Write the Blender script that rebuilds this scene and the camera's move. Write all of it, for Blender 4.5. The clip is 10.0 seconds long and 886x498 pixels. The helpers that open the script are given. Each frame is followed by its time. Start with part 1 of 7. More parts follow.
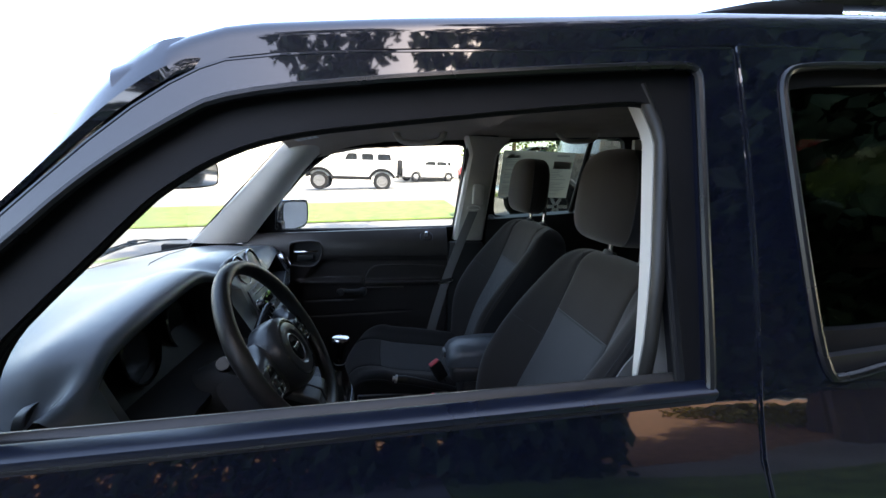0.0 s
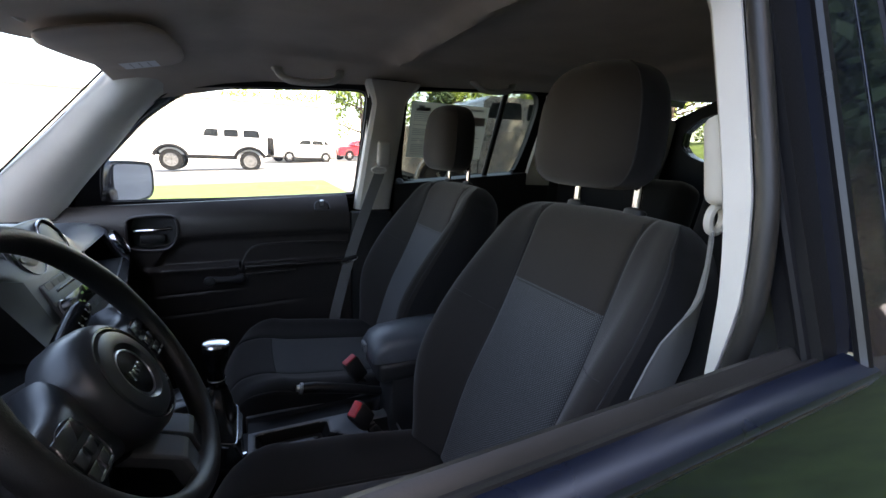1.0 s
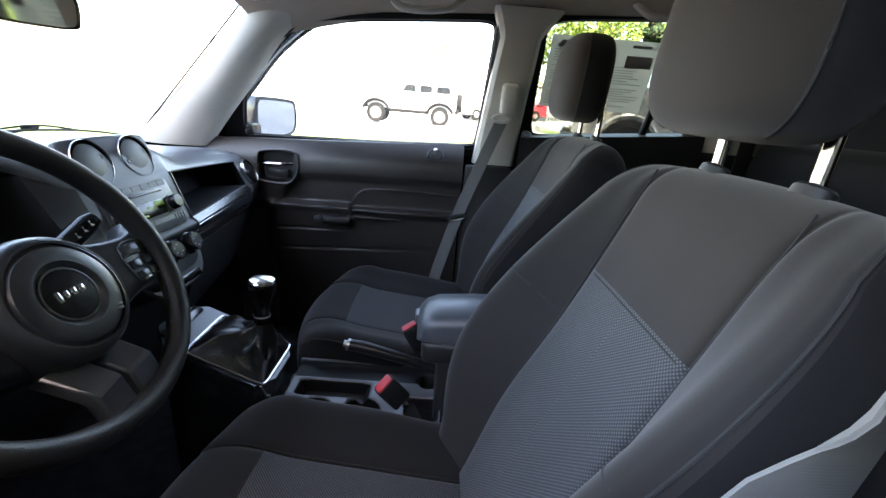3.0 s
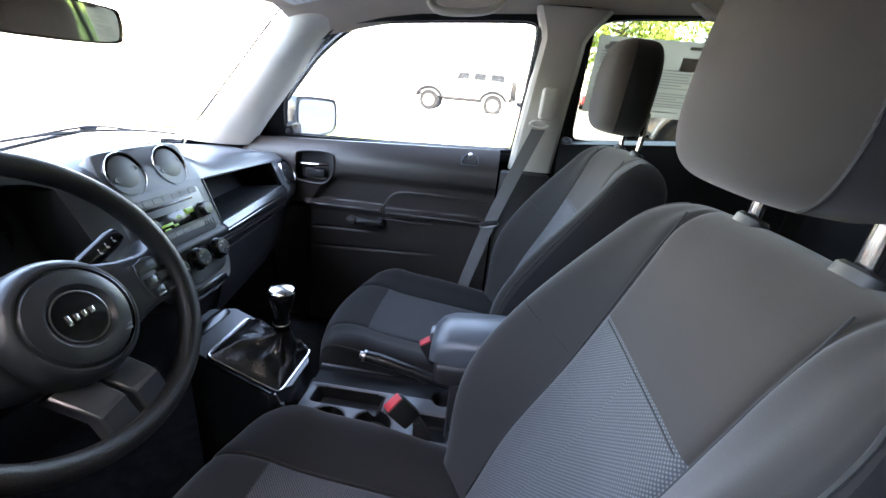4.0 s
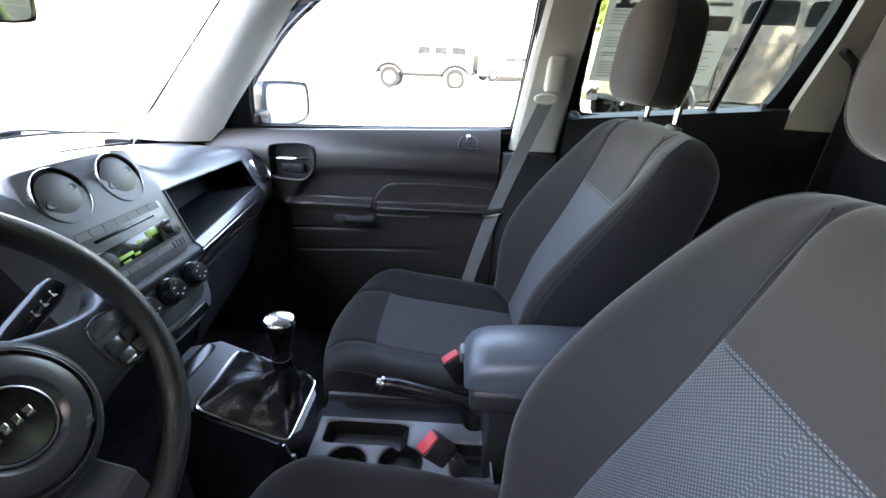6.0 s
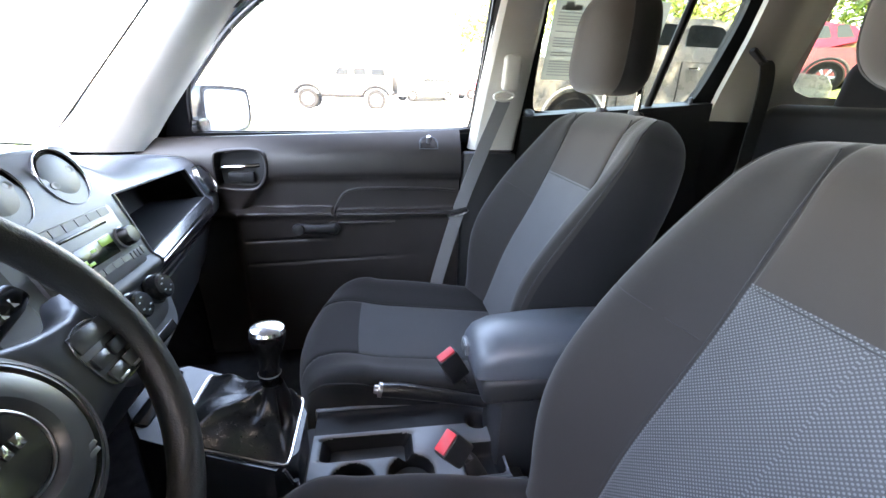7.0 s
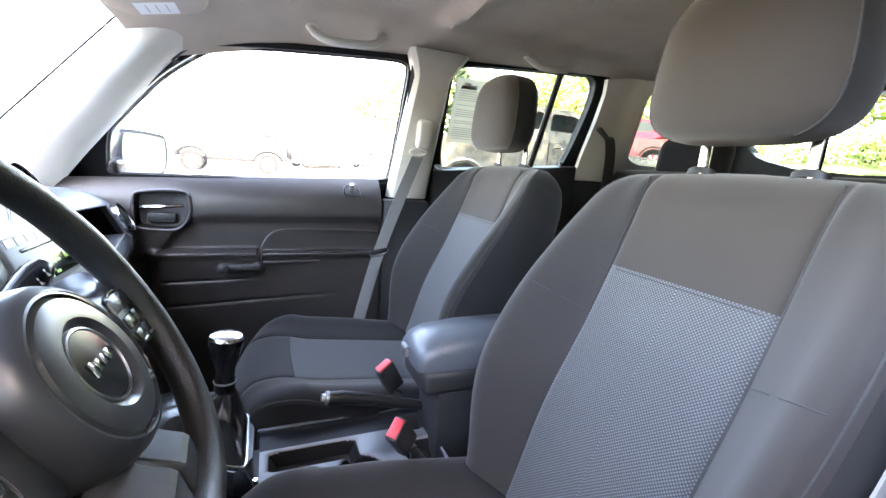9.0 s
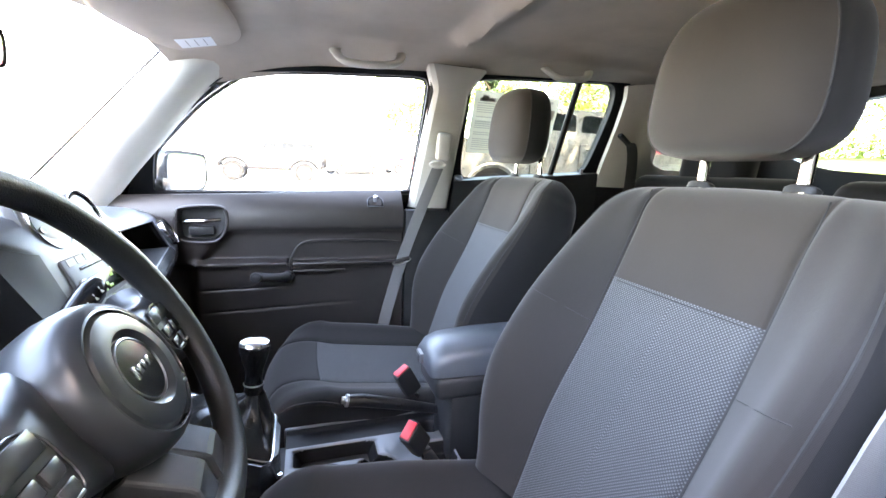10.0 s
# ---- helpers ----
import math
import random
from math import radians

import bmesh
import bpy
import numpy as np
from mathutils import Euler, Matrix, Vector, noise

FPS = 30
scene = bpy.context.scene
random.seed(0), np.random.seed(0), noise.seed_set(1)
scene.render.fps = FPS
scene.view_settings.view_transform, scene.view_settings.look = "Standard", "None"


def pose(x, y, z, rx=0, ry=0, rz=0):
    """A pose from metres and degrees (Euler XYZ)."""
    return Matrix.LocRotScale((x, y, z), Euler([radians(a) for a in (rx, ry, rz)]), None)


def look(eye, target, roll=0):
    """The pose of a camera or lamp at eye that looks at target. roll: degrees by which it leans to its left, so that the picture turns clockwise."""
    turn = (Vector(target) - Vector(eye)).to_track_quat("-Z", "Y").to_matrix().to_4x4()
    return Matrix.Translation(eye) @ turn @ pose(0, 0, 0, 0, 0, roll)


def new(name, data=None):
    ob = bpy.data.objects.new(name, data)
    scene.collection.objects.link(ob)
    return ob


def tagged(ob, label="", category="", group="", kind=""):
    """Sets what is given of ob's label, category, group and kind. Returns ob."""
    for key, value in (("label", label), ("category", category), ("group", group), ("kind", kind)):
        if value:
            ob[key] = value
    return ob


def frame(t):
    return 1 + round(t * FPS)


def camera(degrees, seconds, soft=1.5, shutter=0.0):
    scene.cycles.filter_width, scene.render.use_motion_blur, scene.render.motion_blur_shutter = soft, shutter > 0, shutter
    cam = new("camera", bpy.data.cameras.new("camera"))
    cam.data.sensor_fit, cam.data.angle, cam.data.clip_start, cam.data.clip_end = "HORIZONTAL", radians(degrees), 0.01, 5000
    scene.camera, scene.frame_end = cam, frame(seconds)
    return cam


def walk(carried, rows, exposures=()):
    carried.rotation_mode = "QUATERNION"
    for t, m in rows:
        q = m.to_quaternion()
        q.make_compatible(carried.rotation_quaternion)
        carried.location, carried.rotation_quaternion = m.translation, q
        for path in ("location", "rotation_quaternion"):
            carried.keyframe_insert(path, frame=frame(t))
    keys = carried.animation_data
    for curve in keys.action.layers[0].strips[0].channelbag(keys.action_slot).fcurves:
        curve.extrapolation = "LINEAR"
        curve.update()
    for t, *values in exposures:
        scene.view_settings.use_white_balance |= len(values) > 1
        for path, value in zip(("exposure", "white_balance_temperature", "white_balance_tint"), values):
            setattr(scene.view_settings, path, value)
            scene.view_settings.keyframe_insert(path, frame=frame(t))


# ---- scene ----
cam = camera(93.1, 10.0)
PATH = [
    (0, (-0.02, -1.228, 1.402), (0.27, 0.718, 1.04), 1.7),
    (0.5, (-0.052, -1.06, 1.361), (0.579, 0.795, 0.962), 2.0),
    (1, (-0.056, -0.938, 1.298), (0.762, 0.837, 0.872), 2.0),
    (1.5, (-0.006, -0.891, 1.268), (0.781, 0.894, 0.828), 4.0),
    (2, (0.088, -0.858, 1.259), (0.623, 1.013, 0.797), 4.7),
    (2.5, (0.154, -0.825, 1.252), (0.405, 1.079, 0.694), 4.1),
    (4, (0.257, -0.746, 1.318), (0.084, 1.117, 0.611), 5.4),
    (4.5, (0.243, -0.723, 1.341), (0.027, 1.127, 0.614), 3.9),
    (5, (0.214, -0.684, 1.346), (0.066, 1.16, 0.585), 3.8),
    (5.5, (0.188, -0.637, 1.336), (0.082, 1.193, 0.538), 3.5),
    (7, (0.035, -0.596, 1.249), (0.329, 1.254, 0.551), 1.8),
    (7.5, (-0.012, -0.622, 1.227), (0.489, 1.223, 0.642), 2.5),
    (8, (-0.039, -0.657, 1.199), (0.603, 1.167, 0.687), 2.9),
    (8.5, (-0.073, -0.7, 1.19), (0.693, 1.099, 0.769), 3.9),
    (9, (-0.077, -0.737, 1.196), (0.694, 1.07, 0.822), 4.0),
    (9.5, (-0.047, -0.763, 1.218), (0.679, 1.067, 0.866), 2.7),
    (10, (-0.053, -0.788, 1.222), (0.574, 1.076, 0.857), 2.7),
]
EXPOSURES = [(0.0, 3.1, 7300, 14), (1.0, 3.3, 7800, 18), (2.5, 4.15, 8000, 16), (4.0, 5.2, 7800, 18), (5.0, 5.33, 7900, 18), (5.6, 5.3, 8000, 18), (7.5, 6.0, 8300, 20), (10.0, 6.2, 8300, 20)]
walk(cam, [(t, look(eye, target, roll)) for t, eye, target, roll in PATH], EXPOSURES)

# ---- world and sun ----
SUN_ELEVATION, SUN_AZIMUTH = 48.0, 300.0   # degrees; azimuth from the tail of the car towards its passenger side
world = bpy.data.worlds.new("sky")
scene.world = world
world.use_nodes = True
wn, wl = world.node_tree.nodes, world.node_tree.links
sky = wn.new("ShaderNodeTexSky")
sky.sky_type, sky.sun_disc = "NISHITA", False
sky.sun_elevation, sky.sun_rotation = radians(SUN_ELEVATION), radians(90 - SUN_AZIMUTH)
sky.air_density, sky.dust_density = 1.0, 1.5
wl.new(sky.outputs[0], wn["Background"].inputs[0])
wn["Background"].inputs[1].default_value = 0.15
sun = new("sun", bpy.data.lights.new("sun", "SUN"))
sun.data.energy, sun.data.angle, sun.data.color = 2.8, radians(0.6), (1.0, 0.95, 0.86)
_e, _a = radians(SUN_ELEVATION), radians(SUN_AZIMUTH)
sun.matrix_world = look((0, 0, 30), (-math.cos(_e) * math.cos(_a) * 10, -math.cos(_e) * math.sin(_a) * 10, 30 - math.sin(_e) * 10))


# ---- materials ----
def material(name, color, rough=0.5, metal=0.0, vary=0.12, scale=8.0, bump=0.0, grain=300.0, coat=0.0, spec=0.5, sheen=0.0):
    """A surface with mottling at a coarse scale and grain at a fine one."""
    m = bpy.data.materials.new(name)
    m.use_nodes = True
    n, l = m.node_tree.nodes, m.node_tree.links
    p = n["Principled BSDF"]
    at = n.new("ShaderNodeTexCoord")
    big, fine = n.new("ShaderNodeTexNoise"), n.new("ShaderNodeTexNoise")
    big.inputs["Scale"].default_value, big.inputs["Detail"].default_value = scale, 5
    fine.inputs["Scale"].default_value, fine.inputs["Detail"].default_value = grain, 3
    l.new(at.outputs["Object"], big.inputs["Vector"])
    l.new(at.outputs["Object"], fine.inputs["Vector"])
    ramp = n.new("ShaderNodeMapRange")
    ramp.inputs["From Min"].default_value, ramp.inputs["From Max"].default_value = 0.3, 0.7
    ramp.inputs["To Min"].default_value, ramp.inputs["To Max"].default_value = 1 - vary, 1 + vary
    l.new(big.outputs["Fac"], ramp.inputs["Value"])
    mix = n.new("ShaderNodeVectorMath")
    mix.operation = "SCALE"
    mix.inputs[0].default_value = color
    l.new(ramp.outputs[0], mix.inputs["Scale"])
    l.new(mix.outputs[0], p.inputs["Base Color"])
    rr = n.new("ShaderNodeMapRange")
    rr.inputs["To Min"].default_value, rr.inputs["To Max"].default_value = max(rough - 0.08, 0.0), min(rough + 0.08, 1)
    l.new(fine.outputs["Fac"] if bump else big.outputs["Fac"], rr.inputs["Value"])
    l.new(rr.outputs[0], p.inputs["Roughness"])
    p.inputs["Metallic"].default_value = metal
    p.inputs["Coat Weight"].default_value, p.inputs["Coat Roughness"].default_value = coat, 0.03
    p.inputs["Specular IOR Level"].default_value = spec
    p.inputs["Sheen Weight"].default_value = sheen
    if bump:
        b = n.new("ShaderNodeBump")
        b.inputs["Strength"].default_value, b.inputs["Distance"].default_value = bump, 0.001
        l.new(fine.outputs["Fac"], b.inputs["Height"])
        l.new(b.outputs[0], p.inputs["Normal"])
    return m


def woven(name, low, high, pitch, rough=0.9, dots=True, bump=0.6, vary=0.15):
    """A cloth; the weave runs on the mesh's own metres (its UV map)."""
    m = bpy.data.materials.new(name)
    m.use_nodes = True
    n, l = m.node_tree.nodes, m.node_tree.links
    p = n["Principled BSDF"]
    uv = n.new("ShaderNodeTexCoord")
    cut = n.new("ShaderNodeSeparateXYZ")
    l.new(uv.outputs["UV"], cut.inputs[0])

    def math_node(op, a, b=None):
        q = n.new("ShaderNodeMath")
        q.operation = op
        for k, v in enumerate((a, b)):
            if v is None:
                continue
            if isinstance(v, (int, float)):
                q.inputs[k].default_value = v
            else:
                l.new(v, q.inputs[k])
        return q.outputs[0]

    su = math_node("SINE", math_node("MULTIPLY", cut.outputs[0], 2 * math.pi / pitch))
    sv = math_node("SINE", math_node("MULTIPLY", cut.outputs[1], 2 * math.pi / pitch))
    height = math_node("MULTIPLY", su, sv) if dots else math_node("ADD", math_node("MULTIPLY", su, 0.5), math_node("MULTIPLY", sv, 0.5))
    ramp = n.new("ShaderNodeMapRange")
    ramp.interpolation_type = "SMOOTHSTEP"
    ramp.inputs["From Min"].default_value, ramp.inputs["From Max"].default_value = (0.15, 0.6) if dots else (-1, 1)
    l.new(height, ramp.inputs["Value"])
    noise_tex = n.new("ShaderNodeTexNoise")
    noise_tex.inputs["Scale"].default_value, noise_tex.inputs["Detail"].default_value = 14, 6
    l.new(uv.outputs["Object"], noise_tex.inputs["Vector"])
    fac = math_node("ADD", ramp.outputs[0], math_node("MULTIPLY", math_node("SUBTRACT", noise_tex.outputs["Fac"], 0.5), vary * 4))
    mix = n.new("ShaderNodeMix")
    mix.data_type = "RGBA"
    mix.inputs[6].default_value, mix.inputs[7].default_value = (*low, 1), (*high, 1)
    l.new(fac, mix.inputs[0])
    l.new(mix.outputs[2], p.inputs["Base Color"])
    p.inputs["Roughness"].default_value, p.inputs["Specular IOR Level"].default_value = rough, 0.25
    p.inputs["Sheen Weight"].default_value, p.inputs["Sheen Roughness"].default_value = 0.15, 0.5
    b = n.new("ShaderNodeBump")
    b.inputs["Strength"].default_value, b.inputs["Distance"].default_value = bump, 0.0008
    l.new(ramp.outputs[0], b.inputs["Height"])
    l.new(b.outputs[0], p.inputs["Normal"])
    return m


def pane(name, tint, gloss=1.0, haze=0.0):
    """Clear glass: what it lets through is tinted, and its gloss grows to grazing angles; an added translucent veil
    imitates glare.
    """
    m = bpy.data.materials.new(name)
    m.use_nodes = True
    n, l = m.node_tree.nodes, m.node_tree.links
    n.remove(n["Principled BSDF"])
    a, g, mix, f = n.new("ShaderNodeBsdfTransparent"), n.new("ShaderNodeBsdfGlossy"), n.new("ShaderNodeMixShader"), n.new("ShaderNodeLayerWeight")
    a.inputs[0].default_value, g.inputs["Roughness"].default_value = (*tint, 1), 0.0
    g.inputs[0].default_value = (gloss, gloss, gloss, 1)
    f.inputs["Blend"].default_value = 0.5
    steep, rise = n.new("ShaderNodeMath"), n.new("ShaderNodeMath")
    steep.operation, steep.inputs[1].default_value = "POWER", 4.0
    rise.operation, rise.inputs[1].default_value, rise.inputs[2].default_value = "MULTIPLY_ADD", 0.6, 0.025
    l.new(f.outputs["Facing"], steep.inputs[0])
    l.new(steep.outputs[0], rise.inputs[0])
    l.new(rise.outputs[0], mix.inputs[0])
    clear = a.outputs[0]
    if haze:
        film, veil, blot = n.new("ShaderNodeBsdfTranslucent"), n.new("ShaderNodeMixShader"), n.new("ShaderNodeTexNoise")
        film.inputs[0].default_value = (0.95, 0.94, 0.92, 1)
        amount = n.new("ShaderNodeMapRange")
        blot.inputs["Scale"].default_value, blot.inputs["Detail"].default_value = 5.0, 6.0
        amount.inputs["To Min"].default_value, amount.inputs["To Max"].default_value = haze * 0.75, haze * 1.25
        l.new(blot.outputs["Fac"], amount.inputs["Value"])
        l.new(amount.outputs[0], veil.inputs[0])
        l.new(a.outputs[0], veil.inputs[1])
        l.new(film.outputs[0], veil.inputs[2])
        clear = veil.outputs[0]
    l.new(clear, mix.inputs[1])
    l.new(g.outputs[0], mix.inputs[2])
    l.new(mix.outputs[0], n["Material Output"].inputs[0])
    return m


def glowing(name, color, strength):
    m = material(name, color, 0.3)
    p = m.node_tree.nodes["Principled BSDF"]
    p.inputs["Emission Color"].default_value, p.inputs["Emission Strength"].default_value = (*color, 1), strength
    return m


PAINT = material("navy_paint", (0.0012, 0.0022, 0.009), 0.45, 0.0, 0.08, 20, coat=1.0, spec=0.1)
PAINT.node_tree.nodes["Principled BSDF"].inputs["Coat IOR"].default_value = 1.65
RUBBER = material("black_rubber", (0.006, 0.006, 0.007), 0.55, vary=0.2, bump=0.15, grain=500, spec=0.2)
GLOSS_NAVY = material("glossy_sill_moulding", (0.003, 0.006, 0.016), 0.3, vary=0.1, spec=0.6)
MOULDING = material("satin_black_moulding", (0.008, 0.008, 0.009), 0.28, vary=0.1, spec=0.45)
STRIP = material("weathered_rubber_strip", (0.020, 0.019, 0.018), 0.42, vary=0.2, bump=0.1, grain=500, spec=0.4)
GLOSS_BLACK = material("gloss_black", (0.008, 0.008, 0.009), 0.18, vary=0.1)
DASH = material("dash_plastic", (0.090, 0.098, 0.110), 0.32, vary=0.12, bump=0.25, grain=900)
DASH_DARK = material("dark_plastic", (0.017, 0.017, 0.018), 0.5, vary=0.15, bump=0.2, grain=900)
DOOR_TRIM = material("door_plastic", (0.031, 0.0265, 0.025), 0.36, vary=0.12, bump=0.3, grain=800)
STACK = material("satin_grey_plastic", (0.105, 0.108, 0.113), 0.36, vary=0.08, bump=0.1, grain=900)
VENT = material("dark_vent_plastic", (0.036, 0.038, 0.041), 0.38, vary=0.08, bump=0.1, grain=900)
ARMREST = material("navy_black_armrest_vinyl", (0.062, 0.068, 0.078), 0.38, vary=0.1, bump=0.25, grain=700)
CONSOLE = material("grey_console_plastic", (0.105, 0.112, 0.121), 0.36, vary=0.1, bump=0.15, grain=900)
TRIM = material("pale_grey_trim", (0.56, 0.535, 0.49), 0.6, vary=0.06, bump=0.2, grain=700)
HEADLINER = material("headliner_cloth", (0.49, 0.415, 0.355), 0.95, vary=0.08, bump=0.5, grain=900, spec=0.15)
CHROME = material("chrome", (0.62, 0.62, 0.63), 0.16, 1.0, 0.05)
SPOKE = material("satin_spoke_plastic", (0.085, 0.089, 0.098), 0.24, 0.45, 0.05)
SILVER = material("satin_silver", (0.5, 0.5, 0.5), 0.3, 1.0, 0.08)
LEATHER = material("black_leatherette", (0.008, 0.008, 0.009), 0.30, vary=0.2, bump=0.3, grain=350)
GRIP = material("wheel_leatherette", (0.016, 0.015, 0.015), 0.42, vary=0.15, bump=0.5, grain=600)
HUB = material("airbag_plastic", (0.034, 0.036, 0.041), 0.33, vary=0.06, spec=0.6)
RED = material("buckle_red", (0.55, 0.03, 0.04), 0.4, vary=0.1)
LABEL_WHITE = material("white_label", (0.75, 0.76, 0.78), 0.6, vary=0.03)
BELT_BLACK = woven("black_belt_webbing", (0.02, 0.02, 0.02), (0.032, 0.031, 0.031), 0.002, 0.8, False)
BELT = woven("belt_webbing", (0.165, 0.162, 0.160), (0.19, 0.187, 0.185), 0.0016, 0.7, False, 0.2)
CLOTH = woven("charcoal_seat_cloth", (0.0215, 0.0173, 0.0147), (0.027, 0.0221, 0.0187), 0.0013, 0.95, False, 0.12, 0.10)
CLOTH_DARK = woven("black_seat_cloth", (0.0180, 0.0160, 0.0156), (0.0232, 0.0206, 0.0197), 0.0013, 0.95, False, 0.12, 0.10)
# The bolster cloth again, with the low cushion's shade put into its colour.
CLOTH_SHADED = woven("darkened_cushion_cloth", (0.0118, 0.0106, 0.0108), (0.0160, 0.0146, 0.0148), 0.0013, 0.95, False, 0.12, 0.10)
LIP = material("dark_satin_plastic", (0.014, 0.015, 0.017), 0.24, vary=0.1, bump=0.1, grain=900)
# Darkest step of the seat cloth, for flanks, sides and backs.
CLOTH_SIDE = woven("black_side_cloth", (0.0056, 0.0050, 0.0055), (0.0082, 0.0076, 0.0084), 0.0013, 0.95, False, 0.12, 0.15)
CLOTH_MESH = woven("dotted_insert_cloth", (0.036, 0.037, 0.039), (0.104, 0.106, 0.111), 0.0050, 0.9, True, 0.9, 0.05)
STITCH = material("dark_stitching", (0.018, 0.018, 0.018), 0.9)
CARPET = material("black_carpet", (0.012, 0.012, 0.013), 1.0, vary=0.4, scale=30, bump=1.0, grain=600, spec=0.1)
GLASS = pane("clear_glass", (0.93, 0.95, 0.94))
# The translucent share imitates veiling glare over the bright outdoors.
HAZY = pane("veiled_clear_glass", (0.93, 0.95, 0.94), haze=0.010)
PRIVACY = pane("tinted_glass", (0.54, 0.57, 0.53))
# The tinted glass again, much darker, for the driver's side only.
DARK_GLASS = pane("darker_driver_side_glass", (0.10, 0.11, 0.10))
MIRROR = material("mirror_silver", (0.9, 0.9, 0.9), 0.0, 1.0, 0.0)
MIRROR.node_tree.nodes["Principled BSDF"].inputs["Roughness"].default_value = 0.01
PAPER = material("white_paper", (0.40, 0.39, 0.36), 0.8, vary=0.06)
_n, _l = PAPER.node_tree.nodes, PAPER.node_tree.links
_through, _both = _n.new("ShaderNodeBsdfTranslucent"), _n.new("ShaderNodeMixShader")
_through.inputs[0].default_value, _both.inputs[0].default_value = (0.60, 0.57, 0.51, 1), 0.75
_l.new(_n["Principled BSDF"].outputs[0], _both.inputs[1])
_l.new(_through.outputs[0], _both.inputs[2])
_l.new(_both.outputs[0], _n["Material Output"].inputs[0])
def printed(name, color, see):
    """Ink on thin paper: some light comes through it."""
    m = material(name, color, 0.8)
    n, l = m.node_tree.nodes, m.node_tree.links
    thin, both = n.new("ShaderNodeBsdfTranslucent"), n.new("ShaderNodeMixShader")
    thin.inputs[0].default_value, both.inputs[0].default_value = (see, see * 0.95, see * 0.92, 1), 0.7
    l.new(n["Principled BSDF"].outputs[0], both.inputs[1])
    l.new(thin.outputs[0], both.inputs[2])
    l.new(both.outputs[0], n["Material Output"].inputs[0])
    return m


INK = printed("grey_ink", (0.20, 0.20, 0.19), 0.42)
INK_RED = printed("brown_red_ink", (0.22, 0.12, 0.10), 0.30)
WHITE = material("white_print", (0.6, 0.6, 0.6), 0.6)
LCD = glowing("green_lcd", (0.20, 0.40, 0.06), 0.009)
LCD_DARK = material("dark_lcd", (0.012, 0.018, 0.012), 0.12)
WHITE_PAINT = material("white_car_paint", (0.55, 0.55, 0.54), 0.35, vary=0.04, coat=0.6)
GREY_PAINT = material("grey_car_paint", (0.25, 0.243, 0.23), 0.28, 0.4, 0.06, coat=0.8)
RED_PAINT = material("red_car_paint", (0.38, 0.012, 0.025), 0.3, 0.1, 0.06, coat=0.8)
SILVER_PAINT = material("silver_car_paint", (0.42, 0.44, 0.47), 0.3, 0.4, 0.06, coat=0.8)
TYRE = material("tyre_rubber", (0.008, 0.008, 0.008), 0.9, vary=0.25, scale=20, spec=0.15)
CAR_GLASS = material("dark_car_window", (0.012, 0.014, 0.016), 0.06, vary=0.3, scale=2, spec=0.6)
ASPHALT = material("pale_asphalt", (0.17, 0.165, 0.155), 0.9, vary=0.25, scale=0.8, bump=0.8, grain=60)
GRASS = material("mown_grass", (0.10, 0.15, 0.03), 0.95, vary=0.35, scale=3, bump=0.8, grain=40)
LEAF = material("green_leaves", (0.15, 0.22, 0.025), 0.6, vary=0.4, scale=1.5)
LEAF_YELLOW = material("yellow_green_leaves", (0.30, 0.27, 0.03), 0.6, vary=0.4, scale=1.5)
LEAF_DARK = material("dark_conifer_needles", (0.03, 0.06, 0.025), 0.8, vary=0.4, scale=1.5)
BARK = material("bark", (0.09, 0.065, 0.045), 0.95, vary=0.3, scale=10, bump=0.8, grain=40)
WALL = material("pale_render_wall", (0.62, 0.60, 0.56), 0.9, vary=0.06, scale=1, bump=0.3, grain=40)
ROOF_METAL = material("pale_metal_roof", (0.45, 0.42, 0.38), 0.5, vary=0.1, scale=1)
MULCH = material("bark_mulch", (0.22, 0.10, 0.035), 0.95, vary=0.4, scale=6, bump=1.0, grain=40)


# ---- mesh helpers ----
def part(name, bm, mat, parent=None, label="", angle=35):
    """Links a bmesh, whose coordinates are the world's, as one mesh under a thing or under a part."""
    bmesh.ops.recalc_face_normals(bm, faces=bm.faces)
    me = bpy.data.meshes.new(name)
    for f in bm.faces:
        f.smooth = True
    bm.to_mesh(me)
    bm.free()
    me.set_sharp_from_angle(angle=radians(angle))
    me.materials.append(mat)
    ob = new(name, me)
    if parent is not None:
        ob.parent = parent
        if parent.parent is None:
            ob.matrix_parent_inverse = Matrix.Translation(-parent.location)
    if label:
        ob["label"] = label
    return ob


def thing(name, at, label, category, group="", kind=""):
    ob = new(name)
    ob.location, ob.empty_display_size = at, 0.05
    return tagged(ob, label, category, group, kind)


def uv_of(bm):
    return bm.loops.layers.uv.verify()


def smooth_loop(pts, times=3, closed=True):
    """Corner cutting: a rounded form of a polygon."""
    pts = [Vector(p) for p in pts]
    for _ in range(times):
        out = []
        n = len(pts)
        for i in range(n if closed else n - 1):
            a, b = pts[i], pts[(i + 1) % n]
            out += [a * 0.75 + b * 0.25, a * 0.25 + b * 0.75]
        pts = out if closed else [pts[0]] + out + [pts[-1]]
    return pts


def spline(pts, n):
    """n points on a smooth curve through the given ones, evenly in parameter."""
    p = [Vector(q) for q in pts]
    p = [p[0] * 2 - p[1]] + p + [p[-1] * 2 - p[-2]]
    out = []
    for i in range(n):
        s = i / (n - 1) * (len(p) - 3)
        k = min(int(s), len(p) - 4)
        t = s - k
        a, b, c, d = p[k : k + 4]
        out.append(0.5 * (2 * b + (c - a) * t + (2 * a - 5 * b + 4 * c - d) * t * t + (3 * b - a - 3 * c + d) * t**3))
    return out


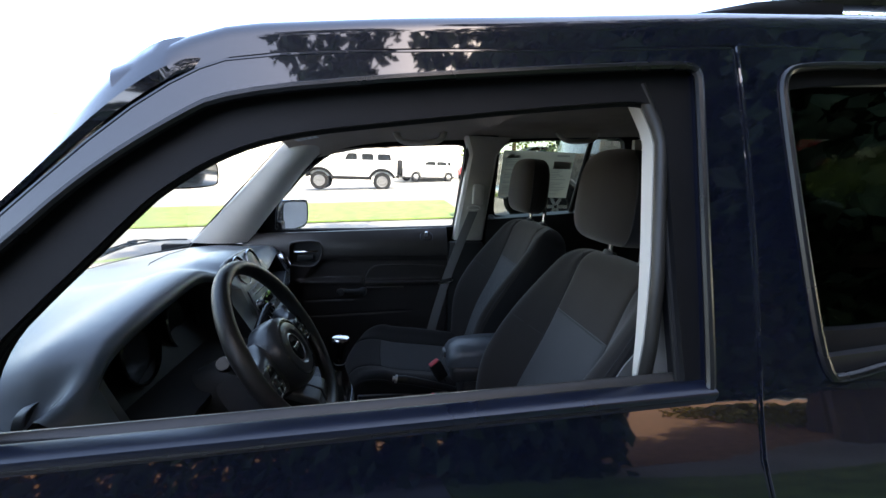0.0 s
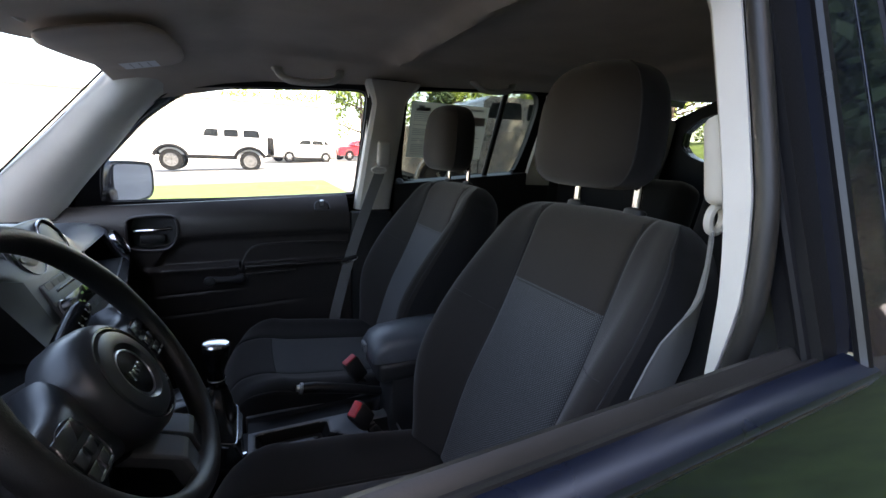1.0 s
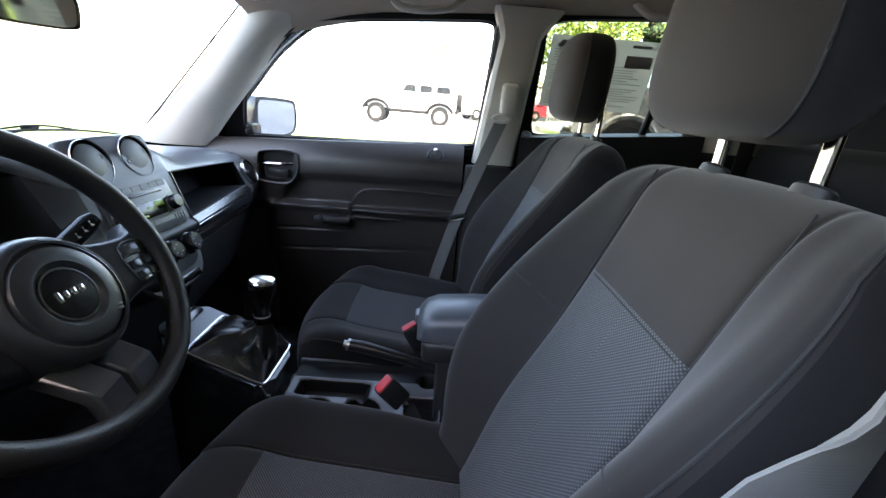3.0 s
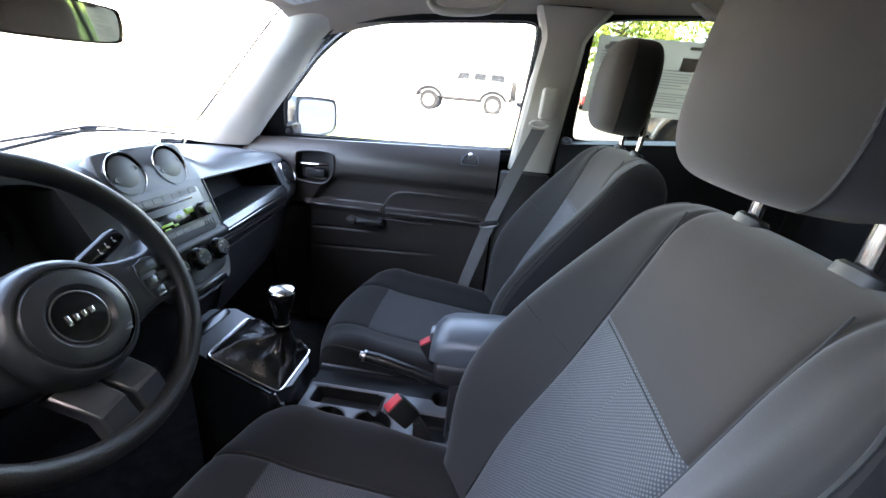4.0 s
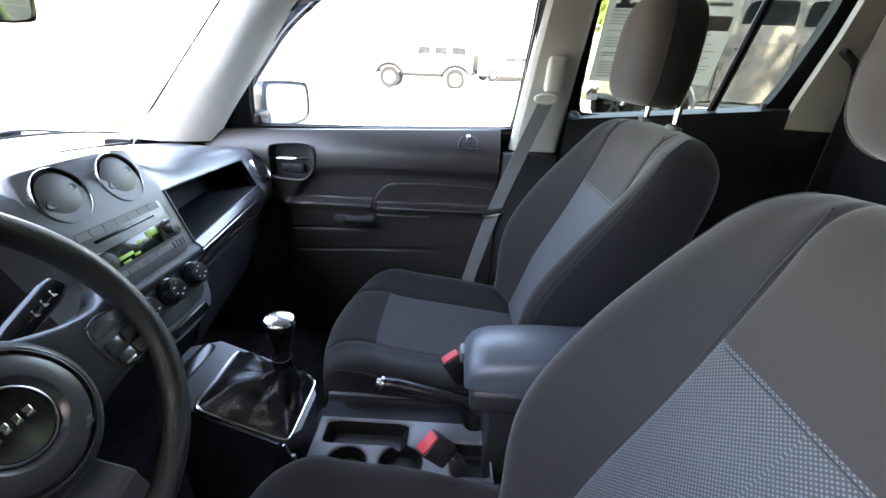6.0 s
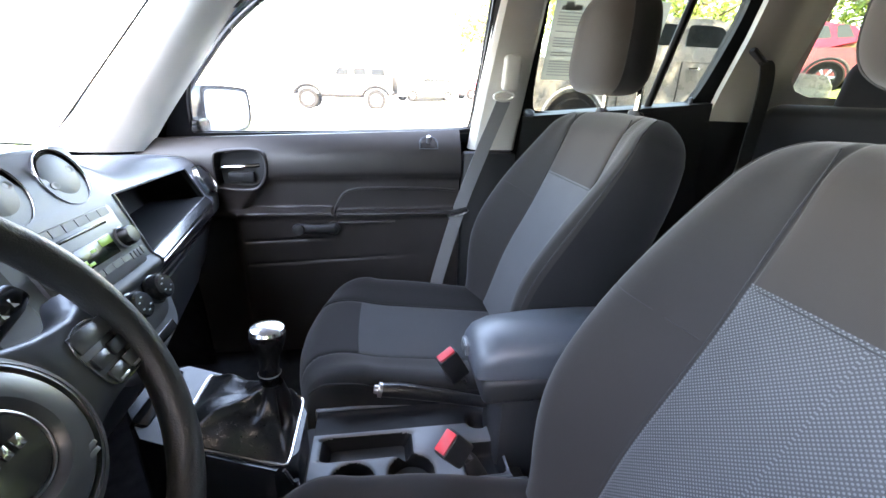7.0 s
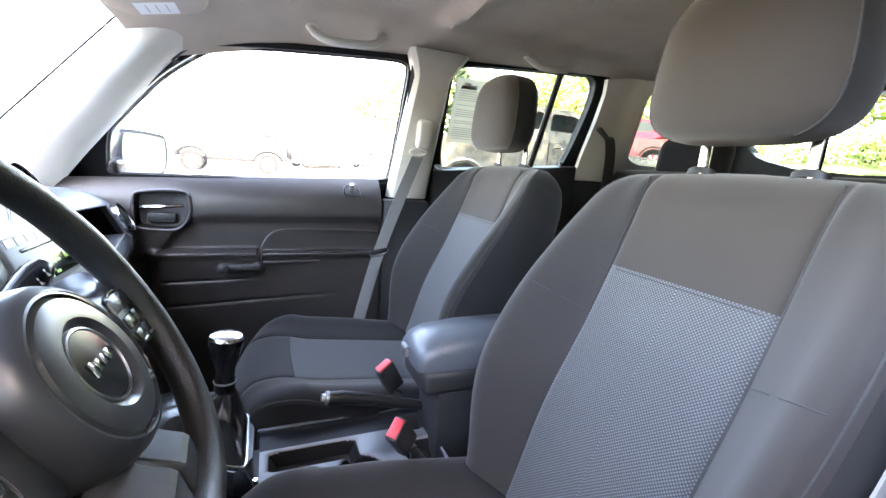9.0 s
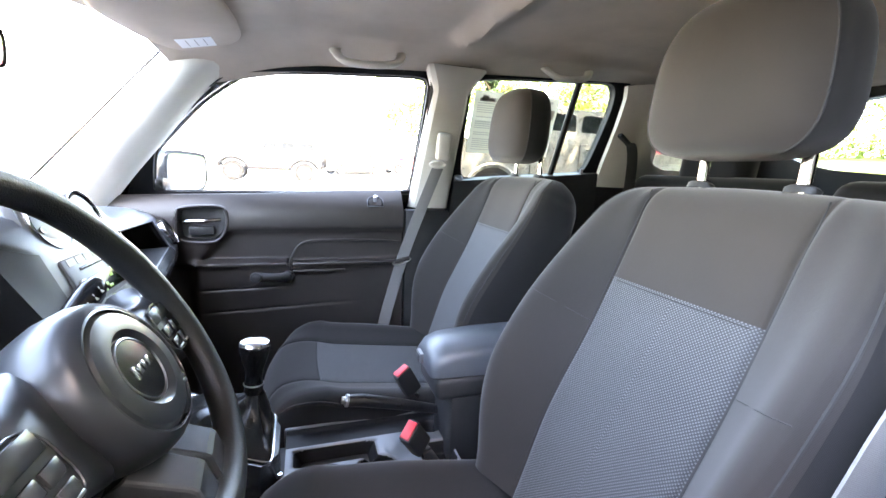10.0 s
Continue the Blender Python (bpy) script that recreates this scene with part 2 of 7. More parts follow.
def loft(bm, rings, closed=True, cap=True, keep=None, loop=False):
    """Skin over rows of points, with a UV map in metres. keep(i, j): whether to build the face between rows i, i+1 and points j, j+1."""
    uv = uv_of(bm)
    rows = [[bm.verts.new(p) for p in ring] for ring in rings]
    m = len(rings[0])
    vs = [0.0]
    for a, b in zip(rings, rings[1:]):
        vs.append(vs[-1] + (Vector(b[0]) - Vector(a[0])).length)
    for i in range(len(rows) if loop else len(rows) - 1):
        k = (i + 1) % len(rows)
        us = [0.0]
        for j in range(m):
            us.append(us[-1] + (Vector(rings[0 if not keep else len(rings) // 2][(j + 1) % m]) - Vector(rings[0 if not keep else len(rings) // 2][j])).length)
        for j in range(m if closed else m - 1):
            if keep and not keep(i, j):
                continue
            q = (rows[i][j], rows[i][(j + 1) % m], rows[k][(j + 1) % m], rows[k][j])
            try:
                f = bm.faces.new(q)
            except ValueError:
                continue
            for loop_, (u, v) in zip(f.loops, ((us[j], vs[i]), (us[j + 1], vs[i]), (us[j + 1], vs[min(i + 1, len(vs) - 1)]), (us[j], vs[min(i + 1, len(vs) - 1)]))):
                loop_[uv].uv = (u, v)
    if cap and closed:
        bm.faces.new(rows[0])
        bm.faces.new(rows[-1])
    if keep:
        bmesh.ops.delete(bm, geom=[v for v in bm.verts if not v.link_faces], context="VERTS")
    return rows


def box(bm, at, size, r=0.004, turn=None, seg=2):
    """A box with rounded edges."""
    made = bmesh.ops.create_cube(bm, size=1.0)["verts"]
    bmesh.ops.scale(bm, vec=size, verts=made)
    r = min(r, 0.45 * min(size))
    if r > 0:
        edges = list({e for v in made for e in v.link_edges})
        made = list({v for f in bmesh.ops.bevel(bm, geom=edges, offset=r, segments=seg, affect="EDGES", profile=0.5)["faces"] for v in f.verts} | {v for v in made if v.is_valid})
    m = Matrix.Translation(at) @ (turn.to_4x4() if turn else Matrix())
    bmesh.ops.transform(bm, matrix=m, verts=made)


def frame_of(axis):
    """A turn whose z axis is the given way."""
    return Vector(axis).to_track_quat("Z", "Y").to_matrix()


def lathe(bm, profile, at, axis=(0, 0, 1), seg=32, squash=1.0):
    """A turned form: rows of (radius, height) about an axis through at."""
    m = Matrix.Translation(at) @ frame_of(axis).to_4x4()
    rings = [[m @ Vector((r * math.cos(2 * math.pi * k / seg), squash * r * math.sin(2 * math.pi * k / seg), z)) for k in range(seg)] for r, z in profile]
    loft(bm, rings, cap=False)
    bm.verts.ensure_lookup_table()
    for k, (r, z) in ((0, profile[0]), (len(profile) - 1, profile[-1])):
        if r < 0.003:
            n = len(bm.verts) - seg * len(profile) + k * seg
            bm.faces.new(bm.verts[n : n + seg])


def tube(bm, pts, radius, seg=10, wide=None, loop=False, up=(0, 0, 1)):
    """A round or oval bar along points. radius: one number or one a point; wide: the second half-width."""
    pts = [Vector(p) for p in pts]
    n = len(pts)
    rings = []
    for i, p in enumerate(pts):
        a, b = (pts[(i - 1) % n], pts[(i + 1) % n]) if loop else (pts[max(i - 1, 0)], pts[min(i + 1, n - 1)])
        d = (b - a).normalized()
        x = d.cross(Vector(up))
        x = x.normalized() if x.length > 1e-4 else d.orthogonal().normalized()
        y = d.cross(x).normalized()
        r = radius[i] if isinstance(radius, (list, tuple)) else radius
        w = (wide[i] if isinstance(wide, (list, tuple)) else wide) if wide else r
        rings.append([p + x * w * math.cos(2 * math.pi * k / seg) + y * r * math.sin(2 * math.pi * k / seg) for k in range(seg)])
    loft(bm, rings, cap=not loop, loop=loop)


def star(loop, centre, angles):
    """Where rays from the centre at the angles meet a closed outline."""
    out = []
    n = len(loop)
    for a in angles:
        d = Vector((math.cos(a), math.sin(a)))
        best = None
        for i in range(n):
            p, q = Vector(loop[i][:2]) - centre, Vector(loop[(i + 1) % n][:2]) - centre
            e = q - p
            det = d.x * -e.y + e.x * d.y
            if abs(det) < 1e-12:
                continue
            t = (p.x * -e.y + e.x * p.y) / det
            s = (d.x * p.y - d.y * p.x) / det
            if t > 0 and -1e-6 <= s <= 1 + 1e-6 and (best is None or t > best):
                best = t
        out.append(centre + d * (best or 0.01))
    return out


def ring_plate(bm, outer, inner, centre, y_of, deep, steps=5, count=180):
    """A plate in a side of the car, with an opening: outlines in (x, z), its outer face at y_of(x, z), deep metres thick towards the cabin."""
    c = Vector(centre)
    angles = {2 * math.pi * k / count for k in range(count)}
    for p in list(outer) + list(inner):
        angles.add(math.atan2(p[1] - c.y, p[0] - c.x) % (2 * math.pi))
    angles = sorted(angles)
    clean = [angles[0]]
    for a in angles[1:]:
        if a - clean[-1] > 0.004:
            clean.append(a)
    o, i = star(outer, c, clean), star(inner, c, clean)
    rows = [[p.lerp(q, k / steps) for p, q in zip(o, i)] for k in range(steps + 1)]
    front = [[Vector((p.x, y_of(p.x, p.y), p.y)) for p in row] for row in rows]
    back = [[v + Vector((0, deep if v.y < 0 else -deep, 0)) for v in row] for row in front]
    loft(bm, front + back[::-1], cap=False, loop=True)


def sheet(bm, fn, us, vs, keep=None):
    """An open surface of fn(u, v)."""
    loft(bm, [[fn(u, v) for u in us] for v in vs], closed=False, cap=False, keep=keep)


def thicken(bm, by):
    bmesh.ops.recalc_face_normals(bm, faces=bm.faces)
    bmesh.ops.solidify(bm, geom=bm.faces[:], thickness=by)


def spread(a, b, n):
    return [a + (b - a) * k / (n - 1) for k in range(n)]


def eased(x, xs, ys, by):
    """A softened reading of a table of values."""
    return sum(np.interp(x + by * k / 3, xs, ys) for k in (-3, -2, -1, 0, 1, 2, 3)) / 7


# ---- the car: sides, roof, cabin shell ----
# x runs to the tail, y to the passenger side, z up; the driver's side is y < 0
def smooth01(t):
    t = min(max(t, 0.0), 1.0)
    return t * t * (3 - 2 * t)


def y_side(z):
    return 0.80 - 0.3187 * (z - 1.13) if z >= 1.13 else 0.80 + 0.07 * math.sin(min((1.13 - z) / 0.45, 1) * math.pi / 2)


def belt_z(x):
    return 1.128 + 0.04 * x


FRONT_DOOR = [(-0.66, 0.42), (0.40, 0.42), (0.465, 0.60), (0.476, 0.97), (0.450, 1.084), (0.467, 1.271), (0.476, 1.457), (0.474, 1.582), (0.466, 1.587),
              (0.22, 1.563), (0.0, 1.548), (-0.188, 1.528), (-0.242, 1.505), (-0.314, 1.449), (-0.412, 1.345), (-0.60, 1.14), (-0.66, 1.05)]
FRONT_WINDOW = [(-0.56, 1.10), (-0.387, 1.103), (-0.18, 1.11), (0.06, 1.123), (0.36, 1.134), (0.386, 1.137), (0.391, 1.16), (0.404, 1.379), (0.413, 1.52), (0.413, 1.553), (0.384, 1.556),
                (0.219, 1.539), (0.0, 1.514), (-0.198, 1.484), (-0.256, 1.449), (-0.337, 1.388), (-0.409, 1.311), (-0.56, 1.16)]
FRONT_OPENING = [(-0.47, 1.119), (-0.50, 1.118), (-0.497, 1.145), (-0.487, 1.21), (-0.47, 1.26), (-0.420, 1.330), (-0.372, 1.392), (-0.278, 1.466), (-0.155, 1.490), (0.0, 1.503), (0.25, 1.520), (0.325, 1.523), (0.345, 1.51), (0.345, 1.46),
                 (0.335, 1.30), (0.325, 1.15), (0.31, 1.142), (0.0, 1.128)]
DRIVER_OPENING = [(-0.415, 1.108), (-0.44, 1.108), (-0.438, 1.135), (-0.425, 1.20), (-0.385, 1.248), (-0.334, 1.304), (-0.301, 1.342), (-0.272, 1.372), (-0.21, 1.415), (-0.137, 1.442), (0.0, 1.463),
                  (0.153, 1.485), (0.288, 1.502), (0.335, 1.506), (0.358, 1.50), (0.37, 1.46), (0.366, 1.30), (0.366, 1.20), (0.3665, 1.125), (0.360, 1.112), (0.30, 1.112), (0.03, 1.108)]
REAR_DOOR = [(0.482, 0.97), (0.456, 1.084), (0.473, 1.271), (0.482, 1.457), (0.480, 1.588), (0.488, 1.592), (1.0, 1.612), (1.20, 1.605), (1.235, 1.58), (1.26, 1.4), (1.25, 1.13), (1.17, 0.92), (1.05, 0.75),
             (0.95, 0.55), (0.90, 0.42), (0.408, 0.42), (0.472, 0.6)]
REAR_WINDOW = [(0.545, 1.15), (0.537, 1.30), (0.533, 1.50), (0.535, 1.55), (0.565, 1.568), (0.731, 1.578), (1.05, 1.596), (1.11, 1.592), (1.135, 1.55), (1.13, 1.30), (1.10, 1.215), (1.05, 1.20), (0.656, 1.166), (0.58, 1.15)]
REAR_OPENING = [(0.56, 1.195), (0.535, 1.22), (0.525, 1.40), (0.528, 1.50), (0.545, 1.53), (0.60, 1.545), (1.03, 1.578), (1.075, 1.57), (1.092, 1.53), (1.09, 1.45), (1.06, 1.27), (1.035, 1.235), (0.98, 1.228)]
QUARTER = [(1.262, 1.13), (1.272, 1.4), (1.245, 1.59), (1.22, 1.61), (1.9, 1.60), (1.97, 1.5), (2.02, 1.15), (2.08, 0.9), (2.10, 0.5), (1.95, 0.42), (1.85, 0.62), (1.6, 0.86), (1.38, 0.86), (1.19, 0.93)]
QUARTER_WINDOW = [(1.31, 1.27), (1.33, 1.50), (1.345, 1.555), (1.40, 1.572), (1.80, 1.572), (1.86, 1.54), (1.88, 1.30), (1.85, 1.27), (1.6, 1.265)]


def screen_x(y, z):
    return -0.93 + 0.95 * (z - 1.09) + 0.13 * (y / 0.62) ** 2 + 0.035 * max(0, -y / 0.62)


def side_loop(pts, y_of, s):
    return [Vector((p[0], s * y_of(p[1]), p[1])) for p in pts]


def window_pane(bm, outline, s, inset, deep=0.004):
    c = sum((Vector(p[:2]) for p in outline), Vector((0, 0))) / len(outline)
    rows = [[Vector((q.x, s * (y_side(q.y) - inset), q.y)) for q in (c.lerp(Vector(p[:2]), k) for p in outline)] for k in (0.02, 0.35, 0.7, 1.0)]
    back = [[v - Vector((0, s * deep, 0)) for v in row] for row in rows]
    loft(bm, rows + back[::-1], cap=True)


body = tagged(new("car_body"), "dark navy painted body shell of a parked compact wagon", "car body", kind="structure")


def build_side(s, n):
    who = "driver's" if s < 0 else "passenger's"
    shift = Vector((0.042, -0.034, -0.026)) if s < 0 else Vector((0, 0, 0))

    def inner(name, bm, mat, parent, label="", angle=35):
        """A part of the inner side; the driver's sits a little further back and lower."""
        bmesh.ops.translate(bm, vec=shift, verts=bm.verts)
        return part(name, bm, mat, parent, label, angle)

    opening = DRIVER_OPENING if s < 0 else FRONT_OPENING
    front_window = [(p[0] - (0.012 if s > 0 and -0.5 < p[0] < -0.1 else 0), p[1]) for p in FRONT_WINDOW]
    rear_by = lambda p: (p[0] + ((0.012 if s < 0 else -0.028) if p[0] < 0.7 else 0), p[1])
    rear_window, rear_opening = [rear_by(p) for p in REAR_WINDOW], [rear_by(p) for p in REAR_OPENING]
    # front door
    door = tagged(new(f"door_{n}"), f"dark navy front car door on the {who} side, window {'wound down' if s < 0 else 'closed'}", "car door", kind="structure")
    bm = bmesh.new()
    ring_plate(bm, smooth_loop(FRONT_DOOR, 1), smooth_loop(front_window, 2), (0.0, 1.30), lambda x, z: s * y_side(z), 0.035, 7)
    part("door_skin", bm, PAINT, door)
    bm = bmesh.new()
    tube(bm, side_loop(smooth_loop(FRONT_DOOR, 1), lambda z: y_side(z) - 0.0022, s), 0.003, 8, loop=True, up=(0, 1, 0))
    part("folded_edge", bm, PAINT, door)
    bm = bmesh.new()
    grown = [(p[0] * 1.0 + (0.01 if p[0] > 0.2 else -0.01), p[1] + (0.008 if p[1] > 1.2 else -0.03)) for p in front_window]
    ring_plate(bm, smooth_loop(grown, 2), smooth_loop(opening, 2), (0.0, 1.30), lambda x, z: s * (y_side(z) - 0.016), 0.034, 4)
    part("window_frame", bm, RUBBER, door, "black rubber-lined window frame")
    bm = bmesh.new()
    tube(bm, side_loop(smooth_loop(front_window, 2), lambda z: y_side(z) + 0.001, s), 0.006, 8, loop=True, up=(0, 1, 0))
    part("window_moulding", bm, MOULDING, door, "glossy black window moulding")
    bm = bmesh.new()
    tube(bm, side_loop(smooth_loop(opening, 2), lambda z: y_side(z) - 0.030, s), 0.005, 8, loop=True, up=(0, 1, 0))
    part("window_seal", bm, RUBBER, door, "soft black window seal")
    bm = bmesh.new()
    strip = [(0.016, -0.012), (0.017, -0.002), (0.020, 0.002), (0.024, 0.001), (0.027, -0.003), (0.030, -0.003), (0.035, 0.002), (0.040, 0.004), (0.044, 0.003), (0.047, -0.002), (0.048, -0.012)]
    loft(bm, [[Vector((x, s * (y_side(belt_z(x)) - a), belt_z(x) + b)) for a, b in strip] for x in spread(-0.56, 0.385, 20)])
    part("belt_weatherstrip", bm, STRIP, door, "black weatherstrip along the sill")
    bm = bmesh.new()
    ledge = [(0.0, -0.026), (-0.005, -0.016), (-0.0095, -0.006), (-0.0105, -0.002), (-0.0095, 0.0008), (-0.006, 0.0026), (0.0, 0.0042), (0.008, 0.0058), (0.014, 0.0058), (0.0165, 0.003), (0.0165, -0.012)]
    loft(bm, [[Vector((x, s * (y_side(belt_z(x)) - a), belt_z(x) + b)) for a, b in ledge] for x in spread(-0.56, 0.392, 20)])
    part("sill_moulding", bm, GLOSS_NAVY, door, "glossy dark moulding along the sill")
    if s > 0:
        bm = bmesh.new()
        window_pane(bm, [(p[0] + (0.012 if p[0] > 0 else -0.012), p[1] + (0.01 if p[1] > 1.2 else -0.02)) for p in smooth_loop(FRONT_OPENING, 2)], s, 0.034)
        part("window_glass", bm, HAZY, door, "closed clear window glass with a veil of glare added").visible_shadow = False

    # inner trim of the front door
    def y_trim(x, z):
        zc = 1.0 + 0.012 * (x + 0.3) - 0.115 * (1 / (1 + math.exp((x + 0.335) / 0.018)))     # the crease over the arm rest
        t = lambda v, w=0.004: 1 / (1 + math.exp(-v / w))
        e = 0.016 * math.log(1 + math.exp((z - 1.078) / 0.016))
        y = 0.693 - 0.022 * t(z - zc, 0.005) + 0.95 * e
        arm = 0.905 if x < -0.105 else 0.895 + 0.02 * max(0, x)
        low = t(arm - z, 0.0025)
        y -= 0.034 * low * (1.0 if x > -0.37 else math.exp(-((x + 0.37) / 0.02) ** 2))
        y += 0.022 * low * t(0.885 - z) * (t(x + 0.09, 0.004) * t(0.275 - x, 0.01) * 0.0 + 0.35)
        for g, stop in ((0.81 + 0.03 * (x + 0.35) * (1 if x < 0 else 0.4), -0.14), (0.735 + 0.045 * (x + 0.35), 0.06)):
            y += 0.0035 * math.exp(-((z - g) / 0.004) ** 2) * t(stop - x, 0.03) * t(x + 0.37, 0.01)
        y += 0.05 * max(0, 0.66 - z)
        return y

    def trim_point(u, v):
        z = v * belt_z(u) / 1.128
        return Vector((u, s * y_trim(u, z), z))

    bm = bmesh.new()
    rows = spread(0.42, 0.70, 8) + spread(0.705, 1.045, 87) + spread(1.049, 1.1243, 20)
    xs = spread(-0.62, 0.285, 120)
    ring = [[trim_point(u, v) for u in xs] for v in rows]
    ring.append([Vector((p.x, p.y + s * 0.006, p.z + 0.006)) for p in ring[-1]])
    ring.append([Vector((p.x, s * 0.755, p.z + 0.004)) for p in ring[-2]])
    ring.append([Vector((p.x, s * 0.755, 0.42)) for p in ring[0]])
    bowl = smooth_loop([(-0.415, 0.972), (-0.325, 0.966), (-0.298, 0.985), (-0.283, 1.02), (-0.283, 1.06), (-0.296, 1.086), (-0.410, 1.080), (-0.424, 1.062), (-0.424, 0.988)], 2)

    def in_bowl(x, z):
        c = False
        for a, b in zip(bowl, bowl[1:] + bowl[:1]):
            if (a[1] > z) != (b[1] > z) and x < (b[0] - a[0]) * (z - a[1]) / (b[1] - a[1]) + a[0]:
                c = not c
        return c

    def trim_keep(i, j):
        if i + 1 >= len(rows):
            return True
        q = (ring[i][j] + ring[i + 1][j + 1]) / 2
        return not in_bowl(q.x, q.z)

    loft(bm, ring, closed=False, cap=False, keep=trim_keep)
    trim = inner("trim_panel", bm, DOOR_TRIM, door, "dark moulded plastic trim panel", angle=30)
    # door handle: bezel, bowl, lever
    bm = bmesh.new()
    loop = bowl
    tube(bm, [Vector((p[0], s * 0.670, p[1])) for p in loop], 0.0045, 8, loop=True, up=(0, 1, 0))
    inner("handle_bezel", bm, DOOR_TRIM, trim)
    bm = bmesh.new()
    c = Vector((-0.352, s * 0.69, 1.027))
    rows = []
    for k, dy in ((1.0, -0.020), (0.97, -0.004), (0.88, 0.012), (0.4, 0.018), (0.02, 0.019)):
        rows.append([Vector((c.x + (p[0] - c.x) * k, c.y + s * dy, c.z + (p[1] - c.z) * k)) for p in loop])
    loft(bm, rows, cap=False)
    inner("handle_bowl", bm, DASH_DARK, trim, "dark recessed handle bowl")
    bm = bmesh.new()
    tube(bm, spline([(-0.412, s * 0.680, 1.030), (-0.385, s * 0.664, 1.036), (-0.34, s * 0.660, 1.038), (-0.300, s * 0.668, 1.040)], 12), 0.006, 10, wide=0.008)
    inner("door_handle", bm, CHROME, trim, "chrome inner door handle")
    bm = bmesh.new()
    box(bm, (-0.358, s * 0.692, 1.003), (0.072, 0.02, 0.030), 0.006)

    inner("lock_slider", bm, DASH_DARK, trim)
    # lock pull in an arched plate on the sloping sill
    slope, face = Vector((0, s * 0.69, 0.72)).normalized(), Vector((0, -s * 0.72, 0.69)).normalized()
    seat_at = Vector((0.186, s * 0.698, 1.103))
    arch = [(-0.027, -0.020), (0.027, -0.020)] + [(0.027 * math.cos(a), 0.002 + 0.022 * math.sin(a)) for a in spread(0, math.pi, 11)]
    on_plate = lambda p, k, d: seat_at + Vector((p[0] * k, 0, 0)) + slope * (p[1] * k) + face * d
    bm = bmesh.new()
    loft(bm, [[on_plate(p, 1.0, -0.012) for p in arch], [on_plate(p, 1.0, 0.002) for p in arch], [on_plate(p, 0.86, 0.003) for p in arch], [on_plate(p, 0.74, -0.004) for p in arch]])
    inner("lock_collar", bm, GLOSS_BLACK, trim)
    bm = bmesh.new()
    tube(bm, [on_plate(p, 1.02, 0.002) for p in arch], 0.0016, 6, loop=True, up=tuple(face))
    inner("lock_plate_edge", bm, DASH, trim)
    bm = bmesh.new()
    k = 1 if s > 0 else 0.5
    lathe(bm, [(0.0065 * k, 0), (0.0065 * k, 0.014 * k), (0.0075 * k, 0.018 * k), (0.006 * k, 0.021 * k), (0.001, 0.0215 * k)], seat_at + slope * 0.004 + Vector((0, 0, 0.0 if s > 0 else 0.012)), (0, -s * 0.35 * k, 0.9), 16)
    inner("lock_pull", bm, SILVER, trim)
    # crank
    bm = bmesh.new()
    tube(bm, spline([(-0.105, s * 0.648, 0.855), (-0.15, s * 0.632, 0.858), (-0.20, s * 0.628, 0.862)], 10), [0.017, 0.016, 0.015, 0.0145, 0.014, 0.014, 0.014, 0.0145, 0.015, 0.015], 12)
    lathe(bm, [(0.02, 0), (0.02, 0.012), (0.014, 0.02), (0.001, 0.021)], (-0.105, s * 0.662, 0.853), (0, -s, 0), 20)
    inner("window_crank", bm, DASH_DARK, trim, "black plastic window crank")
    bm = bmesh.new()
    lathe(bm, [(0.016, 0), (0.018, 0.012), (0.015, 0.022), (0.001, 0.025)], (-0.2, s * 0.628, 0.862), (0, -s, 0.1), 16)
    inner("crank_knob", bm, DASH_DARK, trim)
    # grab of the arm rest
    bm = bmesh.new()
    tube(bm, spline([(-0.098, s * 0.668, 0.875), (-0.095, s * 0.655, 0.915), (-0.06, s * 0.662, 0.965), (0.03, s * 0.665, 0.975), (0.2, s * 0.668, 0.972), (0.27, s * 0.675, 0.965)], 24), 0.004, 8)
    inner("armrest_rim", bm, DOOR_TRIM, trim)
    bm = bmesh.new()
    box(bm, (0.09, s * 0.660, 0.897), (0.36, 0.03, 0.009), 0.004)
    box(bm, (-0.005, s * 0.652, 0.873), (0.17, 0.018, 0.006), 0.0025)
    inner("armrest_ledge", bm, DOOR_TRIM, trim)

    # rear door
    door = tagged(new(f"door_{n + 1}"), f"dark navy rear car door on the {who} side with tinted window", "car door", kind="structure")
    bm = bmesh.new()
    ring_plate(bm, smooth_loop(REAR_DOOR, 1), smooth_loop(rear_window, 2), (0.83, 1.33), lambda x, z: s * y_side(z), 0.035, 7)
    part("door_skin", bm, PAINT, door)
    bm = bmesh.new()
    tube(bm, side_loop(smooth_loop(REAR_DOOR, 1), lambda z: y_side(z) - 0.0022, s), 0.003, 8, loop=True, up=(0, 1, 0))
    part("folded_edge", bm, PAINT, door)
    bm = bmesh.new()
    grown = [(p[0] + (0.02 if p[0] > 0.8 else -0.03), p[1] + (0.008 if p[1] > 1.35 else -0.02)) for p in rear_window]
    ring_plate(bm, smooth_loop(grown, 2), smooth_loop(rear_opening, 2), (0.83, 1.36), lambda x, z: s * (y_side(z) - 0.016), 0.034, 4)
    part("window_frame", bm, RUBBER, door, "black rubber-lined window frame")
    bm = bmesh.new()
    tube(bm, side_loop(smooth_loop(rear_window, 2), lambda z: y_side(z) + 0.001, s), 0.006, 8, loop=True, up=(0, 1, 0))
    part("window_moulding", bm, MOULDING, door, "glossy black window moulding")
    bm = bmesh.new()
    window_pane(bm, [(p[0] * 1.0 + (0.012 if p[0] > 0.8 else -0.012), p[1] + (0.008 if p[1] > 1.35 else -0.012)) for p in smooth_loop(rear_opening, 2)], s, 0.030)
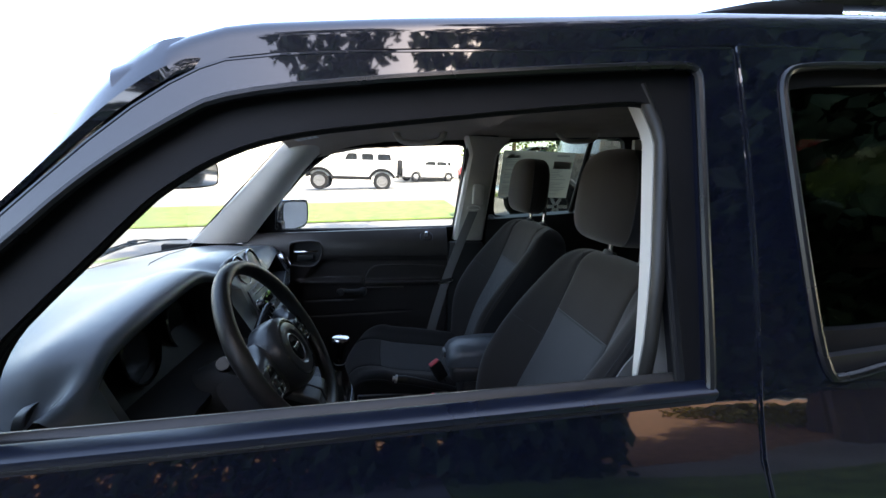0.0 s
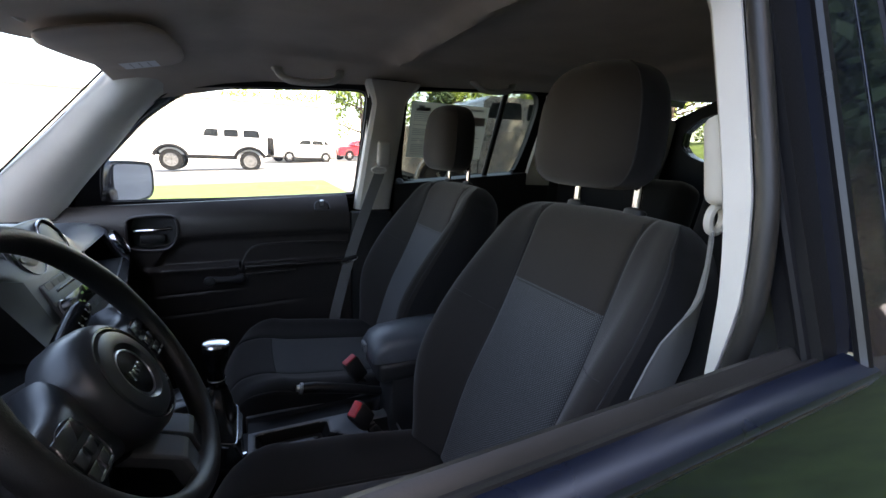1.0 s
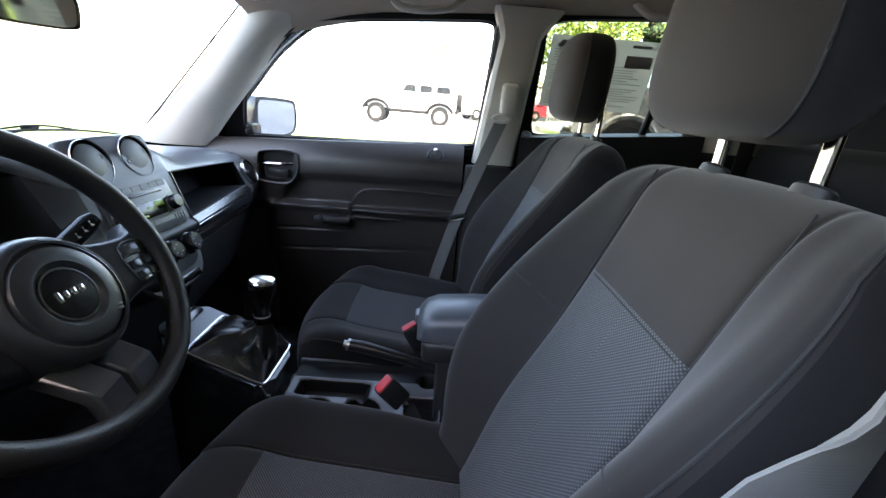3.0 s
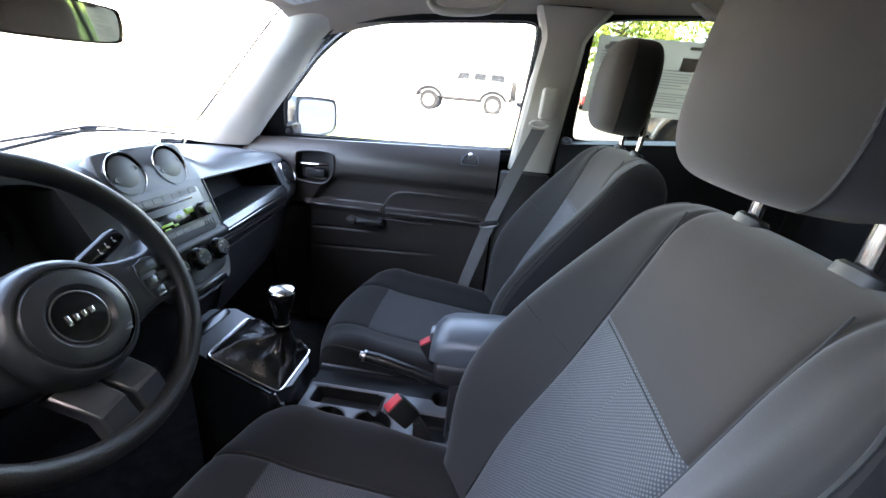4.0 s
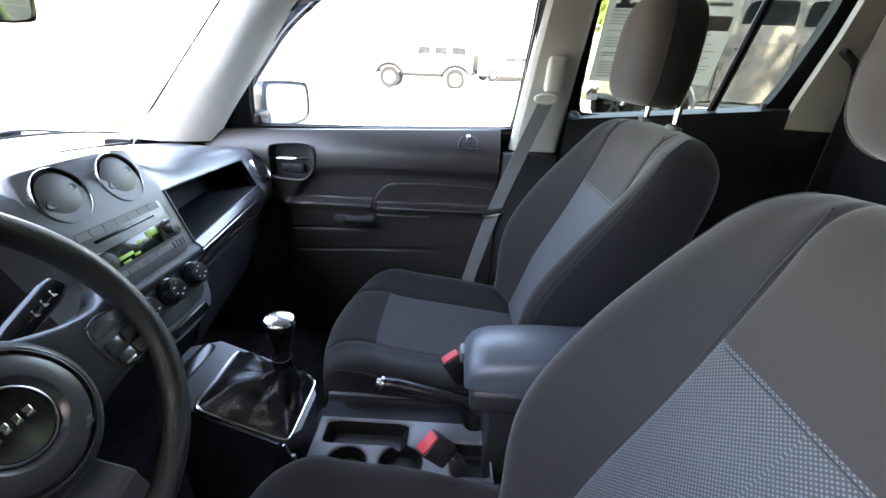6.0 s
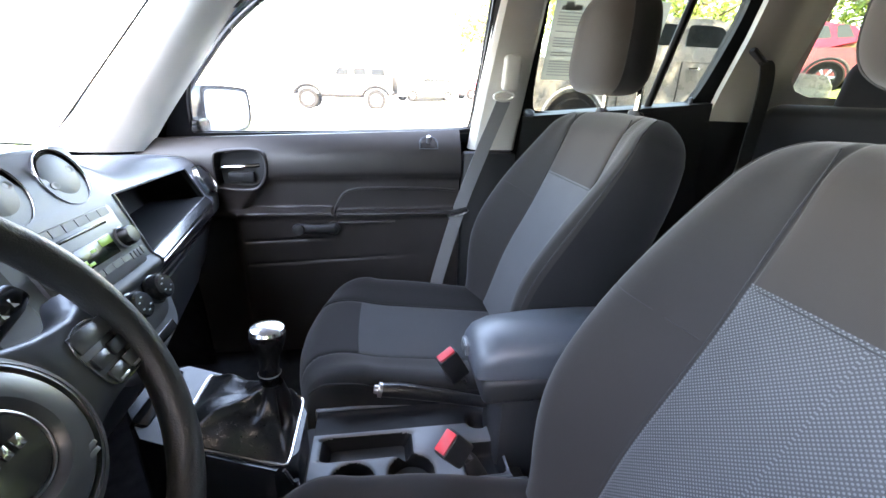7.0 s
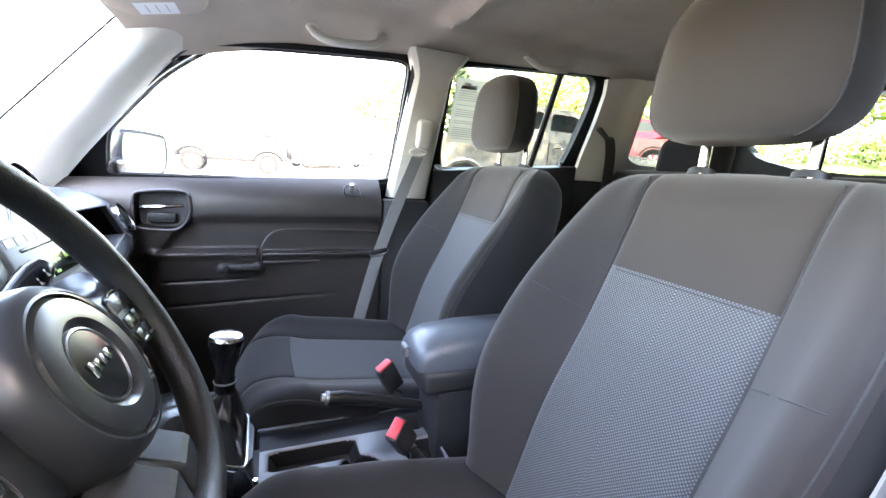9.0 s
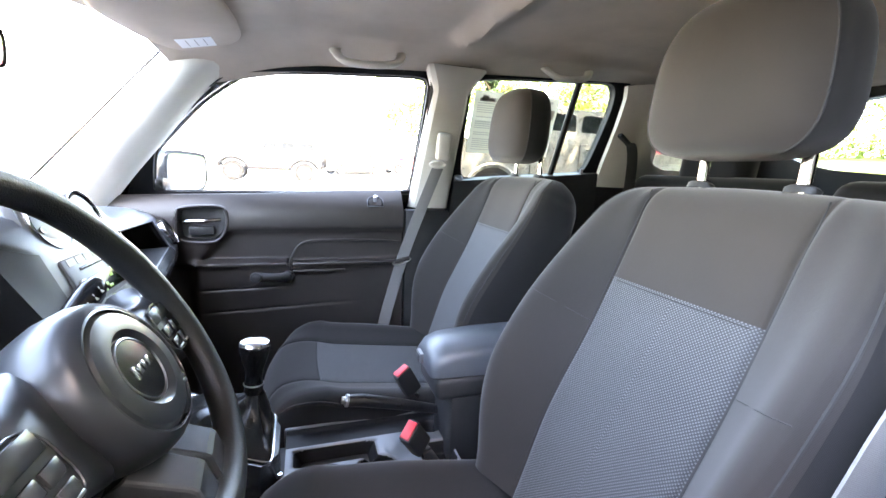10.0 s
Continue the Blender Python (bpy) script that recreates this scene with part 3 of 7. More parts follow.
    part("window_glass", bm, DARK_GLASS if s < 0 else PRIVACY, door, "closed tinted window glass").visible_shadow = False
    bm = bmesh.new()
    tube(bm, [(0.898, s * (y_side(1.21) - 0.045), 1.21), (0.922, s * (y_side(1.585) - 0.045), 1.585)], 0.011, 8, wide=0.013)
    part("window_divider", bm, RUBBER, door, "black upright window divider bar")

    def rear_trim(u, v):
        top = 1.19 + 0.085 * (u - 0.5)
        z = 0.42 + (top - 0.42) * v
        y = 0.685 - 0.02 * math.exp(-((z - 0.93) / 0.05) ** 2) + 0.004 * math.sin(z * 40) * (z < 0.85)
        return Vector((u, s * y, z))

    bm = bmesh.new()
    us, vs = spread(0.47, 1.10, 40), spread(0, 1, 40)
    ring = [[rear_trim(u, v) for u in us] for v in vs]
    ring.append([Vector((p.x, s * 0.75, p.z + 0.008)) for p in ring[-1]])
    ring.append([Vector((p.x, s * 0.75, 0.42)) for p in ring[0]])
    loft(bm, ring, closed=False, cap=False)
    trim = inner("trim_panel", bm, DASH_DARK, door, "black moulded plastic trim panel")
    bm = bmesh.new()
    lathe(bm, [(0.017, 0), (0.018, 0.004), (0.012, 0.006), (0.001, 0.002)], (0.49, s * 0.69, 1.197), (0, -s * 0.6, 0.8), 20)
    lathe(bm, [(0.006, 0), (0.006, 0.014), (0.0075, 0.02), (0.001, 0.0245)], (1.03, s * 0.70, 1.235), (0, 0, 1), 16)
    inner("lock_pull", bm, DASH, trim)

    # quarter panel
    bm = bmesh.new()
    ring_plate(bm, smooth_loop(QUARTER, 1), smooth_loop(QUARTER_WINDOW, 2), (1.6, 1.40), lambda x, z: s * (y_side(z) - 0.06 * max(0, x - 1.7) ** 2), 0.03, 6)
    quarter = part("quarter_panel", bm, PAINT, body)
    bm = bmesh.new()
    window_pane(bm, [(p[0] + (0.01 if p[0] > 1.6 else -0.01), p[1] + (0.01 if p[1] > 1.4 else -0.01)) for p in smooth_loop(QUARTER_WINDOW, 2)], s, 0.02)
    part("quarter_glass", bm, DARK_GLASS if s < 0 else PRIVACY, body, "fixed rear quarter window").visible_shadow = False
    bm = bmesh.new()
    ring_plate(bm, smooth_loop([(1.10, 0.6), (1.095, 1.2), (1.12, 1.50), (1.10, 1.59), (1.95, 1.59), (1.97, 1.2), (1.97, 0.6)], 1), smooth_loop([(p[0], p[1] + 0.002) for p in QUARTER_WINDOW], 2), (1.6, 1.40),
               lambda x, z: s * (y_side(z) - 0.065 - 0.03 * math.exp(-((x - 1.2) / 0.06) ** 2)), 0.02, 6)
    part("quarter_trim", bm, TRIM, body, "pale grey plastic pillar trim")
    bm = bmesh.new()
    sheet(bm, lambda x, z: Vector((x, s * (y_side(z) - 0.092 - 0.03 * math.exp(-((x - 1.2) / 0.06) ** 2)), z)), spread(1.085, 1.965, 30), spread(0.60, 1.188, 12))
    thicken(bm, 0.005)
    part("lower_quarter_trim", bm, DASH_DARK, body, "dark lower load bay trim")

    # pillar between the doors: trim above, dark below
    bm = bmesh.new()
    rings, edge_line = [], []
    for k in range(25):
        z = 1.085 + (1.555 - 1.085) * k / 24
        t = (z - 1.085) / 0.47
        xa, xb = (0.285 + 0.025 * max(0, 1 - t / 0.5) ** 2 if s < 0 else 0.320) + 0.045 * t - 0.035 * max(0, t - 0.85) / 0.15, (0.462 + 0.02 * t if s > 0 else 0.426 + 0.056 * t) + 0.05 * max(0, t - 0.85) / 0.15
        yi = y_side(z) - 0.100 - (0.012 * math.log(1 + math.exp((y_side(z) - 0.764) / 0.012)) if s < 0 else 0)
        dp = np.interp(z, [1.085, 1.12, 1.2, 1.3, 1.55], [0.004, 0.010, 0.026, 0.035, 0.040]) if s < 0 else 0.045
        edge_line.append(Vector((xa + 0.003, s * (yi + dp + 0.010), z)))
        prof = [(xa, dp), (xa + 0.002, dp * 0.3), (xa + 0.014, 0.002 if s > 0 else dp * 0.06), (xa + 0.04, 0.0), (xb - 0.035, 0.0), (xb - 0.012, 0.004), (xb, 0.02), (xb + 0.004, 0.05)]
        rings.append([Vector((x, s * (yi + d), z)) for x, d in prof])
    loft(bm, rings, closed=False, cap=False)
    thicken(bm, 0.003)
    inner("pillar_trim", bm, TRIM, body, "pale grey plastic pillar trim")
    if s < 0:
        bm = bmesh.new()
        tube(bm, edge_line, 0.009, 12, up=(0, 1, 0))
        inner("door_seal", bm, STRIP, body, "soft grey-black door seal")
    bm = bmesh.new()
    loft(bm, [[Vector((x, s * (y_side(z) - d), z)) for x, d in ((0.345, 0.075), (0.36, 0.045), (0.47, 0.045), (0.475, 0.085), (0.36, 0.09))] for z in spread(0.45, 1.56, 24)])
    inner("pillar_core", bm, RUBBER, body)
    bm = bmesh.new()
    box(bm, (0.375, s * 0.70, 0.74), (0.165, 0.05, 0.68), 0.01)
    inner("lower_pillar_trim", bm, DASH_DARK, body, "dark lower pillar trim")
    bm = bmesh.new()
    z0, z1 = 1.30, 1.475
    tube(bm, [Vector((x, s * (y_side(z) - 0.098), z)) for x, z in smooth_loop([(0.385, z0), (0.39, z1), (0.405, z1 + 0.018), (0.425, z1), (0.42, z0)], 2, False)], 0.0045, 8)
    inner("belt_guide_rim", bm, TRIM, body)

    # windscreen pillar: trim inside, paint outside
    front = spline([(-0.79, 0.605, 1.085), (-0.675, 0.612, 1.21), (-0.575, 0.612, 1.313), (-0.49, 0.608, 1.405), (-0.405, 0.60, 1.497), (-0.34, 0.57, 1.56)], 24)
    rear = spline([(-0.60, 0.675, 1.075), (-0.53, 0.672, 1.17), (-0.447, 0.668, 1.274), (-0.350, 0.657, 1.394), (-0.254, 0.642, 1.476), (-0.14, 0.622, 1.510)], 24)
    rings = []
    for a, b in zip(front, rear):
        if s < 0:
            a = a + Vector((0.014, -0.032, -0.012))
        ring = []
        for k in range(9):
            t = k / 8
            p = a.lerp(b, t) + Vector((0.012, -0.03, 0.0)) * math.sin(math.pi * t)
            ring.append(Vector((p.x, s * p.y, p.z)))
        ring.insert(0, Vector((a.x - (0.013 if s > 0 else 0.004), s * (a.y + (0.012 if s > 0 else 0.002)), a.z)))
        ring.append(Vector((b.x + 0.003, s * (b.y + (0.034 if s > 0 else 0.002)), b.z)))
        rings.append(ring)
    bm = bmesh.new()
    loft(bm, rings, closed=False, cap=False)
    thicken(bm, 0.004)
    inner("windscreen_pillar_trim", bm, TRIM, body, "pale grey windscreen pillar trim")
    bm = bmesh.new()
    seam = spline([(-0.70, 0.83, 1.03), (-0.605, 0.795, 1.142), (-0.416, 0.731, 1.348), (-0.318, 0.697, 1.452), (-0.245, 0.679, 1.508), (-0.19, 0.672, 1.531)], 24)
    edge = spline([(-0.73, 0.785, 1.03), (-0.62, 0.745, 1.145), (-0.425, 0.700, 1.366), (-0.330, 0.664, 1.500), (-0.272, 0.648, 1.551), (-0.20, 0.638, 1.572)], 24)
    glass = [Vector((screen_x(s * 0.64 * (1 - 0.05 * (z - 1.06) / 0.47), z), 0.64 * (1 - 0.05 * (z - 1.06) / 0.47), z)) for z in spread(1.04, 1.505, 24)]
    rings = []
    for q, (a, b, c) in enumerate(zip(seam, edge, glass)):
        c = c.lerp(b, 0.5 * max(0, q - 17) / 6)
        a, b, c = (v - Vector((0, 0.010, 0.010)) * smooth01(max(0, q - 17) / 6) for v in (a, b, c))
        row = [a + Vector((0, -0.03, 0)), a, a.lerp(b, 0.25) + Vector((0, 0.008, 0)), a.lerp(b, 0.7) + Vector((0, 0.006, 0)), b, b.lerp(c, 0.25) + Vector((0, 0, 0.004)), b.lerp(c, 0.6), c]
        rings.append([Vector((p.x, s * p.y, p.z)) for p in row])
    loft(bm, rings, closed=False, cap=False)
    thicken(bm, 0.002)
    part("windscreen_pillar", bm, PAINT, body)
    # kick panel beside the footwell
    bm = bmesh.new()
    box(bm, (-0.745, s * 0.715, 0.71), (0.43, 0.03, 0.70), 0.006)
    part("kick_panel", bm, CARPET, body)
    # front wing, sill
    bm = bmesh.new()
    def wing(u, v):
        top = 0.915 + 0.105 * u
        k = min(v, 1.0)
        z = 0.42 + k * (top - 0.42)
        x = -1.75 + u * (1.08 + (0.045 if v < 0.98 else 0))
        y = y_side(z) - 0.10 * max(0, (-1.2 - x) / 0.55) ** 2
        if v > 1:
            e = (v - 1) / 0.2
            y, z = y + (0.715 + 0.03 * u - y) * e, z + 0.012 * math.sin(math.pi * e * 0.7)
        return Vector((x, s * y, z))
    sheet(bm, wing, spread(0, 1, 16), spread(0, 1, 12) + [1.05, 1.1, 1.15, 1.2], keep=lambda i, j: not (4 <= j < 11 and i < 6))
    thicken(bm, 0.012)
    part("front_wing", bm, PAINT, body)
    bm = bmesh.new()
    box(bm, (0.2, s * 0.82, 0.36), (1.7, 0.1, 0.11), 0.02)
    part("sill", bm, DASH_DARK, body)


build_side(-1, 1)
build_side(1, 3)


# roof, windscreen, headliner, floor
def roof_edge(x):
    pts = ((-0.42, 1.345), (-0.318, 1.452), (-0.245, 1.508), (-0.188, 1.532), (0.0, 1.553), (0.22, 1.568), (0.466, 1.592), (1.1, 1.615), (2.1, 1.59))
    return np.interp(x, [p[0] for p in pts], [p[1] for p in pts])


def roof_point(u, v):
    a = abs(v)
    y = np.interp(a, [0, 0.6, 0.8, 0.9, 0.95, 1.0], [0, 0.42, 0.55, 0.605, 0.632, 0.655])
    x0 = -0.50 + 0.17 * (min(y, 0.64) / 0.62) ** 2
    x = x0 + (2.02 - x0) * u ** 1.3
    zc = np.interp(x, [-0.5, -0.4, -0.3, -0.1, 0.3, 1.0, 1.7, 2.05], [1.538, 1.574, 1.600, 1.630, 1.662, 1.700, 1.690, 1.64])
    zs = np.interp(x, [-0.5, -0.36, -0.30, -0.262, -0.199, 0.0, 0.22, 0.48, 0.75, 1.1, 1.7, 2.1], [1.455, 1.497, 1.524, 1.547, 1.570, 1.593, 1.614, 1.641, 1.662, 1.674, 1.666, 1.62])
    z = zc + (zs - zc) * min(a / 0.95, 1.0) ** 3.0
    if a > 0.88:
        # rounded shoulder that runs down into the flat flank
        ze = roof_edge(x)
        h = zs + 0.010 - ze
        y0 = 0.594
        z0 = zc + (zs - zc) * (0.88 / 0.95) ** 3.0
        low = Vector((y_side(ze) - 0.004, ze))
        top = Vector((low.x - 0.3187 * h, ze + h))
        mid = low.lerp(top, 0.5)
        t = (a - 0.88) / 0.12
        if t < 0.65:
            t /= 0.65
            q = Vector((y0, z0)) * (1 - t) ** 2 + top * 2 * t * (1 - t) + mid * t * t
        else:
            q = mid.lerp(low, (t - 0.65) / 0.35)
        y, z = q
    return Vector((x, math.copysign(y, v), z))


bm = bmesh.new()
shoulder = spread(0.88, 1.0, 15)
sheet(bm, roof_point, spread(0, 1, 40), [-v for v in reversed(shoulder)] + spread(-0.84, 0.84, 33) + shoulder)
thicken(bm, 0.012)
part("roof", bm, PAINT, body)
for s in (-1, 1):
    rail = tagged(new("roof_rail"), "black roof rail along the roof edge", "roof rail")
    rail.location = (0.47, s * 0.56, 1.65)
    bm = bmesh.new()
    tube(bm, spline([(0.60, s * 0.57, 1.678), (0.70, s * 0.57, 1.692), (0.85, s * 0.57, 1.702), (1.25, s * 0.565, 1.714), (1.7, s * 0.56, 1.704), (1.86, s * 0.56, 1.674)], 30), 0.011, 10, wide=0.017)
    part("bar", bm, MOULDING, rail)
    for xs_ in ((0.455, 0.50, 0.56, 0.63, 0.72), (1.93, 1.89, 1.85, 1.79, 1.72)):
        bm = bmesh.new()
        rows = []
        for x, w, h in zip(xs_, (0.006, 0.016, 0.022, 0.023, 0.018), (0.004, 0.014, 0.028, 0.038, 0.046)):
            z0 = 1.652 + 0.012 * min(x - 0.45, 0.6)
            rows.append([Vector((x, s * 0.57 + a * w, z0 + b * h)) for a, b in ((-1, 0), (-0.95, 0.55), (-0.6, 0.92), (0, 1), (0.6, 0.92), (0.95, 0.55), (1, 0))])
        loft(bm, rows)
        part("foot", bm, RUBBER, rail)


screen = tagged(new("window_1"), "clear curved windscreen with a thin black border", "windscreen", kind="structure")
bm = bmesh.new()
ys, zs = spread(-0.635, 0.635, 28), spread(1.06, 1.53, 12)
sheet(bm, lambda u, v: Vector((screen_x(u * (1 - 0.05 * (v - 1.06) / 0.47), v), u * (1 - 0.05 * (v - 1.06) / 0.47), v)), ys, zs)
thicken(bm, 0.004)
part("pane", bm, GLASS, screen).visible_shadow = False
bm = bmesh.new()
edge = [Vector((screen_x(y, 1.063) + 0.012, y, 1.066)) for y in spread(0.615, -0.615, 24)]
for s in (-1, 1):
    tube(bm, [Vector((screen_x(s * 0.622 * (1 - 0.05 * (z - 1.06) / 0.47), z) + 0.006, s * 0.622 * (1 - 0.05 * (z - 1.06) / 0.47), z)) for z in spread(1.07, 1.52 if s > 0 else 1.33, 16)], 0.0028, 6)
tube(bm, edge, 0.006, 6)
part("border", bm, RUBBER, screen, "thin black glass border")

for y0, y1, rise in ((-0.47, 0.09, 1.092), (0.10, 0.60, 1.099)):
    line = [(y0 + (y1 - y0) * k / 6, rise + 0.023 * math.sin(math.pi * k / 6) ** 0.8) for k in range(7)]
    wiper = tagged(new("wiper"), "black windscreen wiper resting on the glass", "wiper", group="windscreen wipers")
    wiper.location = (-0.98, y0, 1.06)
    bm = bmesh.new()
    tube(bm, [(screen_x(y, z) - 0.012, y, z) for y, z in spline(line, 20)], 0.0035, 6, wide=0.006)
    part("blade", bm, RUBBER, wiper)
    bm = bmesh.new()
    mid = (y0 + y1) / 2
    tube(bm, [(screen_x(y, z) - 0.022, y, z) for y, z in zip(spread(y0 - 0.08, mid, 8), spread(1.045, line[3][1] + 0.004, 8))], 0.005, 8)
    part("arm", bm, GLOSS_BLACK, wiper)
    bm = bmesh.new()
    tube(bm, [(screen_x(y, z) - 0.02, y, z) for y, z in spline([(mid - 0.13, line[1][1] + 0.004), (mid, line[3][1] + 0.012), (mid + 0.13, line[5][1] + 0.004)], 12)], 0.003, 6)
    box(bm, (screen_x(mid, line[3][1]) - 0.02, mid, line[3][1] + 0.008), (0.012, 0.045, 0.012), 0.003)
    part("blade_bridge", bm, RUBBER, wiper)

bm = bmesh.new()
def bonnet(u, v):
    x = -1.78 + u * 0.86
    return Vector((x, v * (0.70 + 0.04 * u), 1.06 - 0.04 * v * v - 0.10 * (1 - u) - 0.16 * max(0, 0.15 - u) / 0.15))
sheet(bm, bonnet, spread(0, 1, 14), spread(-1, 1, 15))
thicken(bm, 0.01)
part("bonnet", bm, PAINT, body)
bm = bmesh.new()
box(bm, (-1.83, 0, 0.62), (0.14, 1.52, 0.52), 0.05)
part("front_bumper", bm, PAINT, body)
bm = bmesh.new()
box(bm, (2.13, 0, 0.62), (0.16, 1.60, 0.44), 0.05)
part("rear_bumper", bm, DASH_DARK, body)
bm = bmesh.new()
box(bm, (-0.96, 0, 0.69), (0.03, 1.48, 0.66), 0.005)
part("bulkhead", bm, CARPET, body)
# tailgate with its window
gate = tagged(new("door_5"), "dark navy tailgate with a wide rear window", "tailgate", kind="structure")
bm = bmesh.new()
def gate_x(z):
    return 2.06 - 0.22 * max(0, z - 1.2)
o = smooth_loop([(-0.80, 0.8), (0.80, 0.8), (0.79, 1.15), (0.63, 1.62), (-0.63, 1.62), (-0.79, 1.15)], 1)
i = smooth_loop([(-0.60, 1.28), (0.60, 1.28), (0.53, 1.57), (-0.53, 1.57)], 2)
angles = spread(0, 2 * math.pi * 119 / 120, 120)
c = Vector((0, 1.4))
a, b = star(o, c, angles), star(i, c, angles)
rows = [[Vector((gate_x(p.lerp(q, k / 4).y), p.lerp(q, k / 4).x, p.lerp(q, k / 4).y)) for p, q in zip(a, b)] for k in range(5)]
loft(bm, rows + [[v - Vector((0.05, 0, 0)) for v in r] for r in rows[::-1]], cap=False, loop=True)
part("gate_skin", bm, PAINT, gate)
bm = bmesh.new()
loft(bm, [[Vector((gate_x(p.y) - 0.02, p.x, p.y)) for p in (c.lerp(q, k) for q in b)] for k in (0.05, 0.5, 1.03)], cap=True)
part("window_glass", bm, PRIVACY, gate).visible_shadow = False

bm = bmesh.new()
loft(bm, [[v - Vector((0.064 if q else 0.054, 0, 0)) for v in r] for q, r in zip([0] * 5 + [1] * 5, rows + rows[::-1])], cap=False, loop=True)
part("gate_trim", bm, RUBBER, gate, "black inner tailgate trim")

bm = bmesh.new()
box(bm, (0.55, 0, 0.345), (3.05, 1.56, 0.03), 0.004)
tagged(part("floor", bm, CARPET), "black carpeted cabin floor", "floor", kind="structure")


def head_edge(x):
    return 1.504 + (0.066 * x if x > 0 else 0.15 * x)


def headliner_point(u, v):
    a = abs(v)
    y = np.interp(a, [0, 0.5, 0.75, 0.88, 0.95, 1.0], [0, 0.34, 0.50, 0.58, 0.62, 0.658])
    x0 = screen_x(math.copysign(min(y, 0.61), v), 1.505) + 0.022
    x = x0 + u * (1.99 - x0)
    ze = head_edge(max(x, -0.30))
    roof = 1.582 + 0.012 * min(max(x, 0), 1)
    t = np.interp(a, [0, 0.6, 0.75, 0.88, 0.95, 1.0], [0, 0.03, 0.17, 0.52, 0.76, 1.0])
    z = roof + (ze - roof) * t
    if x < -0.1:
        z -= 0.30 * (-0.1 - x) ** 1.3 * (1 - 0.6 * a)
    # a shallow recess in the lining, and a low cross rib
    soft = lambda d, w=0.012: 1 / (1 + math.exp(-d / w))
    z += 0.018 * soft(x + 0.08) * soft(1.2 - x) * soft(0.455 - y)
    z -= 0.026 * math.exp(-((x - 0.40) / 0.035) ** 2) * soft(0.45 - y)
    return Vector((x, math.copysign(min(y, y_side(z) - 0.03), v), z))


bm = bmesh.new()
sheet(bm, headliner_point, spread(0, 1, 110), spread(-1, 1, 81))
thicken(bm, 0.004)
tagged(part("ceiling", bm, HEADLINER), "warm grey cloth headliner with a shallow recess and rib", "headliner", kind="structure")

for x, s in ((-1.18, -1), (-1.18, 1), (1.46, -1), (1.46, 1)):
    wheel = thing("wheel", (x, s * 0.76, 0), "black tyre on a silver rim under the navy car", "wheel", "wheels of the navy car")
    bm = bmesh.new()
    lathe(bm, [(0.22, -0.1), (0.31, -0.1), (0.335, -0.07), (0.335, 0.07), (0.31, 0.1), (0.22, 0.1)], (x, s * 0.76, 0.335), (0, s, 0), 40)
    part("tyre", bm, TYRE, wheel)
    bm = bmesh.new()
    lathe(bm, [(0.22, 0.06), (0.2, 0.08), (0.06, 0.07), (0.05, 0.09), (0.001, 0.09)], (x, s * 0.76, 0.335), (0, s, 0), 20)
    part("rim", bm, SILVER, wheel)


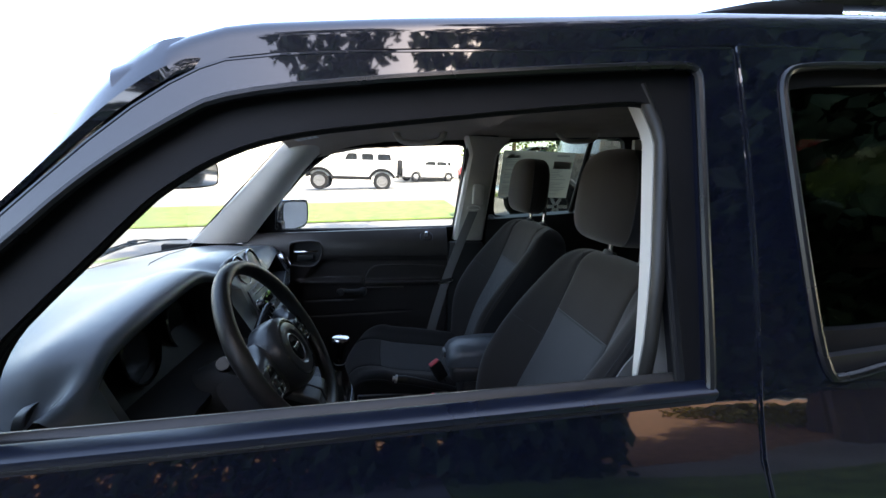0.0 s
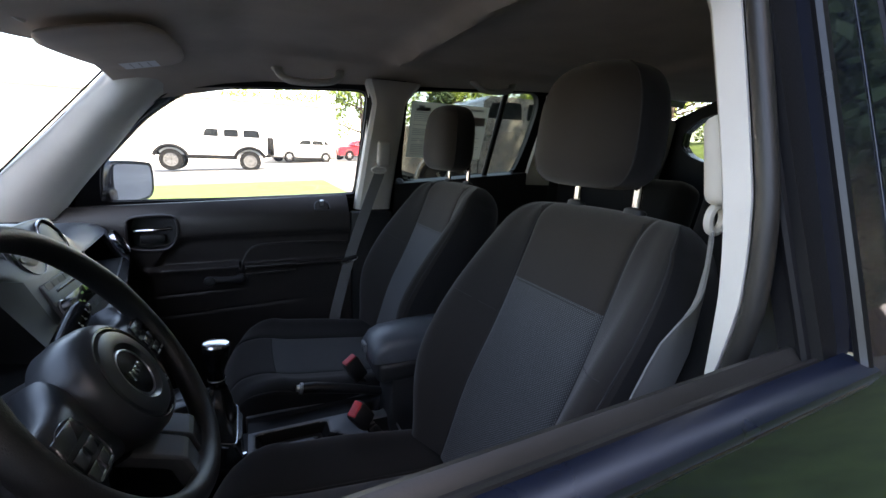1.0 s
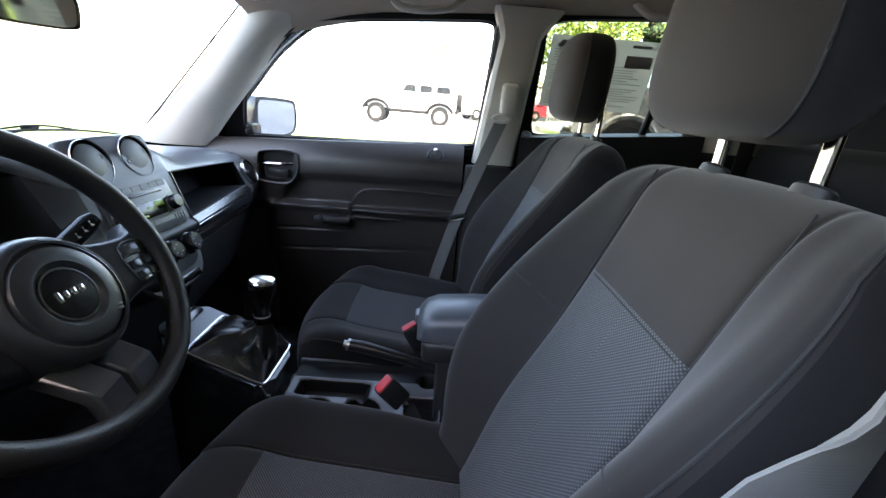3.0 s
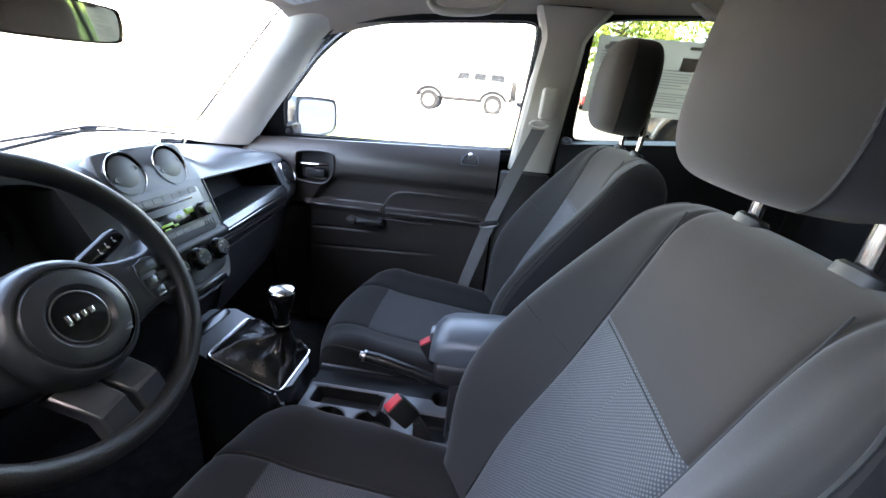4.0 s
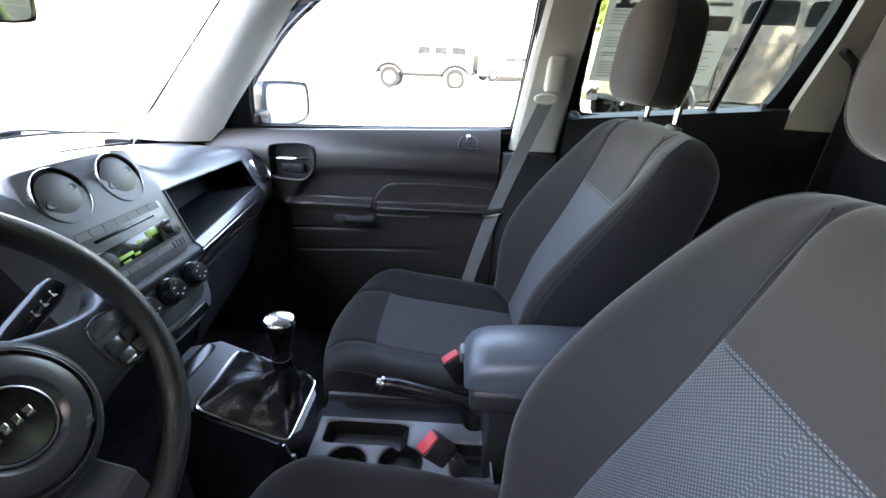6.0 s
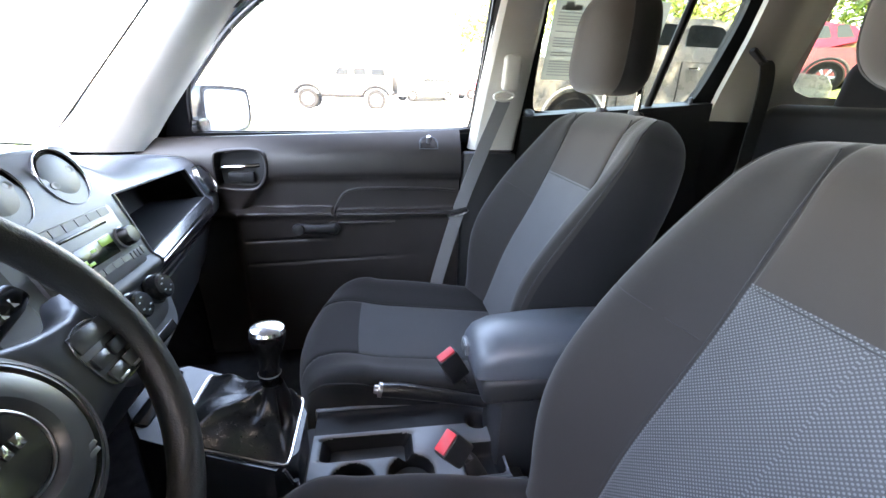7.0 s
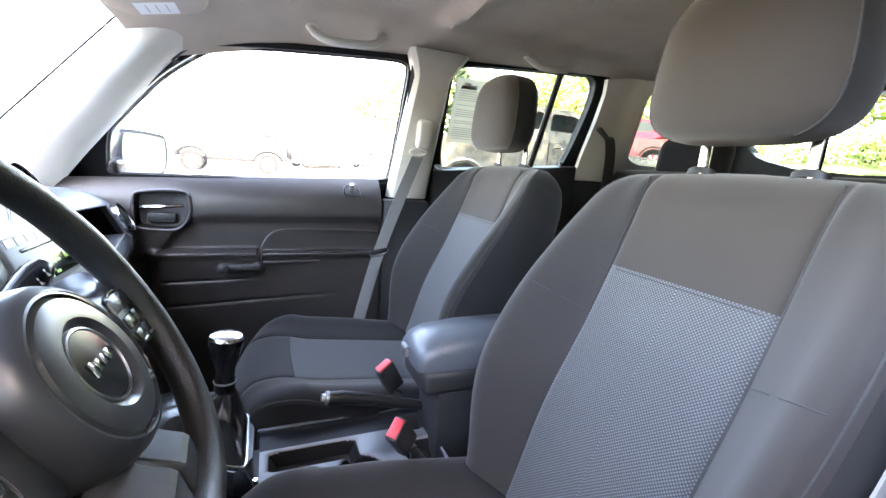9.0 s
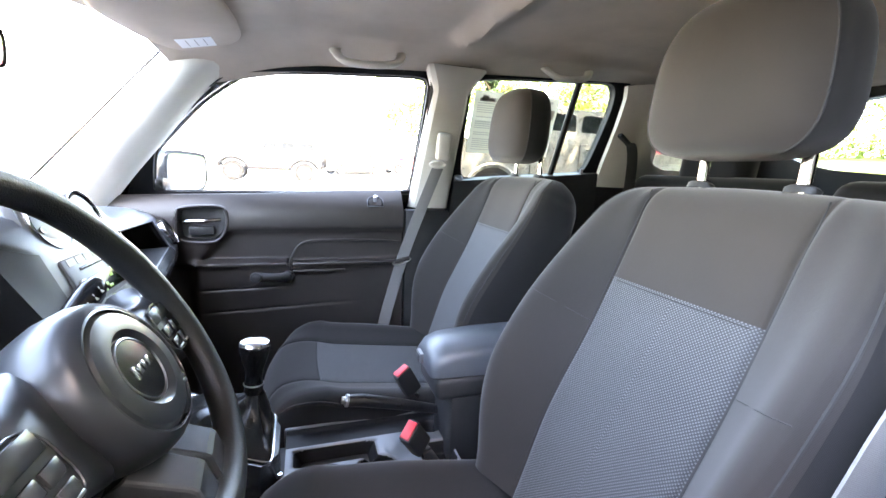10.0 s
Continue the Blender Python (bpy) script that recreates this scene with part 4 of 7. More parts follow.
# ---- seats ----
def build_seat(yc, xo, name, label):
    """A front seat; yc: its middle, xo: metres by which it is set back."""
    seat = thing(name, (0.1 + xo, yc, 0.36), label, "car seat", "front seats")
    LEAN = 0.40                                    # backward lean of the backrest, metres a metre
    ahead, upward = Vector((-1, 0, LEAN)).normalized(), Vector((LEAN, 0, 1)).normalized()
    foot = Vector((0.28 + xo, yc, 0.675))
    TALL, MESH = 0.60, 0.408                       # length of the back, and where the dotted panel ends
    half = 0.1225

    def section(h):
        """One level of the back: points (across, forward), from the middle round one side to the back's middle."""
        w = eased(h, [0, 0.1, 0.25, 0.36, 0.44, 0.50, 0.55, 0.585, 0.60], [0.225, 0.245, 0.262, 0.265, 0.258, 0.245, 0.228, 0.205, 0.18], min(0.06, 0.6 - h)) * (0.98 if yc < 0 else 1.02)
        b = eased(h, [0, 0.08, 0.2, 0.32, 0.42, 0.5, 0.56, 0.6], [0.035, 0.065, 0.088, 0.080, 0.052, 0.026, 0.010, 0.004], 0.05)
        c = 0.012 * math.exp(-((h - 0.17) / 0.12) ** 2)                 # lumbar swell
        k = half if h < 0.5 else half + 0.006 * (h - 0.5) / 0.1
        k = min(k, w - 0.03)
        pts = [(0, c), (k * 0.5, c), (k * 0.92, c + 0.001), (k, c - 0.003), (k + 0.010, c + 0.004), (k + (w - k) * 0.33, c + b * 0.52), (k + (w - k) * 0.54, c + b * 0.92),
               (k + (w - k) * 0.68, c + b), (max(w - 0.034, k + (w - k) * 0.78), c + b * 0.86), (w - 0.009, c + b * 0.32 - 0.008), (w, -0.045), (w - 0.015, -0.095), (w - 0.07, -0.115), (w * 0.4, -0.12), (0, -0.12)]
        return pts

    levels = spread(0, 0.54, 50) + [0.55, 0.56, 0.57, 0.578, 0.585, 0.591, 0.595, 0.598, 0.5995, 0.60]
    across = 60
    rings = []
    for h in levels:
        pts = section(h)
        right = spline([Vector((a, d, 0)) for a, d in pts], across)
        t = max(0.0, (h - 0.53) / 0.07)
        squash = math.sqrt(max(0.0, 1 - t * t)) if t < 1 else 0.0
        squash = 0.06 + 0.94 * squash
        ring = []
        for sgn, rows in ((1, right), (-1, right[-2:0:-1])):
            for p in rows:
                d = -0.05 + (p.y + 0.05) * squash
                a = p.x * (1 - 0.05 * t**3)
                arch = -0.010 * (p.x / 0.2) ** 2 * t            # the top edge falls to the sides
                ring.append(foot + ahead * d + Vector((0, sgn * a, 0)) + upward * (h + arch))
        rings.append(ring)
    n = len(rings[0])

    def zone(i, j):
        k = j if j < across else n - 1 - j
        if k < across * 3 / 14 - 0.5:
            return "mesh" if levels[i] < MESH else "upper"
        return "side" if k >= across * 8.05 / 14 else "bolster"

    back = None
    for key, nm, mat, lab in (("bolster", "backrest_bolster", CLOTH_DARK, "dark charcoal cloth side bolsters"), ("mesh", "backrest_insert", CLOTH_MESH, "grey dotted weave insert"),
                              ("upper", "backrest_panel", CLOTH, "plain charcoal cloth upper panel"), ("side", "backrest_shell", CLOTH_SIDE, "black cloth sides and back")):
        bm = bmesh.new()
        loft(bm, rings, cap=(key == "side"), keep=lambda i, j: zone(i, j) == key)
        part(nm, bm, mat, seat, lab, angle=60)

    def on_back(a, h):
        """A point on the front of the back, a metres across."""
        pts = spline([Vector((q, d, 0)) for q, d in section(h)], 120)
        p = min(pts[:85], key=lambda q: abs(q.x - abs(a)))
        return foot + ahead * p.y + Vector((0, a, 0)) + upward * h

    def seam(pts, r, nm="seam"):
        bm = bmesh.new()
        tube(bm, pts, r, 6)
        part(nm, bm, STITCH, seat, "dark seam stitching" if nm == "seam" else "dark piped edge")

    for sgn in (-1, 1):
        seam([on_back(sgn * (half + 0.004), h) + ahead * 0.0005 for h in spread(0.02, 0.575, 44)], 0.0012)
        seam([on_back(sgn * a, 0.335 + 0.10 * (a - 0.13)) + ahead * 0.0004 for a in spread(0.13, 0.22, 12)], 0.0007)
        seam([rings[i][int(across * 8.05 / 14) if sgn > 0 else n - int(across * 8.05 / 14)] for i in range(3, 56)], 0.0018, "piping")
    seam([on_back(a, MESH + 0.006) + ahead * 0.0003 for a in spread(-half, half, 16)], 0.0010)

    # cushion
    fx, rx = -0.205 + xo - (0.015 if yc > 0 else 0), 0.33 + xo
    levels2 = [0, 0.003, 0.01, 0.02, 0.035, 0.05] + spread(0.07, 0.535, 50)

    def row(d):
        """One cut across the cushion, d metres behind its nose: (across, z)."""
        w = eased(d, [-0.03, 0, 0.03, 0.1, 0.3, 0.54], [0.16, 0.195, 0.228, 0.252, 0.262, 0.24], 0.03)
        nose = math.sqrt(max(0.0, 1 - (1 - min(d / 0.06, 1)) ** 2))
        top = 0.60 + 0.085 * nose + 0.012 * math.exp(-((d - 0.10) / 0.06) ** 2) - 0.035 * max(0, d - 0.15) / 0.3
        b = 0.030 * min(d / 0.16, 1) * nose
        k = 0.125
        return [(0, top), (k * 0.5, top), (k * 0.92, top), (k, top - 0.003), (k + 0.012, top + 0.003), (k + (w - k) * 0.4, top + b * 0.55), (k + (w - k) * 0.7, top + b), (w - 0.014, top + b * 0.8),
                (w, top - 0.01 + b * 0.2), (w, top - 0.05), (w - 0.012, 0.535 - 0.0 * d), (w - 0.03, 0.50), (w * 0.5, 0.495), (0, 0.495)]

    rings2 = []
    for d in levels2:
        right = spline([Vector((a, z, 0)) for a, z in row(d)], 54)
        bow = lambda a: 0.050 * (a / 0.22) ** 2
        ring = [Vector((fx + d + bow(p.x) * max(0, 1 - d / 0.2), yc + p.x, p.y)) for p in right] + [Vector((fx + d + bow(p.x) * max(0, 1 - d / 0.2), yc - p.x, p.y)) for p in right[-2:0:-1]]
        rings2.append(ring)
    n2 = len(rings2[0])

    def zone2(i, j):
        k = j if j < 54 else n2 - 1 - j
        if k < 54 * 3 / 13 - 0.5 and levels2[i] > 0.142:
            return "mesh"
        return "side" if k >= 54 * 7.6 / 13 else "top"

    for key, nm, mat, lab in (("top", "cushion_bolster", CLOTH_SHADED, "charcoal cloth cushion border, shade put into its colour"), ("mesh", "cushion_insert", CLOTH_MESH, "grey dotted weave insert"), ("side", "cushion_side", CLOTH_SIDE, "")):
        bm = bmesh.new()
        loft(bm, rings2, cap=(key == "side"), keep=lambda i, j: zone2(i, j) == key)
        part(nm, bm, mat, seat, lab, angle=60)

    def on_cushion(a, d):
        pts = spline([Vector((q, z, 0)) for q, z in row(d)], 120)
        p = min(pts[:70], key=lambda q: abs(q.x - abs(a)))
        return Vector((fx + d + 0.050 * (a / 0.22) ** 2 * max(0, 1 - d / 0.2), yc + a, p.y))

    for sgn in (-1, 1):
        seam([on_cushion(sgn * 0.129, d) for d in spread(0.03, 0.50, 30)], 0.0016)
    seam([on_cushion(a, 0.145) for a in spread(-0.125, 0.125, 14)], 0.0014)
    for j in (int(54 * 7.6 / 13), n2 - int(54 * 7.6 / 13)):
        seam([rings2[i][j] for i in range(2, len(rings2))], 0.002, "piping")
    bm = bmesh.new()
    box(bm, (0.1 + xo, yc, 0.43), (0.40, 0.40, 0.14), 0.015)
    part("seat_base", bm, DASH_DARK, seat, "black plastic seat base")

    # head restraint on two chrome posts
    top = foot + upward * 0.600 - ahead * 0.036
    for sgn in (-1, 1):
        a = top + Vector((0, sgn * 0.0715, -0.03))
        bm = bmesh.new()
        tube(bm, [a, a + Vector((0.004, 0, 0.12))], 0.0062, 14, wide=0.0085)
        part("post", bm, CHROME, seat, "chrome head restraint post")
        bm = bmesh.new()
        lathe(bm, [(0.021, -0.006), (0.021, 0.003), (0.017, 0.006), (0.008, 0.006)], a + Vector((0, 0, 0.028)), upward, 20, 0.7)
        part("post_collar", bm, DASH_DARK, seat)
    hc = Vector((0.507 + xo, yc, 1.351))
    lean2 = Matrix.Rotation(radians(4), 3, "Y")
    rings3 = []
    NV, NU = 40, 64
    for iv in range(NV + 1):
        phi = -math.pi / 2 + math.pi * iv / NV
        ring = []
        for iu in range(NU):
            th = 2 * math.pi * iu / NU
            se = lambda v, e: math.copysign(abs(v) ** e, v)
            cz = se(math.sin(phi), 0.60)
            cr = abs(math.cos(phi)) ** 0.44
            ex = se(math.cos(th), 0.70) * cr
            ey = se(math.sin(th), 0.62) * cr
            wz = 0.097
            wy = 0.133 * (1 - 0.12 * (cz * 0.5 + 0.5) ** 2.0)
            wx = 0.064 if ex < 0 else 0.036
            p = Vector((wx * ex - 0.010 * (1 - ey * ey) * (ex < 0) * cr, wy * ey, wz * cz + 0.012 * (1 - ey * ey) * (cz > 0) * cz))
            ring.append(hc + lean2 @ p)
        rings3.append(ring)
    rest = None
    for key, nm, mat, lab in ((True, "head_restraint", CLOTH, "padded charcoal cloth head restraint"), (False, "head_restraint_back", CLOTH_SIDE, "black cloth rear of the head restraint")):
        bm = bmesh.new()
        inside = lambda j: NU * 0.34 <= j < NU * 0.66
        loft(bm, rings3, cap=not key, keep=lambda i, j: inside(j) == key)
        bmesh.ops.remove_doubles(bm, verts=bm.verts, dist=0.0004)
        part(nm, bm, mat, seat, lab, angle=60)
    for j in (int(NU * 0.34) + 1, int(NU * 0.66) + 1):
        seam([rings3[i][j] for i in range(5, NV - 4)], 0.0016)
    return seat


build_seat(-0.355, 0.0, "driver_seat", "dark charcoal cloth driver's seat with dotted insert")
build_seat(0.355, 0.050, "passenger_seat", "dark charcoal cloth front passenger seat with dotted insert")

# rear bench
bench = thing("rear_bench", (1.1, 0, 0.36), "black cloth rear bench seat with head restraints", "car seat")
for y in (-0.36, 0.36):
    bm = bmesh.new()
    box(bm, (1.27, y, 0.96), (0.14, 0.66, 0.58), 0.05, Matrix.Rotation(radians(16), 3, "Y"), 4)
    part("backrest", bm, CLOTH_SIDE, bench)
    bm = bmesh.new()
    box(bm, (1.36, y * 1.02, 1.285), (0.10, 0.27, 0.17), 0.045, Matrix.Rotation(radians(8), 3, "Y"), 4)
    part("head_restraint", bm, CLOTH_SIDE, bench)
    for d in (-0.06, 0.06):
        bm = bmesh.new()
        tube(bm, [(1.345, y + d, 1.16), (1.36, y + d, 1.25)], 0.006, 8)
        part("post", bm, CHROME, bench)
    bm = bmesh.new()
    box(bm, (0.98, y, 0.64), (0.50, 0.68, 0.16), 0.05, None, 4)
    part("cushion", bm, CLOTH_SIDE, bench)
bm = bmesh.new()
box(bm, (1.0, 0, 0.46), (0.46, 1.3, 0.2), 0.02)
part("seat_base", bm, CARPET, bench)


# ---- steering wheel ----
HUB_AT = Vector((-0.196, -0.368, 1.033))
AXIS = Vector((math.cos(radians(31)), 0, math.sin(radians(31))))
RIGHT, UP = Vector((0, 1, 0)), Vector((-math.sin(radians(31)), 0, math.cos(radians(31))))


def on_wheel(a, b, d=0.0):
    return HUB_AT + RIGHT * a + UP * b + AXIS * d


WHEEL_TURN = Matrix((RIGHT, UP, AXIS)).transposed()
wheel = thing("steering_wheel", tuple(HUB_AT - AXIS * 0.1), "black four-spoke steering wheel with round airbag hub", "steering wheel")
R = 0.178
bm = bmesh.new()
ring = []
for k in range(96):
    a = 2 * math.pi * k / 96
    swell = 1 + 0.06 * math.exp(-((math.sin(a) - 0.35) / 0.15) ** 2)
    rad = Vector((math.cos(a), math.sin(a)))
    ring.append([on_wheel(-0.011 + rad.x * (R + 0.0145 * swell * math.cos(t)), 0.025 + rad.y * (R + 0.0145 * swell * math.cos(t)), 0.016 * swell * math.sin(t) - 0.013) for t in spread(0, 2 * math.pi * 15 / 16, 16)])
loft(bm, ring, cap=False, loop=True)
part("rim", bm, GRIP, wheel, "grained black rim")
bm = bmesh.new()
lathe(bm, [(0.001, -0.055), (0.074, -0.055), (0.078, -0.035), (0.0775, -0.014), (0.074, -0.003), (0.069, 0.004), (0.0645, 0.0065), (0.063, 0.003), (0.062, -0.006), (0.001, -0.006)], on_wheel(0, 0, -0.004), AXIS, 64)
hub = part("hub", bm, HUB, wheel, "round black airbag hub")
bm = bmesh.new()
lathe(bm, [(0.0642, 0.0015), (0.0642, 0.0048), (0.0620, 0.0052), (0.0615, 0.0015)], on_wheel(0, 0, -0.003), AXIS, 64)
part("hub_ring", bm, SPOKE, hub, "thin bright ring")
bm = bmesh.new()
lathe(bm, [(0.0612, 0.0005), (0.057, 0.006), (0.049, 0.0085), (0.039, 0.0085), (0.0345, 0.0045), (0.033, 0.002), (0.001, 0.002)], on_wheel(0, 0, -0.003), AXIS, 64)
part("airbag_cover", bm, HUB, hub)
bm = bmesh.new()
lathe(bm, [(0.0325, 0.0005), (0.032, 0.004), (0.0305, 0.0045), (0.030, 0.0025)], on_wheel(0, 0, -0.002), AXIS, 56)
part("badge_ring", bm, SILVER, hub, "silver badge ring")
bm = bmesh.new()
lathe(bm, [(0.0302, 0.0), (0.029, 0.0035), (0.016, 0.0042), (0.001, 0.0045)], on_wheel(0, 0, -0.002), AXIS, 48)
badge = part("badge", bm, GLOSS_BLACK, hub, "round black badge with silver bars")
for k, (a, w) in enumerate(((-0.015, 0.005), (-0.006, 0.006), (0.0035, 0.006), (0.0135, 0.007))):
    bm = bmesh.new()
    box(bm, on_wheel(a, 0.001, 0.0028), (w, 0.009 if k else 0.013, 0.002), 0.0015, WHEEL_TURN)
    part("badge_bar", bm, CHROME, badge)
for a, b, w in ((0.036, -0.036, 0.014), (0.036, -0.041, 0.010)):
    bm = bmesh.new()
    box(bm, on_wheel(a, b, 0.0045), (w, 0.0035, 0.001), 0.0004, WHEEL_TURN)
    part("raised_mark", bm, STACK, hub)
def on_spoke(a, b, d=0.0):
    return on_wheel(a + (0.008 if a > 0 else -0.012), b + 0.002, d - 0.023)


for sgn in (-1, 1):
    # level spoke with its switches
    bm = bmesh.new()
    rows = []
    for a, w, lift in ((0.040, 0.060, -0.012), (0.055, 0.056, -0.004), (0.072, 0.049, 0.001), (0.090, 0.043, 0.004), (0.110, 0.040, 0.005), (0.130, 0.039, 0.004), (0.146, 0.042, 0.0), (0.158, 0.049, -0.006), (0.168, 0.058, -0.010)):
        turns = [2 * math.pi * k / 24 for k in range(24)]
        rows.append([on_spoke(sgn * a, w * math.copysign(abs(math.cos(q)) ** 0.55, math.cos(q)), lift - 0.022 + 0.026 * math.copysign(abs(math.sin(q)) ** 0.55, math.sin(q))) for q in turns])
    loft(bm, rows)
    spoke = part("spoke", bm, HUB, wheel, "satin black spoke with switches", angle=50)
    bm = bmesh.new()
    loop = smooth_loop([(0.097, 0.030), (0.146, 0.028), (0.149, -0.022), (0.137, -0.033), (0.104, -0.031), (0.096, -0.02)], 2)
    tube(bm, [on_spoke(sgn * p[0], p[1], 0.0095) for p in loop], 0.0010, 6, loop=True, up=tuple(AXIS))
    part("switch_bezel", bm, SPOKE, spoke)
    bm = bmesh.new()
    box(bm, on_spoke(sgn * 0.122, 0.017, 0.009), (0.044, 0.018, 0.003), 0.0014, WHEEL_TURN)
    part("switch", bm, SPOKE, spoke)
    for a, b in ((0.111, -0.005), (0.134, -0.004), (0.113, -0.022), (0.134, -0.021)):
        bm = bmesh.new()
        box(bm, on_spoke(sgn * a, b, 0.0098), (0.019, 0.013, 0.0032), 0.0012, WHEEL_TURN)
        part("switch", bm, SPOKE, spoke)
    for a in (0.113, 0.134):
        bm = bmesh.new()
        box(bm, on_spoke(sgn * a, -0.028, 0.011), (0.014, 0.003, 0.002), 0.0008, WHEEL_TURN)
        part("switch_mark", bm, SILVER, spoke)
# the pair of bars below the hub
for p, q, wd in ((Vector((0.014, -0.062)), Vector((0.027, -0.158)), 0.045), (Vector((-0.036, -0.060)), Vector((-0.022, -0.158)), 0.043)):
    bm = bmesh.new()
    rows = []
    side = Vector((-(q - p).y, (q - p).x)).normalized() * wd * 0.5
    for t in (0, 0.08, 0.25, 0.44, 0.50, 0.54, 0.75, 1.0):
        c = p.lerp(q, t)
        w = 1.0 - 0.06 * math.sin(math.pi * t)
        lift = np.interp(t, [0, 0.44, 0.50, 0.54, 1.0], [-0.036, -0.008, -0.006, -0.007, -0.018])
        rows.append([on_wheel(c.x + k * w * side.x, c.y + k * w * side.y, lift + d) for k, d in ((-1, -0.020), (-1, -0.004), (-0.95, -0.0015), (-0.85, 0.0), (0.85, 0.0), (0.95, -0.0015), (1, -0.004), (1, -0.020))])
    loft(bm, rows)
    part("lower_spoke", bm, SPOKE, wheel, "satin black lower spoke bar", angle=14)
bm = bmesh.new()
lathe(bm, [(0.06, 0.0), (0.062, 0.06), (0.07, 0.16), (0.075, 0.22)], on_wheel(0, -0.005, -0.06), -AXIS, 32)
part("column_shroud", bm, DASH_DARK, wheel, "black column shroud")
for sgn, name in ((1, "wiper_stalk"), (-1, "indicator_stalk")):
    bm = bmesh.new()
    p = [on_wheel(sgn * 0.03, 0.03, -0.10), on_wheel(sgn * 0.075, 0.045, -0.085), on_wheel(sgn * 0.10, 0.058, -0.075), on_wheel(sgn * 0.155, 0.080, -0.055)]
    tube(bm, spline(p, 16), [0.007] * 5 + [0.011] + [0.0145] * 9 + [0.011], 12)
    stalk = part(name, bm, GLOSS_BLACK, wheel, "glossy black stalk with white marks")
    for t in (0.3, 0.5, 0.7):
        bm = bmesh.new()
        q = p[2].lerp(p[3], t) + AXIS * 0.0142
        box(bm, q, (0.005, 0.008, 0.0008), 0.0003, WHEEL_TURN)
        part("stalk_mark", bm, WHITE, stalk)


# ---- dashboard ----
dash = thing("dashboard", (-0.6, 0, 0.36), "dark moulded plastic dashboard with open shelf and round vents", "dashboard")


def soft(d, w):
    return 1 / (1 + math.exp(max(-60, min(60, -d / w))))


def hood_lift(y):
    """How far the hood over the dials rises above the dashboard."""
    return soft(y + 0.605, 0.018) * soft(-0.170 - y, 0.018)


def dash_row(y):
    """One cut through the dashboard: named points (x, z)."""
    sag = 0.05 * (abs(y) / 0.62) ** 2.4
    h = hood_lift(y)
    d = 0.18 * max(0, y - 0.105) if y > 0 else 0.10 * max(0, -y - 0.2)
    xt = -0.372 - d
    top = 1.088 - 0.085 * max(0, y - 0.105) - 0.05 * max(0, -y - 0.2)
    m = 0.042 * math.exp(-((y + 0.012) / 0.150) ** 4)      # swell under the centre vents
    mix = lambda p, q: (p[0] + (q[0] - p[0]) * h, p[1] + (q[1] - p[1]) * h)
    return [(screen_x(y, 1.06) + 0.0, 1.062 - 0.2 * sag), (screen_x(y, 1.08) + 0.05, 1.088 - 0.4 * sag), (-0.70, 1.108 - 0.7 * sag + 0.010 * h), (-0.58, 1.118 - sag + 0.022 * h + 0.4 * m), (-0.50 - 0.015 * h, 1.122 - sag + 0.046 * h + 0.85 * m),
            mix((-0.44 - 0.5 * d, 1.116 - sag + m), (-0.468, 1.174 - sag)), mix((xt - 0.026, top + 0.022 + 0.8 * m), (-0.440, 1.170 - sag)), mix((xt - 0.004, top + 0.006), (-0.428, 1.156 - sag)), mix((xt, top), (-0.434, 1.140 - sag)), (xt + 0.037, top - 0.098 + 0.055 * (y - 0.105) * (y > 0.1)),
            (xt + 0.052, top - 0.108 + 0.055 * (y - 0.105) * (y > 0.1)), (xt + 0.050, top - 0.125), (xt + 0.025, top - 0.145), (xt + 0.01, 0.86), (xt - 0.02, 0.74), (xt - 0.10, 0.63), (-0.60, 0.60)]


ys = sorted(set(spread(-0.69, 0.69, 116)) | {0.107, 0.553, -0.59, -0.18})
dash_rows = {}
rings = []
for y in ys:
    pts = dash_row(y)
    fine = []
    for k, (a, b) in enumerate(zip(pts, pts[1:])):
        fine += [a] + ([((a[0] * 2 + b[0]) / 3, (a[1] * 2 + b[1]) / 3), ((a[0] + b[0] * 2) / 3, (a[1] + b[1] * 2) / 3)])
    fine.append(pts[-1])
    fine2 = [fine[0]] + [tuple((fine[k - 1][c] + 2 * fine[k][c] + fine[k + 1][c]) / 4 for c in (0, 1)) for k in range(1, len(fine) - 1)] + [fine[-1]]
    for k in (24, 27):
        fine2[k] = fine[k]
    rings.append([Vector((x, y, z)) for x, z in fine2])


def dash_keep(i, j):
    y = (ys[i] + ys[i + 1]) / 2
    if 24 <= j < 27 and 0.107 < y < 0.553:
        return False                                   # the open shelf
    if 24 <= j < 30 and -0.59 < y < -0.18:
        return False                                   # the dial recess
    return True


def is_pad(i, j):
    y = (ys[i] + ys[i + 1]) / 2
    return j < (30 if y < -0.60 else 24 if y < -0.12 else 31 if 0.107 < y < 0.6 else 27)


bm = bmesh.new()
loft(bm, rings, closed=False, cap=False, keep=lambda i, j: dash_keep(i, j) and is_pad(i, j))
part("dash_pad", bm, DASH, dash, "soft dark grey dashboard pad", angle=50)
bm = bmesh.new()
loft(bm, rings, closed=False, cap=False, keep=lambda i, j: dash_keep(i, j) and not is_pad(i, j))
part("lower_dash", bm, DASH_DARK, dash, "black lower dashboard", angle=50)
